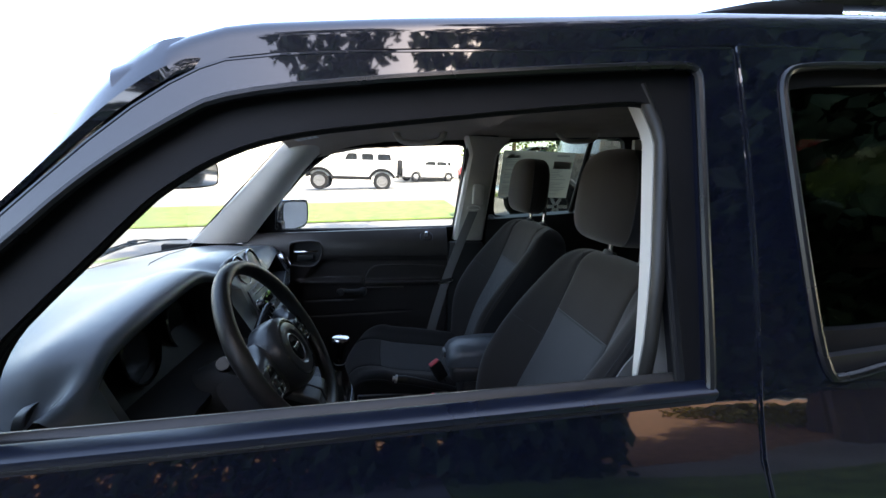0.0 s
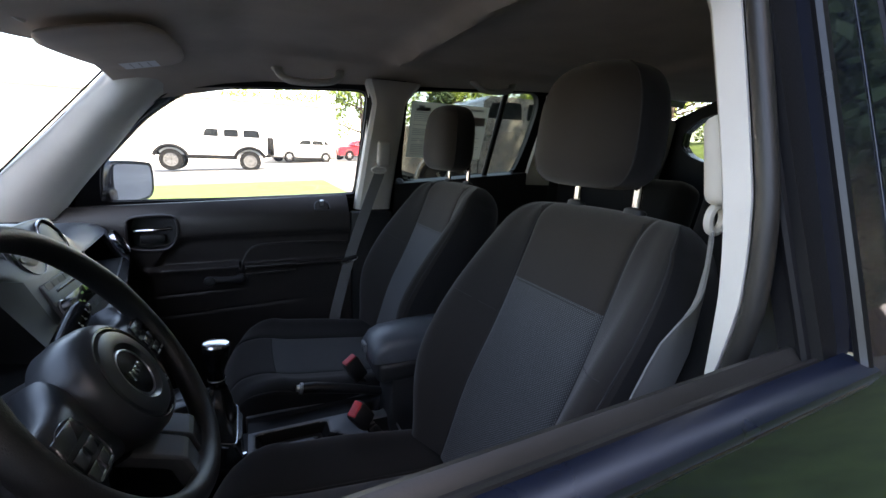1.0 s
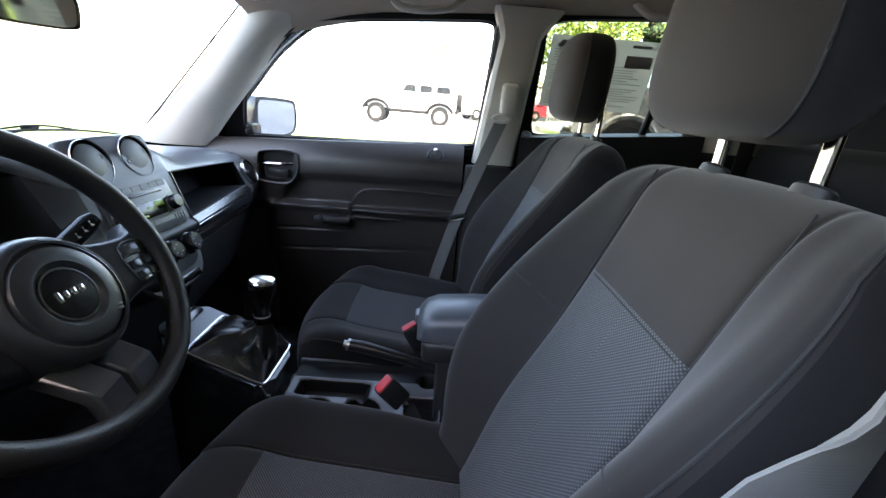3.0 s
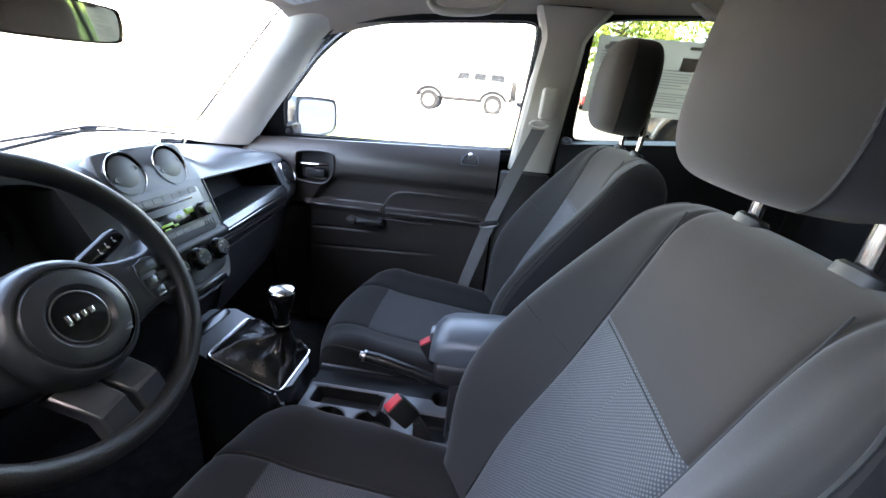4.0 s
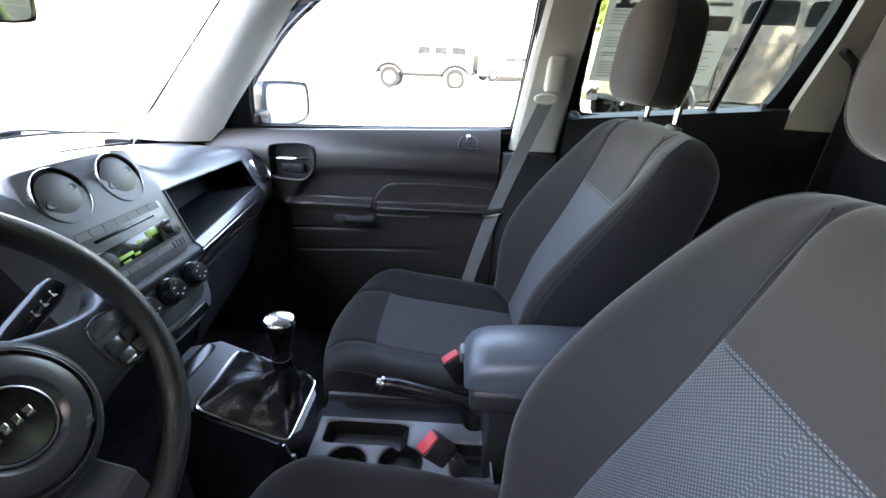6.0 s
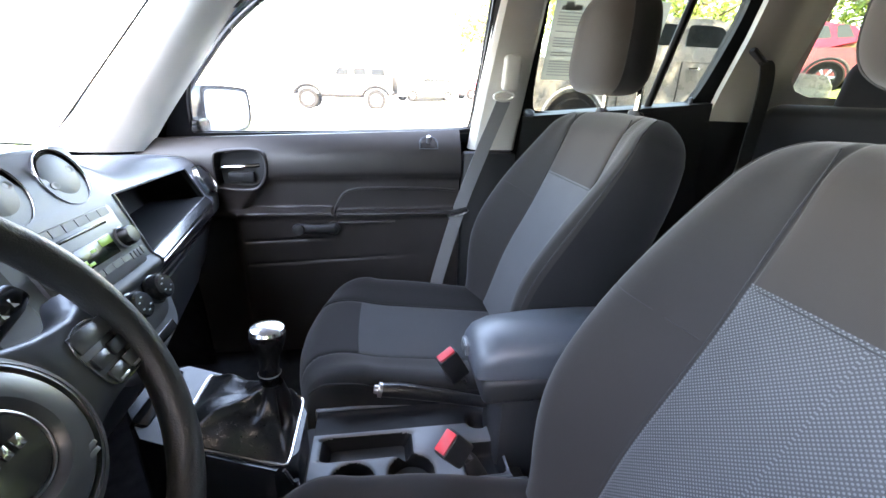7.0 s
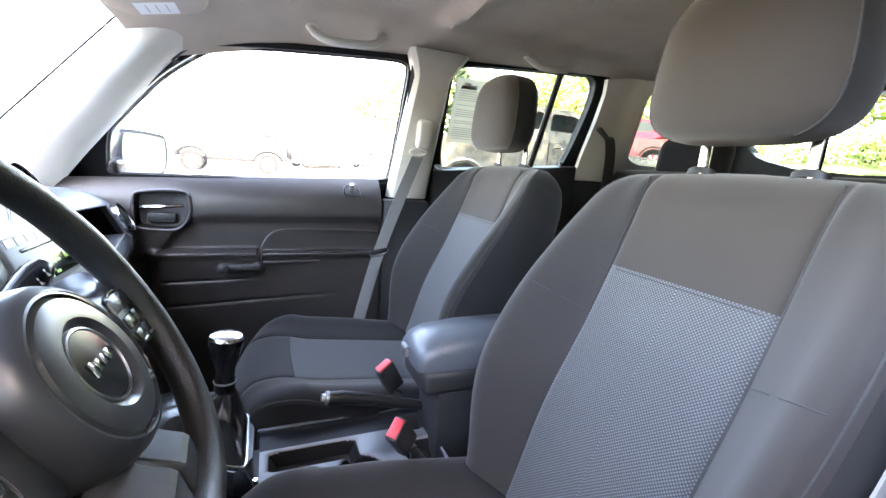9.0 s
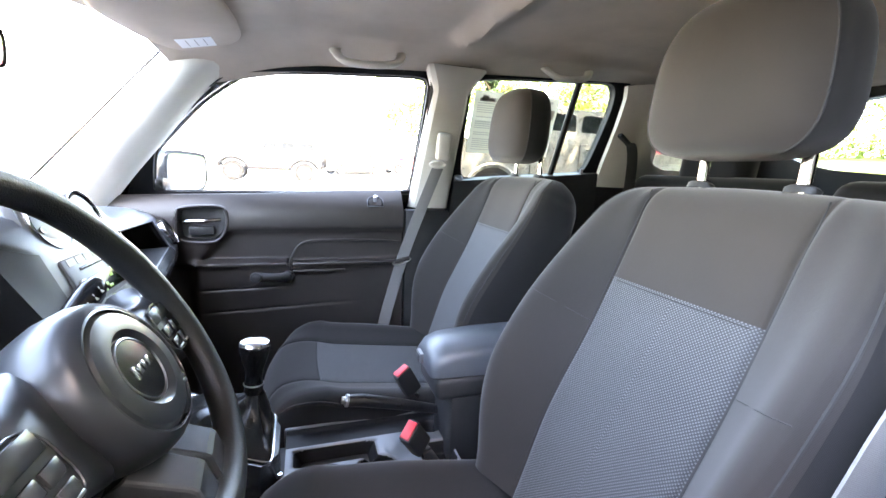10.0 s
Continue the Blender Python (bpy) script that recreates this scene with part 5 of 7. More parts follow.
# shelf: an open box behind its mouth
i0, i1 = ys.index(0.107), ys.index(0.553)
bm = bmesh.new()
mouth = [rings[i][24] for i in range(i0, i1 + 1)] + [rings[i1][25], rings[i1][26]] + [rings[i][27] for i in range(i1, i0 - 1, -1)] + [rings[i0][26], rings[i0][25]]
c = sum(mouth, Vector()) / len(mouth)
loft(bm, [mouth, [p.lerp(c, 0.03) + Vector((-0.012, 0, 0)) for p in mouth], [p.lerp(c, 0.06) + Vector((-0.13, 0, -0.012)) for p in mouth]], cap=False)
bm.faces.new([v for v in bm.verts][-len(mouth):])
part("open_shelf", bm, RUBBER, dash, "dark open shelf", angle=30)
bm = bmesh.new()
tube(bm, [p + Vector((0.001, 0, 0)) for p in mouth], 0.0022, 6, loop=True, up=(1, 0, 0.2))
part("shelf_edge", bm, DASH, dash)
bm = bmesh.new()
tube(bm, [rings[i][31] + Vector((0.0015, 0, -0.001)) for i in range(i0, i1 + 1)], 0.0022, 8)
part("shelf_trim", bm, CHROME, dash, "thin bright trim line under the shelf")
# satin strip with a bright line under the shelf
bm = bmesh.new()
loft(bm, [[rings[i][k] + Vector((0.003, 0, 0.001)) for k in (27, 28, 30, 33, 35)] for i in range(i0, i1 + 1)], closed=False, cap=False)
thicken(bm, 0.002)
part("shelf_strip", bm, LIP, dash, "dark satin strip")
bm = bmesh.new()
tube(bm, [rings[i][35] + Vector((0.008, 0, -0.002)) for i in range(i0, i1 + 1)], 0.0034, 8)
part("bright_line", bm, CHROME, dash, "thin chrome line")
# glove box lid
bm = bmesh.new()
loft(bm, [[rings[i][k] + Vector((0.006, 0, 0)) for k in range(37, 44)] for i in range(i0 + 2, i1)], closed=False, cap=False)
thicken(bm, 0.004)
glove = part("glove_box_lid", bm, DASH_DARK, dash)
bm = bmesh.new()
box(bm, (-0.392, 0.13, 0.925), (0.012, 0.025, 0.012), 0.003)
part("lid_latch", bm, SILVER, glove)
# faint panel line on the pad
bm = bmesh.new()
tube(bm, [(x, y, z + 0.001) for x, y, z in ((-0.60, -0.10, 1.1165), (-0.66, 0.0, 1.1135), (-0.70, 0.10, 1.109), (-0.72, 0.25, 1.1055), (-0.72, 0.38, 1.099))], 0.0012, 6)
part("pad_line", bm, STITCH, dash)
# dial recess, in the blackest material to deepen the shade under the hood
j0, j1 = ys.index(-0.59), ys.index(-0.18)
bm = bmesh.new()
mouth = [rings[i][24] for i in range(j0, j1 + 1)] + [rings[j1][k] for k in range(25, 30)] + [rings[i][30] for i in range(j1, j0 - 1, -1)] + [rings[j0][k] for k in range(29, 24, -1)]
c = sum(mouth, Vector()) / len(mouth)
loft(bm, [mouth, [p.lerp(c, 0.05) + Vector((-0.02, 0, 0.0)) for p in mouth], [p.lerp(c, 0.1) + Vector((-0.09, 0, 0.02)) for p in mouth]], cap=False)
bm.faces.new([v for v in bm.verts][-len(mouth):])
cluster = part("dial_recess", bm, RUBBER, dash, "dial recess under a hood, its shade put into the black")
for y in (-0.44, -0.285):
    bm = bmesh.new()
    lathe(bm, [(0.062, 0), (0.062, 0.012), (0.058, 0.014), (0.056, 0.002), (0.001, 0.002)], (-0.462, y, 1.062), (1, 0, 0.15), 40)
    part("dial", bm, GLOSS_BLACK, cluster)


def vent(at, axis, r, parent, silver=True, face=VENT):
    bm = bmesh.new()
    lathe(bm, [(r * 0.975, -0.012), (r * 0.975, -0.001), (r * 0.983, 0.0014), (r * 0.998, 0.0022), (r * 1.014, 0.0012), (r * 1.02, -0.001), (r * 1.02, -0.012)], at, axis, 56)
    v = part("vent", bm, CHROME if silver else DASH, parent, "round air vent with a thin bright ring" if silver else "")
    bm = bmesh.new()
    lathe(bm, [(r * 0.97, -0.002), (r * 0.955, -0.0005), (r * 0.93, -0.006), (r * 0.86, -0.014), (0.001, -0.014)], at, axis, 48)
    part("vent_well", bm, RUBBER, v)
    bm = bmesh.new()
    lathe(bm, [(r * 0.90, -0.004), (r * 0.905, -0.0022), (r * 0.89, -0.001), (r * 0.875, -0.0025)], at, axis, 48)
    part("inner_ring", bm, LIP if silver else DASH, v)
    bm = bmesh.new()
    lathe(bm, [(r * 0.86, -0.012), (r * 0.85, -0.003), (r * 0.82, -0.0012), (r * 0.5, 0.0008), (0.001, 0.0012)], at, axis, 40)
    d = part("vent_disc", bm, face, v)
    t = frame_of(axis)
    for a in (0.35, 3.5):
        bm = bmesh.new()
        lathe(bm, [(r * 0.2, -0.002), (r * 0.19, 0.0006), (r * 0.15, 0.0008), (r * 0.10, 0.0002), (0.001, 0.0)], Vector(at) + t @ Vector((r * 0.58 * math.cos(a), r * 0.58 * math.sin(a), 0.0002)), axis, 20, 0.7)
        part("vent_dimple", bm, face, v)


# centre stack
SY = -0.012
SLOPE = Vector((0.42, 0, -1)).normalized()        # down the face
OUT = Vector((1, 0, 0.42)).normalized()


def on_stack(a, down, d=0.0):
    """a metres to the passenger side of the stack's middle, down metres below its top edge."""
    return Vector((-0.414, SY + a, 1.166)) + SLOPE * down + OUT * d


STACK_TURN = Matrix((Vector((0, 1, 0)), -SLOPE, OUT)).transposed()
loop = smooth_loop([(-0.107, 0.012), (-0.09, 0.0), (0.09, 0.0), (0.107, 0.012), (0.107, 0.10), (0.103, 0.21), (0.093, 0.285), (0.06, 0.315), (-0.06, 0.315), (-0.093, 0.285), (-0.103, 0.21), (-0.107, 0.10)], 2)
bm = bmesh.new()
cc = Vector((0, 0.16))
flank = [[on_stack(p[0] * 1.16, p[1] + 0.055 * max(0, 1 - p[1] / 0.2), -0.09) for p in loop], [on_stack(p[0] * 1.07, p[1] + 0.012 * max(0, 1 - p[1] / 0.1), -0.03) for p in loop], [on_stack(p[0] * 1.02, p[1], -0.006) for p in loop]]
loft(bm, flank, cap=False, keep=lambda i, j: sum(loop[(j + q) % len(loop)].y for q in (0, 1)) < 0.15)
part("panel_crown", bm, DASH, dash, angle=50)
bm = bmesh.new()
loft(bm, flank, cap=False, keep=lambda i, j: sum(loop[(j + q) % len(loop)].y for q in (0, 1)) >= 0.15)
part("panel_flank", bm, DASH_DARK, dash, "black flank of the centre panel", angle=50)
bm = bmesh.new()
loft(bm, [flank[2], [on_stack(p[0], p[1], 0.0) for p in loop], [on_stack(p[0] * 0.985, cc.y + (p[1] - cc.y) * 0.985, 0.003) for p in loop]])
part("centre_panel", bm, STACK, dash, "satin grey centre panel", angle=50)
for a in (-0.055, 0.053):
    vent(on_stack(a, 0.046, 0.0068), OUT, 0.040, dash)
vent(Vector((-0.428, 0.620, 1.012)), Vector((0.87, 0.10, 0.46)).normalized(), 0.041, dash, True, LIP)
vent(Vector((-0.47, -0.640, 1.04)), Vector((1, 0.1, 0.35)).normalized(), 0.040, dash, False)
# radio
bm = bmesh.new()
box(bm, on_stack(0, 0.148, 0.005), (0.186, 0.098, 0.012), 0.004, STACK_TURN)
radio = part("radio", bm, STACK, dash, "grey car radio with green display")
bm = bmesh.new()
box(bm, on_stack(0.0, 0.119, 0.0112), (0.125, 0.005, 0.002), 0.001, STACK_TURN)
part("disc_slot", bm, GLOSS_BLACK, radio)
bm = bmesh.new()
box(bm, on_stack(-0.004, 0.150, 0.0112), (0.108, 0.030, 0.002), 0.001, STACK_TURN)
lcd = part("display", bm, LCD_DARK, radio, "dark display with green digits")
for a, dn, w, h in ((0.036, 0.142, 0.026, 0.011), (-0.032, 0.155, 0.030, 0.005), (-0.012, 0.160, 0.012, 0.004), (0.004, 0.146, 0.01, 0.004), (-0.036, 0.163, 0.016, 0.003)):
    bm = bmesh.new()
    box(bm, on_stack(a, dn, 0.0126), (w, h, 0.0006), 0.0002, STACK_TURN)
    part("digits", bm, LCD, lcd)
for a in (-0.074, 0.074):
    bm = bmesh.new()
    lathe(bm, [(0.0155, 0), (0.0145, 0.014), (0.0125, 0.018), (0.001, 0.0185)], on_stack(a, 0.150, 0.010), OUT, 28)
    knob = part("radio_knob", bm, LIP, radio, "black radio knob")
    bm = bmesh.new()
    lathe(bm, [(0.0165, 0), (0.0165, 0.003), (0.0148, 0.004)], on_stack(a, 0.150, 0.010), OUT, 28)
    part("knob_ring", bm, SILVER, radio)
for k in range(6):
    bm = bmesh.new()
    box(bm, on_stack(-0.056 + 0.0215 * k, 0.177, 0.0112), (0.0205, 0.010, 0.0012), 0.0005, STACK_TURN)
    part("radio_button", bm, STACK, radio, angle=20)
for k in range(7):
    bm = bmesh.new()
    box(bm, on_stack(-0.072 + 0.024 * k, 0.106, 0.0112), (0.0225, 0.011, 0.0009), 0.0003, STACK_TURN)
    part("radio_button", bm, STACK, radio, angle=20)
for k in range(4):
    bm = bmesh.new()
    box(bm, on_stack(0.066 + 0.009 * k, 0.179, 0.0112), (0.007, 0.012, 0.004), 0.001, STACK_TURN)
    part("radio_button", bm, STACK, radio, angle=20)
# heater panel
bm = bmesh.new()
panel = smooth_loop([(-0.094, 0.207), (0.094, 0.207), (0.092, 0.235), (0.078, 0.272), (0.05, 0.285), (-0.05, 0.285), (-0.078, 0.272), (-0.092, 0.235)], 2)
loft(bm, [[on_stack(p[0], p[1], 0.001) for p in panel], [on_stack(p[0], p[1], 0.005) for p in panel], [on_stack(p[0] * 0.98, 0.24 + (p[1] - 0.24) * 0.97, 0.006) for p in panel]])
heater = part("heater_panel", bm, DASH_DARK, dash, "black heater panel with three knobs")
for a in (-0.064, 0.0, 0.064):
    bm = bmesh.new()
    lathe(bm, [(0.024, 0), (0.024, 0.004), (0.0205, 0.006), (0.0195, 0.020), (0.017, 0.023), (0.001, 0.0232)], on_stack(a, 0.238, 0.005), OUT, 32)
    knob = part("heater_knob", bm, LIP, heater, "black rotary knob with white marks")
    for q in range(5):
        an = radians(30 + 60 * q)
        bm = bmesh.new()
        box(bm, on_stack(a + 0.0105 * math.cos(an), 0.238 + 0.0105 * math.sin(an), 0.0284), (0.004, 0.002, 0.0006), 0.0002, STACK_TURN)
        part("knob_mark", bm, WHITE, heater)
bm = bmesh.new()
box(bm, on_stack(0.01, 0.300, 0.004), (0.10, 0.016, 0.004), 0.002, STACK_TURN)
part("switch_panel", bm, GLOSS_BLACK, dash)

# ---- centre console ----
console = thing("centre_console", (0.0, -0.005, 0.36), "grey and black centre console with cup holders and gear gaiter", "console")
# shelf with gaiter: slopes down to the rear
def on_ramp(x, y, d=0.0):
    t = (x + 0.33) / 0.22
    return Vector((x + 0.30 * d, y, 0.800 - 0.095 * t + d * 0.95))


ramp = [(-0.335, -0.088), (-0.335, 0.078), (-0.20, 0.080), (-0.103, 0.080), (-0.103, -0.097), (-0.20, -0.097)]
bm = bmesh.new()
loop = smooth_loop(ramp, 1)
loft(bm, [[Vector((p[0], p[1], 0.40)) for p in loop], [on_ramp(p[0], p[1], -0.01) for p in loop], [on_ramp(p[0] * 1.0, p[1] * 0.985, 0.0) for p in loop]])
part("gear_ramp", bm, LIP, console, "dark satin sloping gear surround", angle=30)
bm = bmesh.new()
sharp = [(-0.266, -0.087), (-0.266, 0.068), (-0.113, 0.070), (-0.113, -0.087)]
frame_loop = []
for k in range(4):
    a, b = Vector(sharp[k]), Vector(sharp[(k + 1) % 4])
    frame_loop += [a.lerp(b, t) for t in (0.05, 0.35, 0.65, 0.95)]
frame_loop = smooth_loop(frame_loop, 2)
tube(bm, [on_ramp(p[0], p[1], 0.002) for p in frame_loop], 0.0027, 8, loop=True)
part("gaiter_frame", bm, CHROME, console, "bright gaiter frame")
bm = bmesh.new()
box(bm, on_ramp(-0.312, -0.005, -0.004), (0.026, 0.13, 0.02), 0.008, Matrix.Rotation(radians(25), 3, "Y"))
part("slot", bm, GLOSS_BLACK, console)
bm = bmesh.new()
KNOB = Vector((-0.142, 0.000, 0.885))
c = Vector((KNOB.x - 0.01, KNOB.y, 0.0))
rows = []
for k, t in enumerate(spread(0, 1, 13)):
    row = []
    n = len(frame_loop)
    for q, p in enumerate(frame_loop):
        base = on_ramp(p[0] * 0.985 - 0.002, p[1] * 0.96, 0.003)
        top = Vector((KNOB.x, KNOB.y, 0.80)) + Vector((math.cos(2 * math.pi * q / n), math.sin(2 * math.pi * q / n), 0)) * 0.0
        way = (Vector((base.x, base.y, 0)) - Vector((KNOB.x, KNOB.y, 0)))
        top = Vector((KNOB.x, KNOB.y, 0.800)) + way.normalized() * 0.015
        v = base.lerp(top, t ** 0.85)
        v.z = base.z + (top.z - base.z) * (0.35 * t + 0.65 * t ** 2.6) + 0.010 * math.sin(math.pi * min(1, t * 1.6)) * (t < 0.62)
        fold = 0.007 * math.sin(5 * 2 * math.pi * q / n + 4 * t) * math.sin(math.pi * t) + 0.003 * math.sin(11 * 2 * math.pi * q / n - 5 * t) * math.sin(math.pi * t)
        v.z += 0.5 * fold
        v += way.normalized() * fold
        row.append(v)
    rows.append(row)
loft(bm, rows, cap=False)
gaiter = part("gear_gaiter", bm, LEATHER, console, "creased black leather gear gaiter", angle=70)
lever = thing("gear_lever", tuple(KNOB - Vector((0, 0, 0.11))), "black gear lever with a chrome-capped knob", "gear lever")
bm = bmesh.new()
lathe(bm, [(0.014, -0.085), (0.0165, -0.08), (0.0165, -0.062), (0.015, -0.058), (0.0155, -0.04), (0.0215, -0.022), (0.0265, -0.002), (0.0275, 0.005), (0.0265, 0.0105), (0.024, 0.0105)], KNOB, (0.06, 0, 1), 32)
part("knob", bm, GLOSS_BLACK, lever, "glossy black knob")
bm = bmesh.new()
lathe(bm, [(0.0265, 0.010), (0.0268, 0.0125), (0.024, 0.0165), (0.016, 0.019), (0.001, 0.0195)], KNOB, (0.06, 0, 1), 32)
part("knob_cap", bm, CHROME, lever, "chrome knob cap")
bm = bmesh.new()
lathe(bm, [(0.0172, -0.067), (0.018, -0.0655), (0.0172, -0.064)], KNOB, (0.06, 0, 1), 28)
part("collar_ring", bm, SILVER, lever)
# flat tray with cup holders
ZT = 0.646
bm = bmesh.new()
xs, yy = spread(-0.095, 0.245, 273), spread(-0.098, 0.092, 153)
cups = ((-0.021, -0.066, 0.033), (0.078, -0.060, 0.036))
def tray(x, y):
    z = ZT
    for cx, cy, r in cups:
        z -= 0.055 * soft(r - math.hypot(x - cx, y - cy), 0.0015)
    z -= 0.045 * soft(0.030 - abs(x - 0.003) * 0.42, 0.002) * soft(0.024 - abs(y - 0.003), 0.0015)
    z -= 0.03 * soft(0.032 - abs(x - 0.205), 0.002) * soft(0.032 - abs(y + 0.045), 0.002)
    z -= 0.03 * soft(0.018 - math.hypot(x - 0.215, y - 0.045), 0.002)
    z += 0.006 * soft(abs(y + 0.003) - 0.088, 0.002)
    return Vector((x, y, z))
# Faces below the tray's top, and the strip beyond y 0.036, take the black.
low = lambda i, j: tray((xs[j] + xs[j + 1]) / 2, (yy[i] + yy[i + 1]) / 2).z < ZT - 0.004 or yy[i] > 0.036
sheet(bm, tray, xs, yy, keep=lambda i, j: not low(i, j))
part("tray", bm, CONSOLE, console, "grey plastic tray with two cup holders", angle=45)
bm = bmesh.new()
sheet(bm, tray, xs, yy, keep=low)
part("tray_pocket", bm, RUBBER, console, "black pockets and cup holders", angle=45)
bm = bmesh.new()
box(bm, (0.08, -0.004, 0.49), (0.40, 0.20, 0.25), 0.01)
part("console_base", bm, DASH_DARK, console)
for y in (-0.103, 0.098):
    bm = bmesh.new()
    box(bm, (0.085, y, ZT - 0.06), (0.37, 0.010, 0.135), 0.004)
    part("side_wall", bm, CONSOLE, console)
bm = bmesh.new()
tube(bm, [(-0.098, -0.104, 0.70), (-0.094, -0.106, 0.655), (-0.05, -0.107, 0.653)], 0.004, 8)
tube(bm, [(-0.115, -0.098, 0.715), (-0.092, -0.10, 0.665)], 0.003, 8)
part("bright_edge", bm, CHROME, console, "chrome edge strip")
bm = bmesh.new()
box(bm, (0.40, 0.012, 0.66), (0.34, 0.118, 0.30), 0.012)
part("bin", bm, DASH_DARK, console, "dark console bin")
bm = bmesh.new()
box(bm, (0.39, 0.012, 0.787), (0.39, 0.134, 0.052), 0.014, None, 3)
lid_base = part("armrest_tray", bm, DASH_DARK, console)
bm = bmesh.new()
rows = []
for x, k in ((0.184, 0.80), (0.188, 0.90), (0.200, 0.96), (0.225, 1.0), (0.30, 1.04), (0.40, 1.08), (0.53, 1.08), (0.555, 1.0), (0.565, 0.9)):
    h = np.interp(x, [0.184, 0.190, 0.203, 0.235, 0.30, 0.5, 0.54, 0.565], [0.838, 0.850, 0.864, 0.874, 0.877, 0.878, 0.870, 0.845])
    prof = [(0.066, 0.813), (0.0675, h - 0.026), (0.063, h - 0.012), (0.050, h - 0.002), (0.0, h + 0.002)]
    full = prof + [(-a, b) for a, b in prof[-2::-1]]
    rows.append([Vector((x, 0.012 + a * k, b)) for a, b in full])
loft(bm, rows)
lid = part("armrest_lid", bm, ARMREST, console, "padded dark armrest lid", angle=50)
bm = bmesh.new()
box(bm, (0.182, 0.030, 0.828), (0.010, 0.034, 0.022), 0.003)
part("lid_latch", bm, STACK, console, "grey latch")
bm = bmesh.new()
for k in range(4):
    box(bm, (0.1765, 0.030, 0.821 + 0.004 * k), (0.003, 0.027, 0.0018), 0.0006)
part("latch_rib", bm, DASH_DARK, console)
# hand brake
brake = thing("hand_brake", (0.12, 0.045, 0.646), "black hand brake lever with silver button", "hand brake")
bm = bmesh.new()
tube(bm, [(0.03, 0.041, 0.736), (0.06, 0.042, 0.732), (0.15, 0.045, 0.708), (0.26, 0.048, 0.675)], [0.0125, 0.014, 0.0125, 0.010], 14)
part("lever", bm, LEATHER, brake)
bm = bmesh.new()
lathe(bm, [(0.0135, 0.0), (0.0135, 0.006), (0.008, 0.007), (0.0075, 0.014), (0.001, 0.0145)], (0.031, 0.041, 0.736), (-1, 0, 0.22), 20)
part("button", bm, SILVER, brake, "silver release button")


def buckle(at, axis, side, label, base):
    """A belt buckle on its stalk, red release face to the top."""
    b = thing("belt_buckle", base, label, "belt buckle", "front belt buckles")
    t = frame_of(axis)
    bm = bmesh.new()
    box(bm, Vector(at) - t @ Vector((0, 0, 0.035)), (0.026, 0.044, 0.072), 0.006, t)
    part("housing", bm, DASH_DARK, b)
    bm = bmesh.new()
    box(bm, Vector(at) + t @ Vector((0, 0, 0.0005)), (0.020, 0.036, 0.007), 0.002, t)
    part("release_button", bm, RED, b, "red release button")
    bm = bmesh.new()
    tube(bm, spline([Vector(at) - t @ Vector((0, 0, 0.07)), Vector(at) - t @ Vector((0, 0, 0.10)), Vector(base)], 8), 0.005, 8, wide=0.018)
    part("stalk", bm, DASH_DARK, b)


buckle((0.128, -0.100, 0.742), (-0.45, -0.35, 0.75), -1, "black belt buckle with red button, beside the driver's seat", (0.22, -0.112, 0.60))
buckle((0.160, 0.110, 0.755), (-0.45, -0.15, 0.85), 1, "black belt buckle with red button, beside the passenger seat", (0.25, 0.112, 0.62))


# ---- belts ----
def ribbon(bm, pts, wide, across, thick=0.0012, twist=False):
    """A strap along points; across: the way of its width."""
    rows = []
    pts = [Vector(p) for p in pts]
    for i, p in enumerate(pts):
        d = (pts[min(i + 1, len(pts) - 1)] - pts[max(i - 1, 0)]).normalized()
        way = Vector((0.82, 0.57, 0)).lerp(Vector(across), min(1, max(0, (1.17 - p.z) / 0.10))) if twist else Vector(across)
        a = way - d * way.dot(d)
        a.normalize()
        n = d.cross(a) * thick
        rows.append([p - a * wide / 2 + n, p + a * wide / 2 + n, p + a * wide / 2 - n, p - a * wide / 2 - n])
    loft(bm, rows)


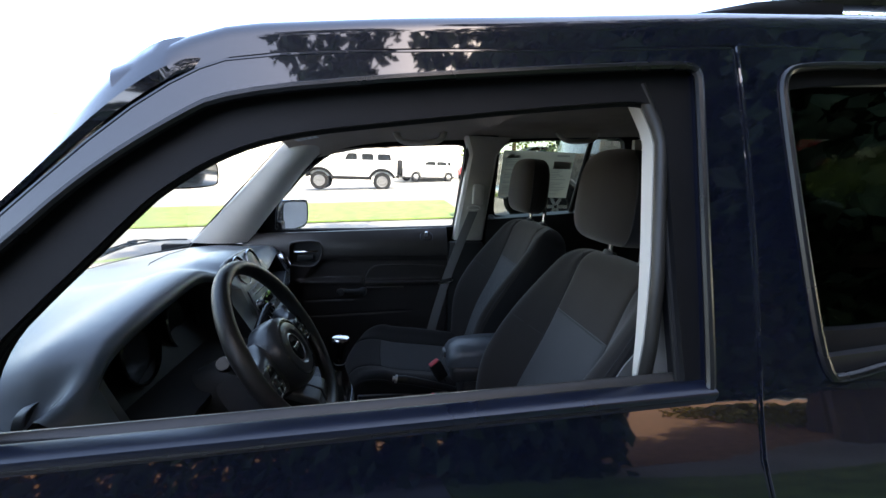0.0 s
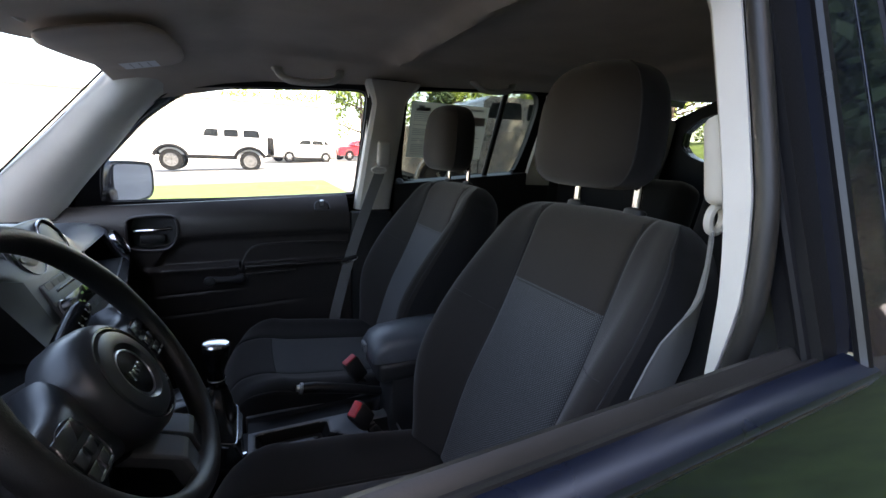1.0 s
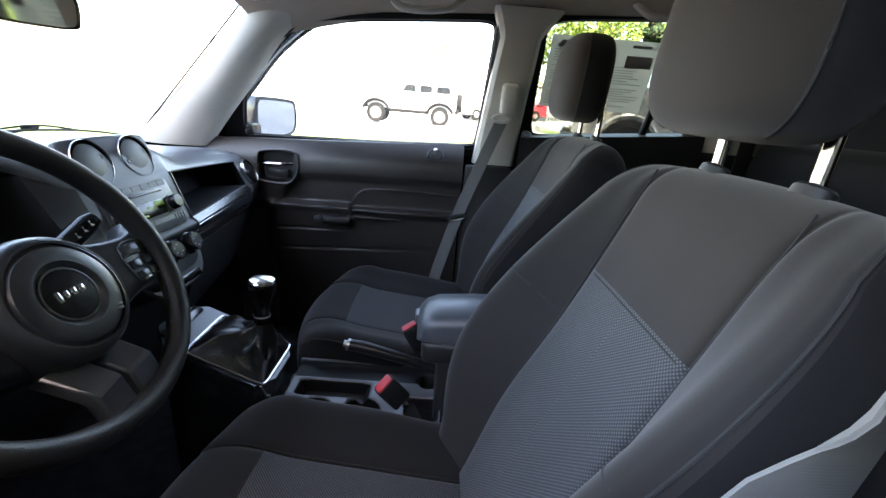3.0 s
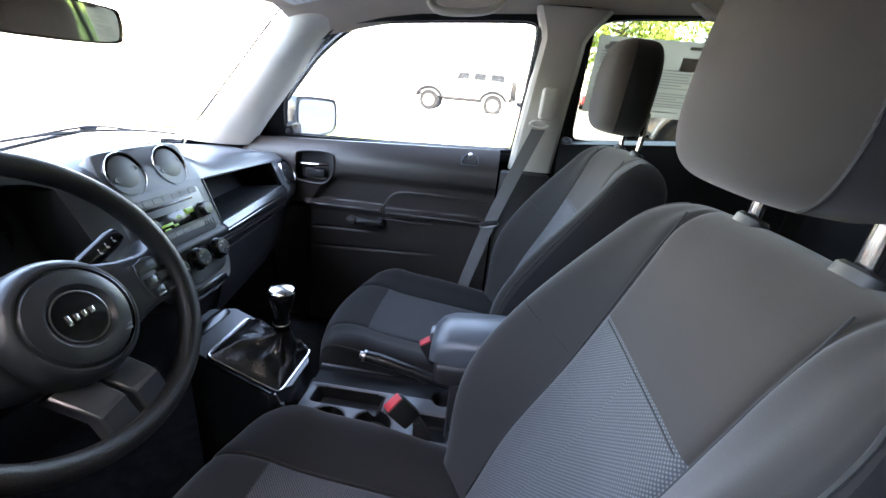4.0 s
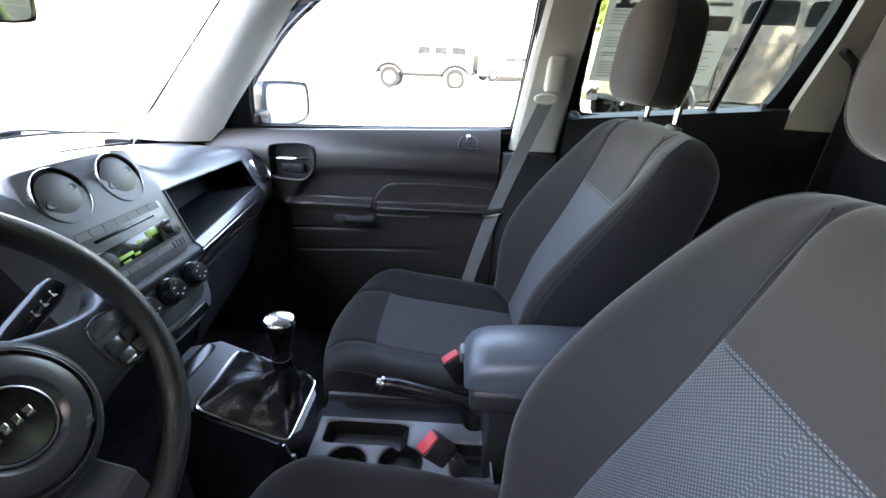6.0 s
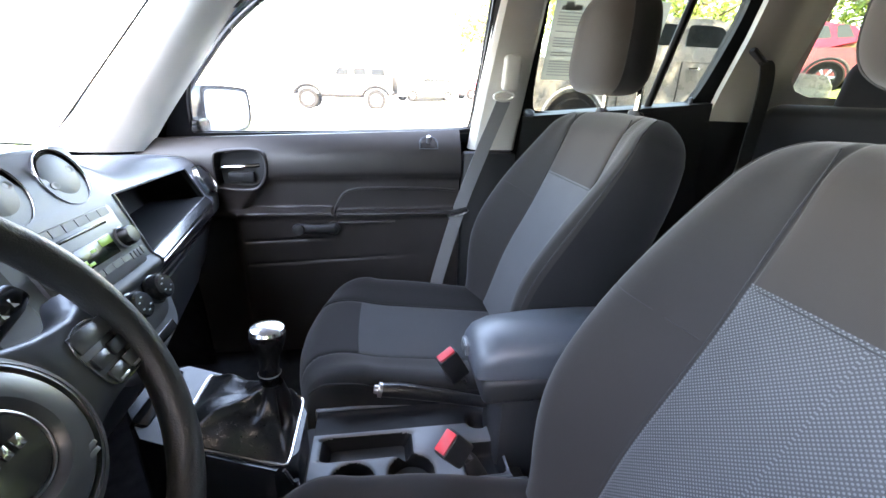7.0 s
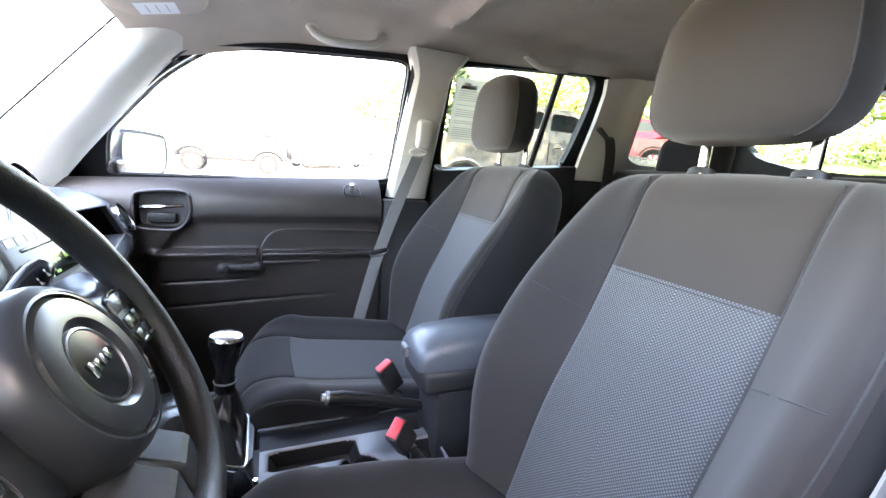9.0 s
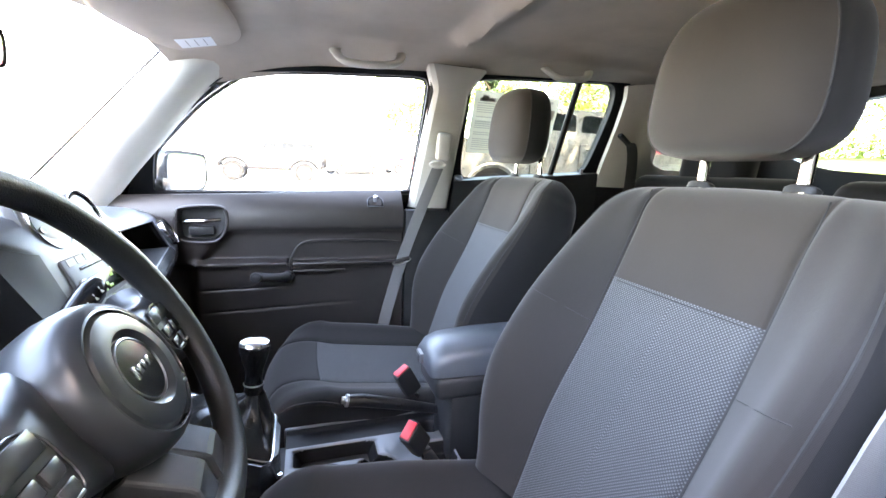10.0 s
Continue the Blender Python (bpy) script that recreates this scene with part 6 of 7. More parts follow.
for s in (1, -1):
    belt = thing("seat_belt", (0.20, s * 0.66, 0.60), "black seat belt hanging from the door pillar", "seat belt", "front seat belts")
    bm = bmesh.new()
    out = 0.0 if s > 0 else 0.03
    path = [(0.398, -0.650, 1.235), (0.418, -0.637, 1.17), (0.425, -0.622, 1.11), (0.382, -0.614, 1.00), (0.335, -0.614, 0.89), (0.31, -0.625, 0.75), (0.25, -0.64, 0.62)] if s < 0 else [(0.392, s * (0.630 + out), 1.235), (0.335, s * (0.648 + out * 0.6), 1.07), (0.285, s * 0.658, 0.92), (0.245, s * 0.655, 0.78), (0.215, s * 0.648, 0.665), (0.205, s * 0.64, 0.60)]
    ribbon(bm, spline(path, 24), 0.040 if s > 0 else 0.070, (1, 0, 0.25), twist=s < 0)
    part("webbing", bm, BELT, belt)
    bm = bmesh.new()
    loop = [((0.390 if s > 0 else 0.397) + (0.028 if s > 0 else 0.012) * math.cos(a), s * (0.625 if s > 0 else 0.652), 1.243 + (0.010 if s > 0 else 0.014) * math.sin(a)) for a in spread(0, 2 * math.pi * 23 / 24, 24)]
    tube(bm, loop, 0.0048, 8, loop=True, up=(0, 1, 0))
    part("belt_ring", bm, TRIM, belt, "pale belt guide ring")
    bm = bmesh.new()
    box(bm, (0.409 if s > 0 else 0.404, s * (0.632 if s > 0 else 0.650), 1.305), (0.052, 0.030, 0.095), 0.013, Matrix.Rotation(radians(s * 10), 3, "X"), 3)
    part("height_slider", bm, TRIM, belt, "pale grey height adjuster cover")
    bm = bmesh.new()
    tx, ty, tz = (0.277, 0.651, 0.897) if s > 0 else (0.303, 0.645, 0.82)
    tr = 0.031
    lift = min(0.008, tr * 0.6)
    loop = [(tx + tr * math.cos(a), s * (ty - 0.5 * lift * math.sin(a)), tz + lift * math.sin(a) + lift * math.cos(a)) for a in spread(0, 2 * math.pi * 19 / 20, 20)]
    tube(bm, loop, 0.003, 8, loop=True, up=(0, 1, 0))
    part("tongue", bm, SILVER, belt, "metal belt tongue")
    bm = bmesh.new()
    box(bm, (tx + 0.001, s * (ty - 0.003), tz + 0.007), (tr * 1.87, 0.010, 0.016), 0.004, Matrix.Rotation(radians(-12), 3, "Y"))
    part("tongue_cover", bm, DASH_DARK, belt)
for s in (1, -1):
    belt = thing("seat_belt", (1.15, s * 0.60, 0.9), "black rear seat belt hanging from the rear pillar", "seat belt", "rear seat belts")
    bm = bmesh.new()
    ribbon(bm, spline([(1.172, s * 0.612, 1.365), (1.180, s * 0.600, 1.345), (1.186, s * 0.594, 1.27), (1.178, s * 0.588, 1.12), (1.165, s * 0.58, 0.9)], 16), 0.050, (1, 0, 0))
    part("webbing", bm, BELT_BLACK, belt)
    bm = bmesh.new()
    box(bm, (1.163, s * 0.620, 1.370), (0.088, 0.03, 0.016), 0.006, Matrix.Rotation(radians(36), 3, "Y"))
    part("belt_slot", bm, DASH_DARK, belt)

# ---- overhead things ----
for y0, lab in ((0.36, "pale sun visor folded up, with a white label"), (-0.36, "pale sun visor folded up against the headliner")):
    visor = thing("sun_visor", (-0.35, y0, 1.52), lab, "sun visor", "sun visors")
    bm = bmesh.new()
    sg = 1 if y0 > 0 else -1
    loop = smooth_loop([(-0.425, 0.19), (-0.435, 0.24), (-0.40, 0.51), (-0.355, 0.59), (-0.27, 0.595), (-0.205, 0.55), (-0.195, 0.40), (-0.215, 0.16), (-0.30, 0.14), (-0.41, 0.15)], 3)
    zv = lambda x: 1.499 + 0.22 * (x + 0.42)
    c = Vector((-0.31, 0.36))
    rows = []
    for k, dz in ((0.55, -0.012), (0.9, -0.010), (0.98, -0.005), (1.0, 0.0), (0.98, 0.006), (0.9, 0.010), (0.55, 0.011)):
        rows.append([Vector((c.x + (p[0] - c.x) * k, sg * (c.y + (p[1] - c.y) * k), zv(c.x + (p[0] - c.x) * k) + dz)) for p in loop])
    loft(bm, rows)
    part("visor_panel", bm, HEADLINER, visor, angle=60)
    if sg > 0:
        bm = bmesh.new()
        pts = [(-0.345, 0.45), (-0.265, 0.45), (-0.265, 0.53), (-0.345, 0.53)]
        loft(bm, [[Vector((x, y, zv(x) - 0.0125)) for x, y in pts], [Vector((x, y, zv(x) - 0.0132)) for x, y in pts]])
        lbl = part("warning_label", bm, LABEL_WHITE, visor, "white printed label")
        for q in range(3):
            bm = bmesh.new()
            x = -0.325 + 0.02 * q
            loft(bm, [[Vector((x + a, b, zv(x + a) - 0.0133)) for a, b in ((0, 0.462), (0.0016, 0.462), (0.0016, 0.518), (0, 0.518))], [Vector((x + a, b, zv(x + a) - 0.0137)) for a, b in ((0, 0.462), (0.0016, 0.462), (0.0016, 0.518), (0, 0.518))]])
            part("label_line", bm, INK, lbl)
    bm = bmesh.new()
    tube(bm, [(-0.425, sg * 0.165, 1.522), (-0.43, sg * 0.135, 1.524)], 0.006, 10)
    box(bm, (-0.428, sg * 0.13, 1.533), (0.03, 0.03, 0.02), 0.006)
    part("visor_clip", bm, TRIM, visor)


def grab(x0, x1, s, drop=0.0):
    g = thing("grab_handle", ((x0 + x1) / 2, s * 0.57, 1.56), "pale moulded grab handle above the window", "grab handle", "roof grab handles")
    bm = bmesh.new()
    up = lambda x: 0.066 * max(0, x)
    pts = [(x0, 0.552, 1.548), (x0 + 0.010, 0.524, 1.524), (x0 + 0.036, 0.506, 1.508), ((x0 + x1) / 2, 0.500, 1.503), (x1 - 0.036, 0.506, 1.509), (x1 - 0.010, 0.524, 1.526), (x1, 0.552, 1.552)]
    tube(bm, spline([(x, s * y, z + up(x) - drop * (1 if q in (2, 3, 4) else 0.5)) for q, (x, y, z) in enumerate(pts)], 28), 0.0105, 12, wide=0.014)
    part("grip", bm, TRIM, g)
    for x in (x0, x1):
        bm = bmesh.new()
        box(bm, (x, s * 0.556, 1.558 + up(x)), (0.034, 0.036, 0.036), 0.010)
        part("mount", bm, TRIM, g)


grab(0.04, 0.235, 1)
grab(0.72, 0.90, 1, 0.012)
hook = thing("coat_hook", (0.80, 0.55, 1.58), "pale plastic coat hook by the grab handle", "coat hook")
bm = bmesh.new()
tube(bm, [(0.755, 0.572, 1.592), (0.755, 0.556, 1.575), (0.757, 0.55, 1.585)], 0.005, 8)
part("peg", bm, TRIM, hook)

mirror = thing("rear_view_mirror", (-0.52, -0.04, 1.38), "black rear-view mirror on a short stem", "mirror")
MT = Matrix.Rotation(radians(-10), 3, "Z") @ Matrix.Rotation(radians(2), 3, "Y")
MAT_AT = Vector((-0.512, -0.035, 1.376))
loop = smooth_loop([(-0.125, -0.022), (-0.115, -0.034), (-0.04, -0.036), (0.04, -0.036), (0.115, -0.032), (0.126, -0.02), (0.126, 0.022), (0.112, 0.034), (-0.112, 0.034), (-0.125, 0.024)], 2)
bm = bmesh.new()
loft(bm, [[MAT_AT + MT @ Vector((d, p[0] * k, p[1] * k)) for p in loop] for d, k in ((0.0, 0.94), (0.002, 1.0), (-0.012, 1.02), (-0.03, 0.9), (-0.042, 0.6))])
part("mirror_case", bm, GLOSS_BLACK, mirror)
bm = bmesh.new()
loft(bm, [[MAT_AT + MT @ Vector((d, p[0] * 0.93, p[1] * 0.90)) for p in loop] for d in (0.001, 0.003)])
part("mirror_glass", bm, MIRROR, mirror, "silvered mirror glass")
bm = bmesh.new()
tube(bm, [MAT_AT + Vector((-0.035, 0, 0.01)), (-0.57, -0.04, 1.42), (-0.60, -0.04, 1.437)], 0.008, 10)
part("stem", bm, GLOSS_BLACK, mirror)

door_mirror = thing("door_mirror", (-0.48, 0.80, 1.10), "black door mirror on the passenger side", "mirror")
DM = Vector((-0.440, 0.900, 1.172))
DT = Matrix.Rotation(radians(-26), 3, "Z") @ Matrix.Rotation(radians(2.5), 3, "Y")
loop = smooth_loop([(-0.098, -0.066), (-0.07, -0.078), (0.06, -0.068), (0.098, -0.05), (0.105, 0.0), (0.098, 0.062), (0.08, 0.074), (-0.08, 0.080), (-0.102, 0.070), (-0.105, 0.0)], 2)
bm = bmesh.new()
loft(bm, [[DM + DT @ Vector((d, p[0] * k, p[1] * k)) for p in loop] for d, k in ((0.002, 0.95), (0.004, 1.0), (-0.015, 1.02), (-0.06, 0.95), (-0.09, 0.7))])
part("mirror_case", bm, GLOSS_BLACK, door_mirror)
bm = bmesh.new()
loft(bm, [[DM + DT @ Vector((d, p[0] * 0.87, p[1] * 0.85)) for p in loop] for d in (0.004, 0.006)])
part("mirror_glass", bm, MIRROR, door_mirror, "silvered mirror glass")
bm = bmesh.new()
box(bm, (-0.50, 0.805, 1.135), (0.06, 0.10, 0.05), 0.012)
part("mirror_arm", bm, GLOSS_BLACK, door_mirror)

# price sheet inside the rear passenger window
sticker = thing("window_sheet", (0.71, 0.70, 1.285), "printed paper price sheet on the rear side window", "paper sheet")
def on_sheet(x, z, d=0.0):
    return Vector((x, y_side(z) - 0.036 - d, z))
SX0, SX1, SZ0, SZ1 = 0.523, 0.863, 1.295, 1.505
bm = bmesh.new()
loft(bm, [[on_sheet(x, z, d) for x, z in ((SX0, SZ0), (SX1, SZ0), (SX1, SZ1), (SX0, SZ1))] for d in (0.0, 0.0006)])
sheet_ob = part("paper", bm, PAPER, sticker)
random.seed(5)
def ink(x0, x1, z, h, mat=INK):
    bm = bmesh.new()
    loft(bm, [[on_sheet(x, q, d) for x, q in ((x0, z), (x1, z), (x1, z + h), (x0, z + h))] for d in (0.0006, 0.0011)])
    part("printed_bar", bm, mat, sheet_ob)
for x0, x1 in ((0.538, 0.68), (0.713, 0.85)):
    z = 1.465
    while z > 1.305:
        if not (x0 > 0.7 and 1.435 < z < 1.475):
            ink(x0, x0 + (x1 - x0) * random.uniform(0.55, 1.0), z, 0.0028)
        z -= random.choice((0.007, 0.007, 0.0085, 0.016))
ink(0.768, 0.853, 1.43, 0.034, INK_RED)
ink(0.778, 0.838, 1.485, 0.008)
for k, (a, b, h) in enumerate(((0.565, 0.61, 0.010), (0.575, 0.60, 0.020), (0.605, 0.625, 0.014))):
    ink(a - 0.022, b - 0.022, 1.472, h)


# ---- outdoors ----
def ground_z(x, y):
    return 0.045 * min(max(x, -30), 30) * (1 - smooth01((-2 - y) / 3)) + 0.26 * smooth01((y - 1.6) / 4) + 0.20 * smooth01((y - 6) / 13) + 1.15 * smooth01((x - 8) / 4) * smooth01((y + 2) / 5)


def steps(*cuts):
    out = []
    for a, b, n in cuts:
        out += spread(a, b, n)[:-1]
    return out + [cuts[-1][1]]


bm = bmesh.new()
xs = steps((-900, -60, 8), (-60, -10, 14), (-10, 16, 53), (16, 60, 12), (60, 900, 8))
yy = steps((-900, -40, 8), (-40, -4, 12), (-4, 26, 61), (26, 70, 12), (70, 900, 8))
sheet(bm, lambda u, v: Vector((u, v, ground_z(u, v))), xs, yy)
tagged(part("ground", bm, ASPHALT), "sunlit pale asphalt car park", "ground", kind="structure")
def patch(name, x0, x1, y0, y1, mat, lift, label, n=24, m=12):
    bm = bmesh.new()
    sheet(bm, lambda u, v: Vector((u, v, ground_z(u, v) + lift)), spread(x0, x1, n), spread(y0, y1, m))
    thicken(bm, 0.03)
    return tagged(part(name, bm, mat), label, "lawn", kind="structure")
patch("lawn", -14, 2.0, 8.2, 12.5, GRASS, 0.05, "sunlit mown grass strip", 60, 24)
patch("lawn", 8.5, 30, -2, 20, GRASS, 0.02, "grassy bank behind the car park", 60, 50)
patch("lawn", 0.6, 22, -5.2, -1.5, GRASS, 0.02, "shaded grass verge beside the parked car", 60, 16)
patch("planting_bed", -14, 22, -30, -5.2, MULCH, 0.03, "brown bark mulch bed under the trees", 60, 30)


RIM_GREY = material("grey_alloy_rim", (0.16, 0.16, 0.16), 0.4, 0.3, 0.2)


def wheel_of(parent, at, r, wide, axis, mat=SILVER, spokes=6, back=DASH_DARK):
    bm = bmesh.new()
    lathe(bm, [(r * 0.62, -wide / 2), (r * 0.93, -wide / 2), (r, -wide * 0.32), (r, wide * 0.32), (r * 0.93, wide / 2), (r * 0.62, wide / 2), (r * 0.6, wide * 0.3)], at, axis, 36)
    w = part("wheel", bm, TYRE, parent, "black tyre")
    bm = bmesh.new()
    lathe(bm, [(r * 0.62, wide * 0.3), (r * 0.62, wide * 0.46), (r * 0.56, wide * 0.46), (r * 0.5, wide * 0.2), (0.001, wide * 0.2)], at, axis, 30)
    part("rim", bm, back, w)
    t = frame_of(axis)
    for k in range(spokes):
        a = 2 * math.pi * k / spokes
        bm = bmesh.new()
        box(bm, Vector(at) + t @ Vector((r * 0.33 * math.cos(a), r * 0.33 * math.sin(a), wide * 0.36)), (r * 0.52, r * 0.15, 0.03), 0.008, t @ Matrix.Rotation(a, 3, "Z"))
        part("rim_spoke", bm, mat, w)


def slab(bm, outline, y0, y1, r=0.03, taper=0.0):
    """A body from an outline in (x, z), from y0 to y1, its edges rounded in."""
    c = sum((Vector(p) for p in outline), Vector((0, 0))) / len(outline)
    sgn = 1 if y1 > y0 else -1
    zs = [p[1] for p in outline]
    def pt(p, k, y):
        q = c + (Vector(p) - c) * k
        lean = taper * max(0, (q.y - min(zs)) / (max(zs) - min(zs))) * (1 if y < (y0 + y1) / 2 else -1) * sgn
        return Vector((q.x, y + lean, q.y))
    loft(bm, [[pt(p, 0.97, y0) for p in outline], [pt(p, 1.0, y0 + sgn * r) for p in outline], [pt(p, 1.0, y1 - sgn * r) for p in outline], [pt(p, 0.97, y1) for p in outline]])


def flat_window(parent, pts, y, mat=CAR_GLASS, name="window", thick=0.012):
    bm = bmesh.new()
    cut = []
    for k in range(len(pts)):
        a, b, c = Vector(pts[k - 1]), Vector(pts[k]), Vector(pts[(k + 1) % len(pts)])
        cut += [b.lerp(a, 0.10), b.lerp(c, 0.10)]
    loop = smooth_loop(cut, 1)
    loft(bm, [[Vector((p[0], y, p[1])) for p in loop], [Vector((p[0], y - thick, p[1])) for p in loop]])
    return part(name, bm, mat, parent)


def off_roader(x, y):
    """A tall white four-door off-roader, nose to -x, its near side at y; x: its rear axle."""
    z = ground_z(x - 1.5, y)
    car = thing("off_road_car", (x - 1.4, y, z), "white boxy four-door off-road car on tall black tyres", "car")
    up = lambda pts: [(x + a, z + b) for a, b in pts]
    bm = bmesh.new()
    slab(bm, up([(-3.42, 0.72), (-3.42, 1.14), (-3.36, 1.20), (-2.3, 1.25), (-2.05, 1.32), (0.68, 1.32), (0.72, 0.75), (0.5, 0.66), (-3.3, 0.66)]), y, y + 1.6, 0.04)
    part("body", bm, WHITE_PAINT, car)
    bm = bmesh.new()
    slab(bm, up([(-2.08, 1.30), (-1.84, 1.92), (-1.74, 1.99), (0.56, 2.00), (0.64, 1.94), (0.70, 1.30)]), y + 0.04, y + 1.56, 0.05, 0.10)
    part("cab", bm, WHITE_PAINT, car)
    for pts in (((-1.84, 1.37), (-1.66, 1.78), (-1.20, 1.78), (-1.20, 1.37)), ((-0.98, 1.37), (-0.98, 1.78), (-0.42, 1.78), (-0.42, 1.37)), ((-0.22, 1.37), (-0.22, 1.78), (0.40, 1.78), (0.46, 1.37))):
        flat_window(car, up(pts), y + 0.075)
    for dx in (-3.0, 0.0):
        bm = bmesh.new()
        pts = [(x + dx + 0.62 * math.cos(a), z + 0.46 + 0.56 * math.sin(a)) for a in spread(radians(15), radians(165), 12)]
        tube(bm, [(px, y - 0.06, pz) for px, pz in pts], 0.07, 8, wide=0.14)
        part("wheel_arch", bm, TYRE, car)
        for yy_ in (y + 0.02, y + 1.58):
            wheel_of(car, (x + dx, yy_, z + 0.44), 0.44, 0.30, (0, -1, 0), RIM_GREY, 10, RIM_GREY)
    bm = bmesh.new()
    box(bm, (x - 1.5, y + 0.02, z + 0.59), (2.0, 0.12, 0.17), 0.03)
    part("side_step", bm, TYRE, car)
    for dx in (-3.55, 0.78):
        bm = bmesh.new()
        box(bm, (x + dx, y + 0.8, z + 0.72), (0.16, 1.5, 0.2), 0.04)
        part("bumper", bm, TYRE, car)
    wheel_of(car, (x + 0.90, y + 0.75, z + 1.12), 0.42, 0.26, (1, 0, 0))
    bm = bmesh.new()
    tube(bm, [(x - 1.55, y + 0.1, z + 1.98), (x - 1.5, y + 0.1, z + 2.08), (x + 0.5, y + 0.1, z + 2.08), (x + 0.55, y + 0.1, z + 1.98)], 0.02, 8)
    for dx in (-1.2, -0.5, 0.2):
        tube(bm, [(x + dx, y + 0.1, z + 2.08), (x + dx, y + 1.5, z + 2.08)], 0.015, 6)
    part("roof_rack", bm, TYRE, car)
    return car


off_roader(0.0, 20.0)


def pickup(y):
    z = ground_z(4.5, y) - 0.02
    car = thing("pickup_truck", (4.8, y, z), "dark grey crew-cab pickup truck parked alongside", "pickup truck")
    up = lambda pts: [(a, z + b) for a, b in pts]
    bm = bmesh.new()
    slab(bm, up([(2.22, 0.62), (2.2, 1.32), (2.3, 1.36), (3.76, 1.36), (3.8, 1.40), (6.3, 1.34), (7.6, 1.26), (7.75, 1.1), (7.75, 0.6), (7.4, 0.5), (2.6, 0.5)]), y, y + 1.95, 0.05)
    part("body", bm, GREY_PAINT, car)
    bm = bmesh.new()
    slab(bm, up([(3.80, 1.36), (3.90, 1.90), (4.05, 2.0), (5.4, 2.02), (5.75, 1.92), (6.45, 1.36)]), y + 0.03, y + 1.92, 0.06, 0.12)
    part("cab", bm, GREY_PAINT, car)
    flat_window(car, up([(3.98, 1.45), (4.05, 1.88), (4.72, 1.91), (4.74, 1.45)]), y + 0.085)
    flat_window(car, up([(4.86, 1.45), (4.86, 1.91), (5.45, 1.90), (5.95, 1.45)]), y + 0.085)
    bm = bmesh.new()
    box(bm, (4.03, y - 0.03, z + 1.27), (0.20, 0.035, 0.045), 0.012)
    box(bm, (5.0, y - 0.03, z + 1.27), (0.20, 0.035, 0.045), 0.012)
    part("door_handle", bm, CHROME, car, "chrome door handle")
    for x in (3.79, 4.80, 5.95):
        bm = bmesh.new()
        tube(bm, [(x, y - 0.004, z + 0.6), (x, y - 0.004, z + 1.38)], 0.008, 6)
        part("door_seam", bm, RUBBER, car)
    for x in (3.08, 6.75):
        bm = bmesh.new()
        pts = [(x + 0.52 * math.cos(a), z + 0.42 + 0.52 * math.sin(a)) for a in spread(radians(5), radians(175), 16)]
        tube(bm, [(px, y - 0.01, pz) for px, pz in pts], 0.03, 8)
        part("wheel_arch", bm, GREY_PAINT, car)
        for w in (y + 0.10, y + 1.85):
            wheel_of(car, (x, w, z + 0.40), 0.40, 0.28, (0, -1, 0))
        # Flat black disc in place of the shaded hollow round the wheel.
        bm = bmesh.new()
        lathe(bm, [(0.46, 0.0), (0.46, 0.02), (0.001, 0.02)], (x, y + 0.012, z + 0.42), (0, -1, 0), 32)
        part("wheel_well_disc", bm, RUBBER, car)
    bm = bmesh.new()
    box(bm, (4.9, y - 0.02, z + 0.56), (2.6, 0.12, 0.08), 0.03)
    part("side_step", bm, CHROME, car)
    bm = bmesh.new()
    box(bm, (2.24, y + 0.05, z + 1.10), (0.16, 0.16, 0.40), 0.03)
    part("tail_lamp", bm, RED, car, "red tail lamp")
    bm = bmesh.new()
    box(bm, (2.12, y + 0.97, z + 0.62), (0.2, 1.9, 0.2), 0.05)
    part("rear_bumper", bm, CHROME, car)


pickup(6.0)


def wagon(at, heading, paint, label, group=""):
    """A plain five-door car; heading: degrees of its nose from +x."""
    car = thing("parked_car", (0, 0, 0), label, "car", group)
    out = [(-2.2, 0.35), (-2.25, 0.8), (-2.1, 1.0), (-1.0, 1.05), (1.9, 1.02), (2.2, 0.85), (2.2, 0.4), (1.9, 0.28), (-1.9, 0.28)]
    bm = bmesh.new()
    slab(bm, smooth_loop(out, 1), -0.9, 0.9, 0.06)
    part("body", bm, paint, car)
    bm = bmesh.new()
    slab(bm, smooth_loop([(-1.15, 1.0), (-0.45, 1.58), (1.5, 1.60), (2.05, 1.0)], 1), -0.85, 0.85, 0.08, 0.14)
    part("cab", bm, paint, car)
    for s in (-1, 1):
        for pts in (((-0.78, 1.08), (-0.38, 1.48), (0.30, 1.50), (0.30, 1.08)), ((0.40, 1.08), (0.40, 1.50), (1.15, 1.50), (1.30, 1.08)), ((1.40, 1.10), (1.28, 1.48), (1.50, 1.48), (1.72, 1.10))):
            flat_window(car, pts, s * 0.795 + (0.006 if s < 0 else 0.006))
        for x in (-1.35, 1.35):
            bm = bmesh.new()
            pts = [(x + 0.42 * math.cos(a), 0.36 + 0.42 * math.sin(a)) for a in spread(0, math.pi, 14)]
            tube(bm, [(px, s * 0.895, pz) for px, pz in pts], 0.035, 8)
            part("wheel_arch", bm, DASH_DARK, car)
            wheel_of(car, (x, s * 0.845, 0.36), 0.36, 0.22, (0, s, 0))
    bm = bmesh.new()
    box(bm, (0, 0, 0.32), (4.3, 1.84, 0.12), 0.04)
    part("sill", bm, DASH_DARK, car)
    for s in (-1, 1):
        bm = bmesh.new()
        box(bm, (2.17, s * 0.68, 0.88), (0.1, 0.3, 0.18), 0.03)
        part("tail_lamp", bm, RED, car)
    car.matrix_basis = Matrix.Translation(at) @ Matrix.Rotation(radians(heading), 4, "Z")
    return car


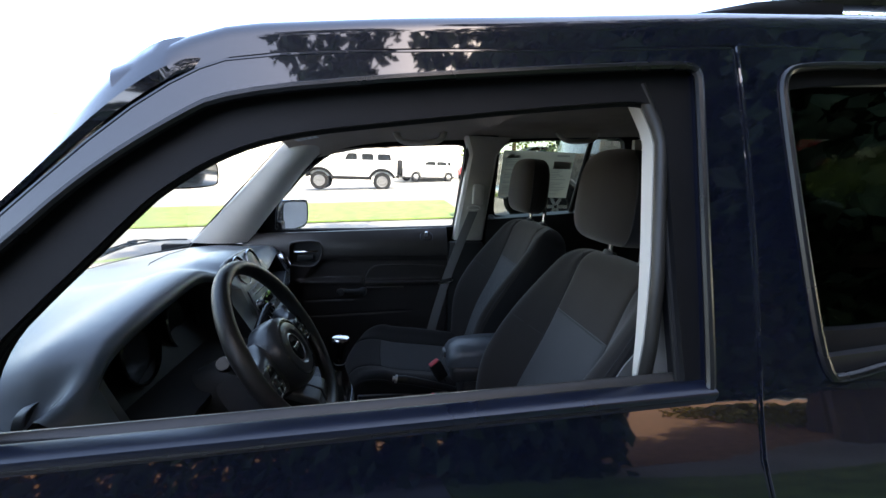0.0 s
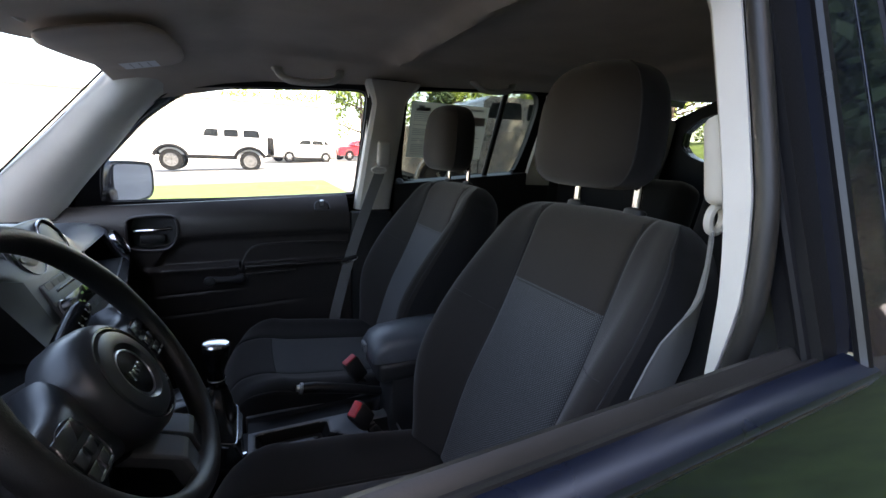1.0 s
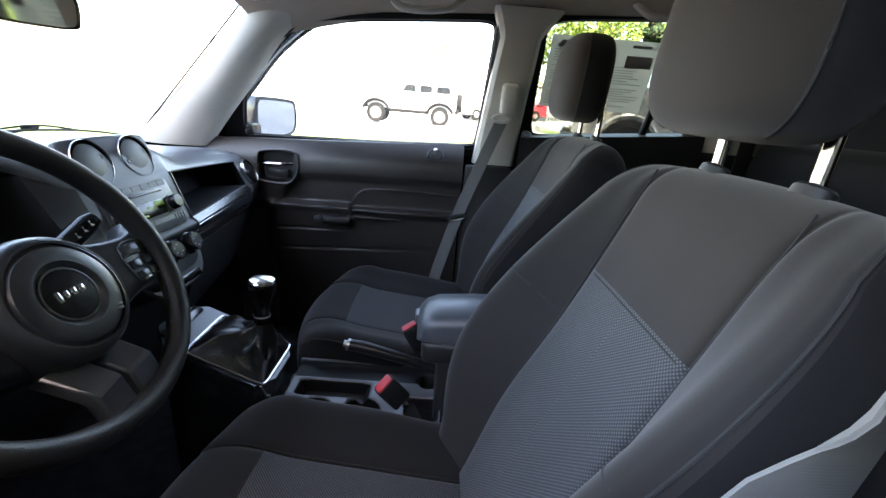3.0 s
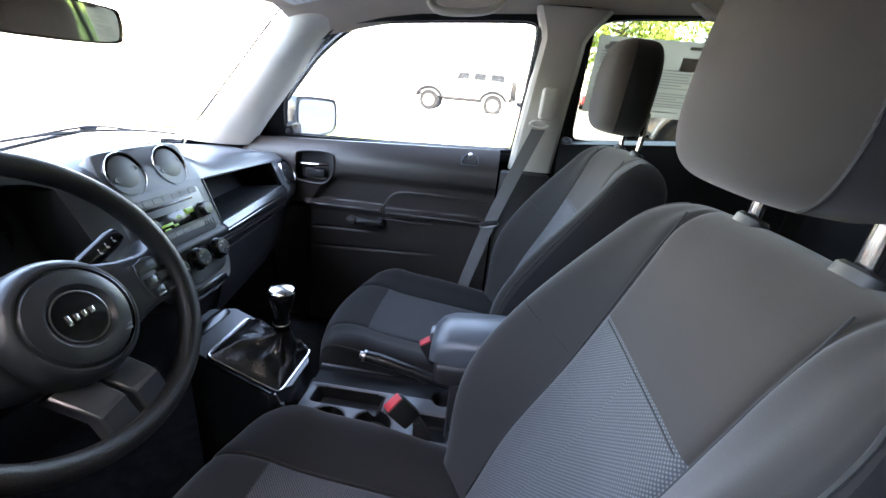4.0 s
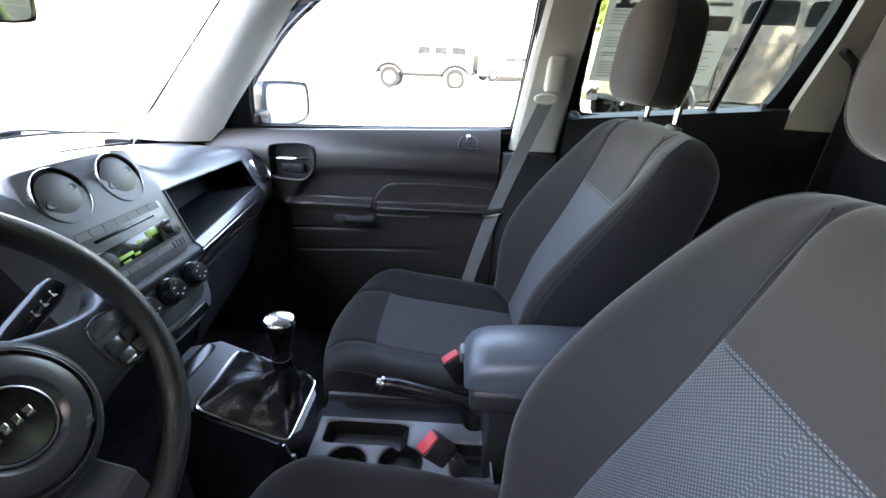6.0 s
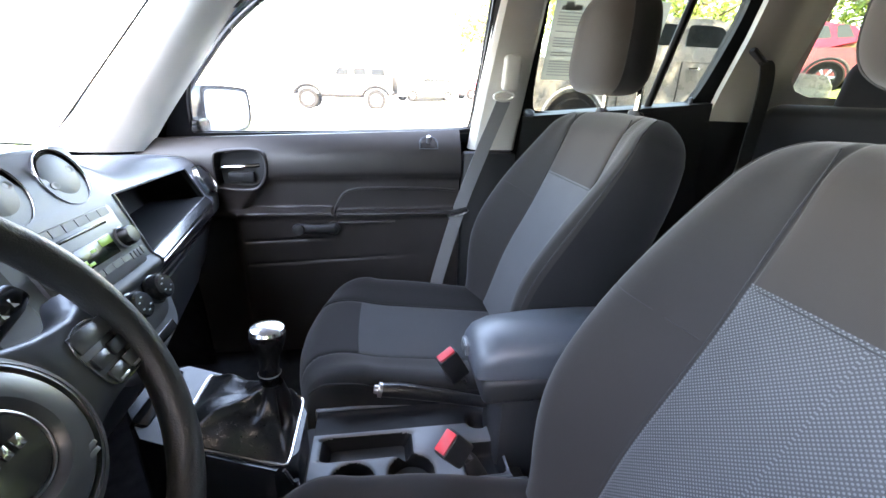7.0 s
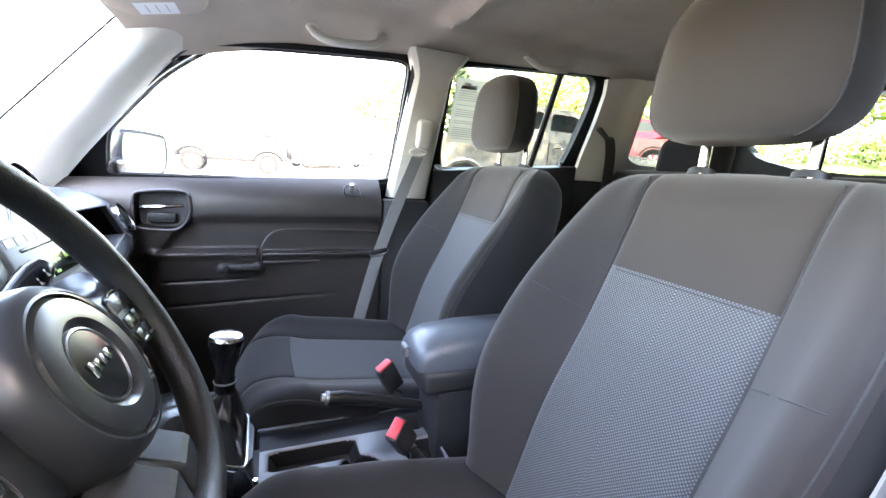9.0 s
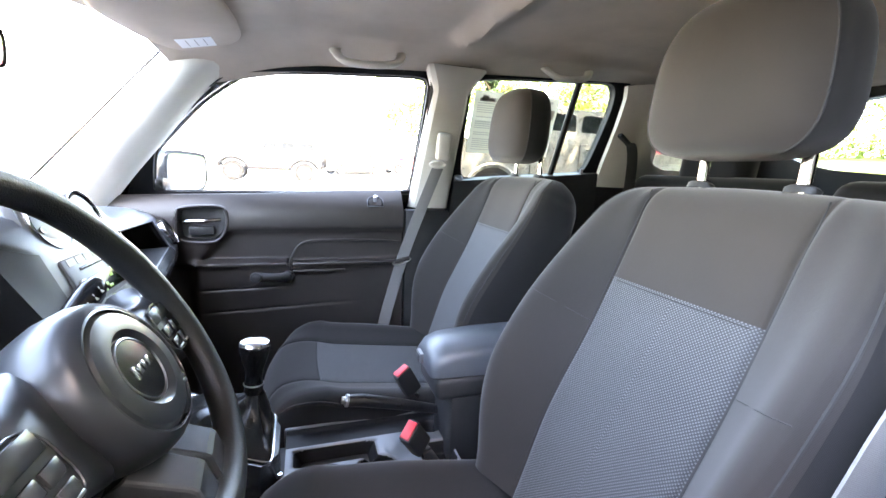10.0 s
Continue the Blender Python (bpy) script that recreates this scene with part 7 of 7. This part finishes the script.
def parked(x, y, heading, paint, label):
    return wagon((x, y, ground_z(x, y) + 0.02), heading, paint, label, "cars parked in the distance")


parked(10.25, 10.2, -52, RED_PAINT, "red compact off-road wagon on the grassy bank")
parked(3.4, 31.0, 20, WHITE_PAINT, "white car parked far across the car park")
parked(8.0, 33.0, 15, RED_PAINT, "red car parked far across the car park")
parked(13.0, 35.0, 10, SILVER_PAINT, "silver car parked far across the car park")
parked(17.0, 14.5, 80, SILVER_PAINT, "silver car parked behind the grassy bank")
parked(20.0, 6.0, 80, WHITE_PAINT, "white car parked behind the hedge")
parked(-22.0, 13.0, 60, RED_PAINT, "red car parked ahead across the car park")

# long pale building across the car park
hall = thing("building", (-16, 36, 0), "long pale low building with a flat metal roof edge", "building")
bm = bmesh.new()
box(bm, (-22, 38, 1.7), (56, 12, 5.8), 0.02)
part("wall", bm, WALL, hall)
bm = bmesh.new()
box(bm, (-22, 38, 4.70), (56.3, 12.3, 0.25), 0.03)
part("roof", bm, ROOF_METAL, hall)
sign = thing("sign_post", (-20, 15.8, ground_z(-20, 15.8)), "blue post sign at the edge of the car park", "sign")
bm = bmesh.new()
box(bm, (-20, 15.8, ground_z(-20, 15.8) + 0.9), (0.12, 0.45, 1.8), 0.02)
part("panel", bm, material("blue_sign", (0.05, 0.12, 0.32), 0.5), sign)


# trees
def tree(x, y, high, wide, seed, mat=LEAF, conifer=False, count=2600, leaf=1.0):
    rnd = random.Random(seed)
    z = ground_z(x, y) - 0.05
    t = thing("tree", (x, y, z), "tall dark green conifer tree" if conifer else "leafy green tree, in sun or added as sun screen", "tree", "trees round the car park")
    bm = bmesh.new()
    lean = rnd.uniform(-0.3, 0.3)
    tube(bm, spline([(x, y, z), (x + lean * 0.3, y, z + high * 0.3), (x + lean, y + 0.1, z + high * 0.85)], 8), [0.035 * high * (1 - 0.11 * k) for k in range(8)], 8)
    limbs = []
    for k in range(9):
        h = rnd.uniform(0.3, 0.8) * high
        a = rnd.uniform(0, 6.28)
        r = wide * rnd.uniform(0.4, 0.8) * (1 - 0.5 * h / high)
        tip = Vector((x + r * math.cos(a), y + r * math.sin(a), z + h + 0.25 * r))
        tube(bm, [(x + lean * h / high, y, z + h - 0.3), tip], [0.012 * high, 0.004 * high], 6)
        limbs.append(tip)
    part("trunk", bm, BARK, t)
    verts, faces = [], []
    clumps = [(Vector((rnd.gauss(0, 0.42), rnd.gauss(0, 0.42), rnd.uniform(-0.42, 0.5))), rnd.uniform(0.18, 0.36)) for _ in range(26)]
    for _ in range(count):
        if conifer:
            h = rnd.random() ** 0.8
            r = wide * 0.5 * (1 - h) * (0.75 + 0.35 * math.sin(h * 40)) * rnd.uniform(0.5, 1.0)
            a = rnd.uniform(0, 6.28)
            p = Vector((x + r * math.cos(a), y + r * math.sin(a), z + high * (0.08 + 0.92 * h)))
        else:
            c, cr = rnd.choice(clumps)
            d = Vector((rnd.gauss(0, 1), rnd.gauss(0, 1), rnd.gauss(0, 1))).normalized() * cr * rnd.uniform(0.6, 1.05)
            p = c + d
            p = Vector((x + p.x * wide * 0.75, y + p.y * wide * 0.75, z + high * 0.62 + p.z * high * 0.62))
        s = high * leaf * rnd.uniform(0.014, 0.03)
        u = Vector((rnd.gauss(0, 1), rnd.gauss(0, 1), rnd.gauss(0, 1))).normalized()
        v = u.orthogonal().normalized()
        b = len(verts)
        verts += [p - u * s, p + v * s * 0.6, p + u * s, p - v * s * 0.6 + u.cross(v) * s * 0.3]
        faces.append((b, b + 1, b + 2, b + 3))
    me = bpy.data.meshes.new("crown")
    me.from_pydata(verts, [], faces)
    me.materials.append(mat)
    ob = new("crown", me)
    ob.parent = t
    ob.matrix_parent_inverse = Matrix.Translation(-t.location)
    return t


k = 0
for x, y, h, w in ((9.0, 36, 8, 5), (13.5, 42, 9, 6), (19, 38, 8, 6), (25, 33, 9, 7), (30, 27, 9, 7), (34, 20, 9, 7), (33, 12, 8, 6), (36, 5, 9, 7), (34, -3, 8, 6), (28, 21, 7, 5), (24, 27, 7, 5),
                   (5.0, 48, 8, 6), (-2, 60, 9, 7), (22, 16.5, 6.5, 5), (25, 9, 7, 5), (18, 24, 6.5, 5), (16, 32, 7, 5)):
    k += 1
    tree(x, y, h, w, k)
tree(14.0, 31, 9, 3.6, 40, LEAF_DARK, True)
# Out-of-view trees added to block the sun and darken reflections on the driver's side.
for x, y, h, w in ((6.6, -5.6, 12, 8), (9.4, -6, 12, 8.5), (11, -6.5, 11, 8), (15, -9, 11, 9), (14, -6.5, 12, 9), (6.4, -4.2, 9, 5), (7.3, -6.6, 13, 7.8)):
    k += 1
    tree(x, y, h, w, k, LEAF_DARK, False, 26000, 0.55)


# hedge and grass tufts
def bush(name, x0, x1, y0, y1, high, count, size, mat, label, seed, base=0.0):
    rnd = random.Random(seed)
    verts, faces = [], []
    for _ in range(count):
        x, y = rnd.uniform(x0, x1), rnd.uniform(y0, y1)
        z = ground_z(x, y) + base + (high - base) * rnd.random() ** 0.9 * (0.85 + 0.2 * math.sin(x * 3 + y * 5))
        u = Vector((rnd.gauss(0, 1), rnd.gauss(0, 1), rnd.gauss(0, 1.3))).normalized()
        v = u.orthogonal().normalized()
        s = size * rnd.uniform(0.6, 1.3)
        p = Vector((x, y, z))
        b = len(verts)
        verts += [p - u * s, p + v * s * 0.55, p + u * s, p - v * s * 0.55]
        faces.append((b, b + 1, b + 2, b + 3))
    me = bpy.data.meshes.new(name)
    me.from_pydata(verts, [], faces)
    me.materials.append(mat)
    return tagged(new(name, me), label, "hedge", kind="stuff")


bush("hedge", 11.6, 12.7, 2.2, 8.0, 0.75, 6000, 0.05, LEAF, "clipped green hedge on the bank", 3)
# Next three are out of view, added to dim the driver's side and its reflections.
bush("hedge", 2.6, 18, -6.2, -4.7, 5.2, 26000, 0.13, LEAF_DARK, "out-of-view dark foliage added to shade the mulch bed", 6, 1.2)
bush("hedge", -0.5, 2.6, -6.2, -4.7, 4.8, 9000, 0.13, LEAF_DARK, "out-of-view dark shrubs added to dim the driver's side", 8)
bush("hedge", -9, -0.5, -6.2, -4.7, 2.6, 15000, 0.11, LEAF_DARK, "out-of-view low shrubs added for dark door reflections", 7)
bush("hedge", -40, 60, -36, -31, 9.0, 14000, 0.55, LEAF_DARK, "far dark wood edge behind the mulch bed", 9)
bush("ground_cover", 6.8, 10.6, -10.6, -7.2, 0.45, 5000, 0.06, LEAF_YELLOW, "low yellow-green ground cover in the sun", 10)
bush("hedge", 13, 24, 17.5, 20, 1.6, 6000, 0.09, LEAF, "loose green shrubs on the bank", 4)
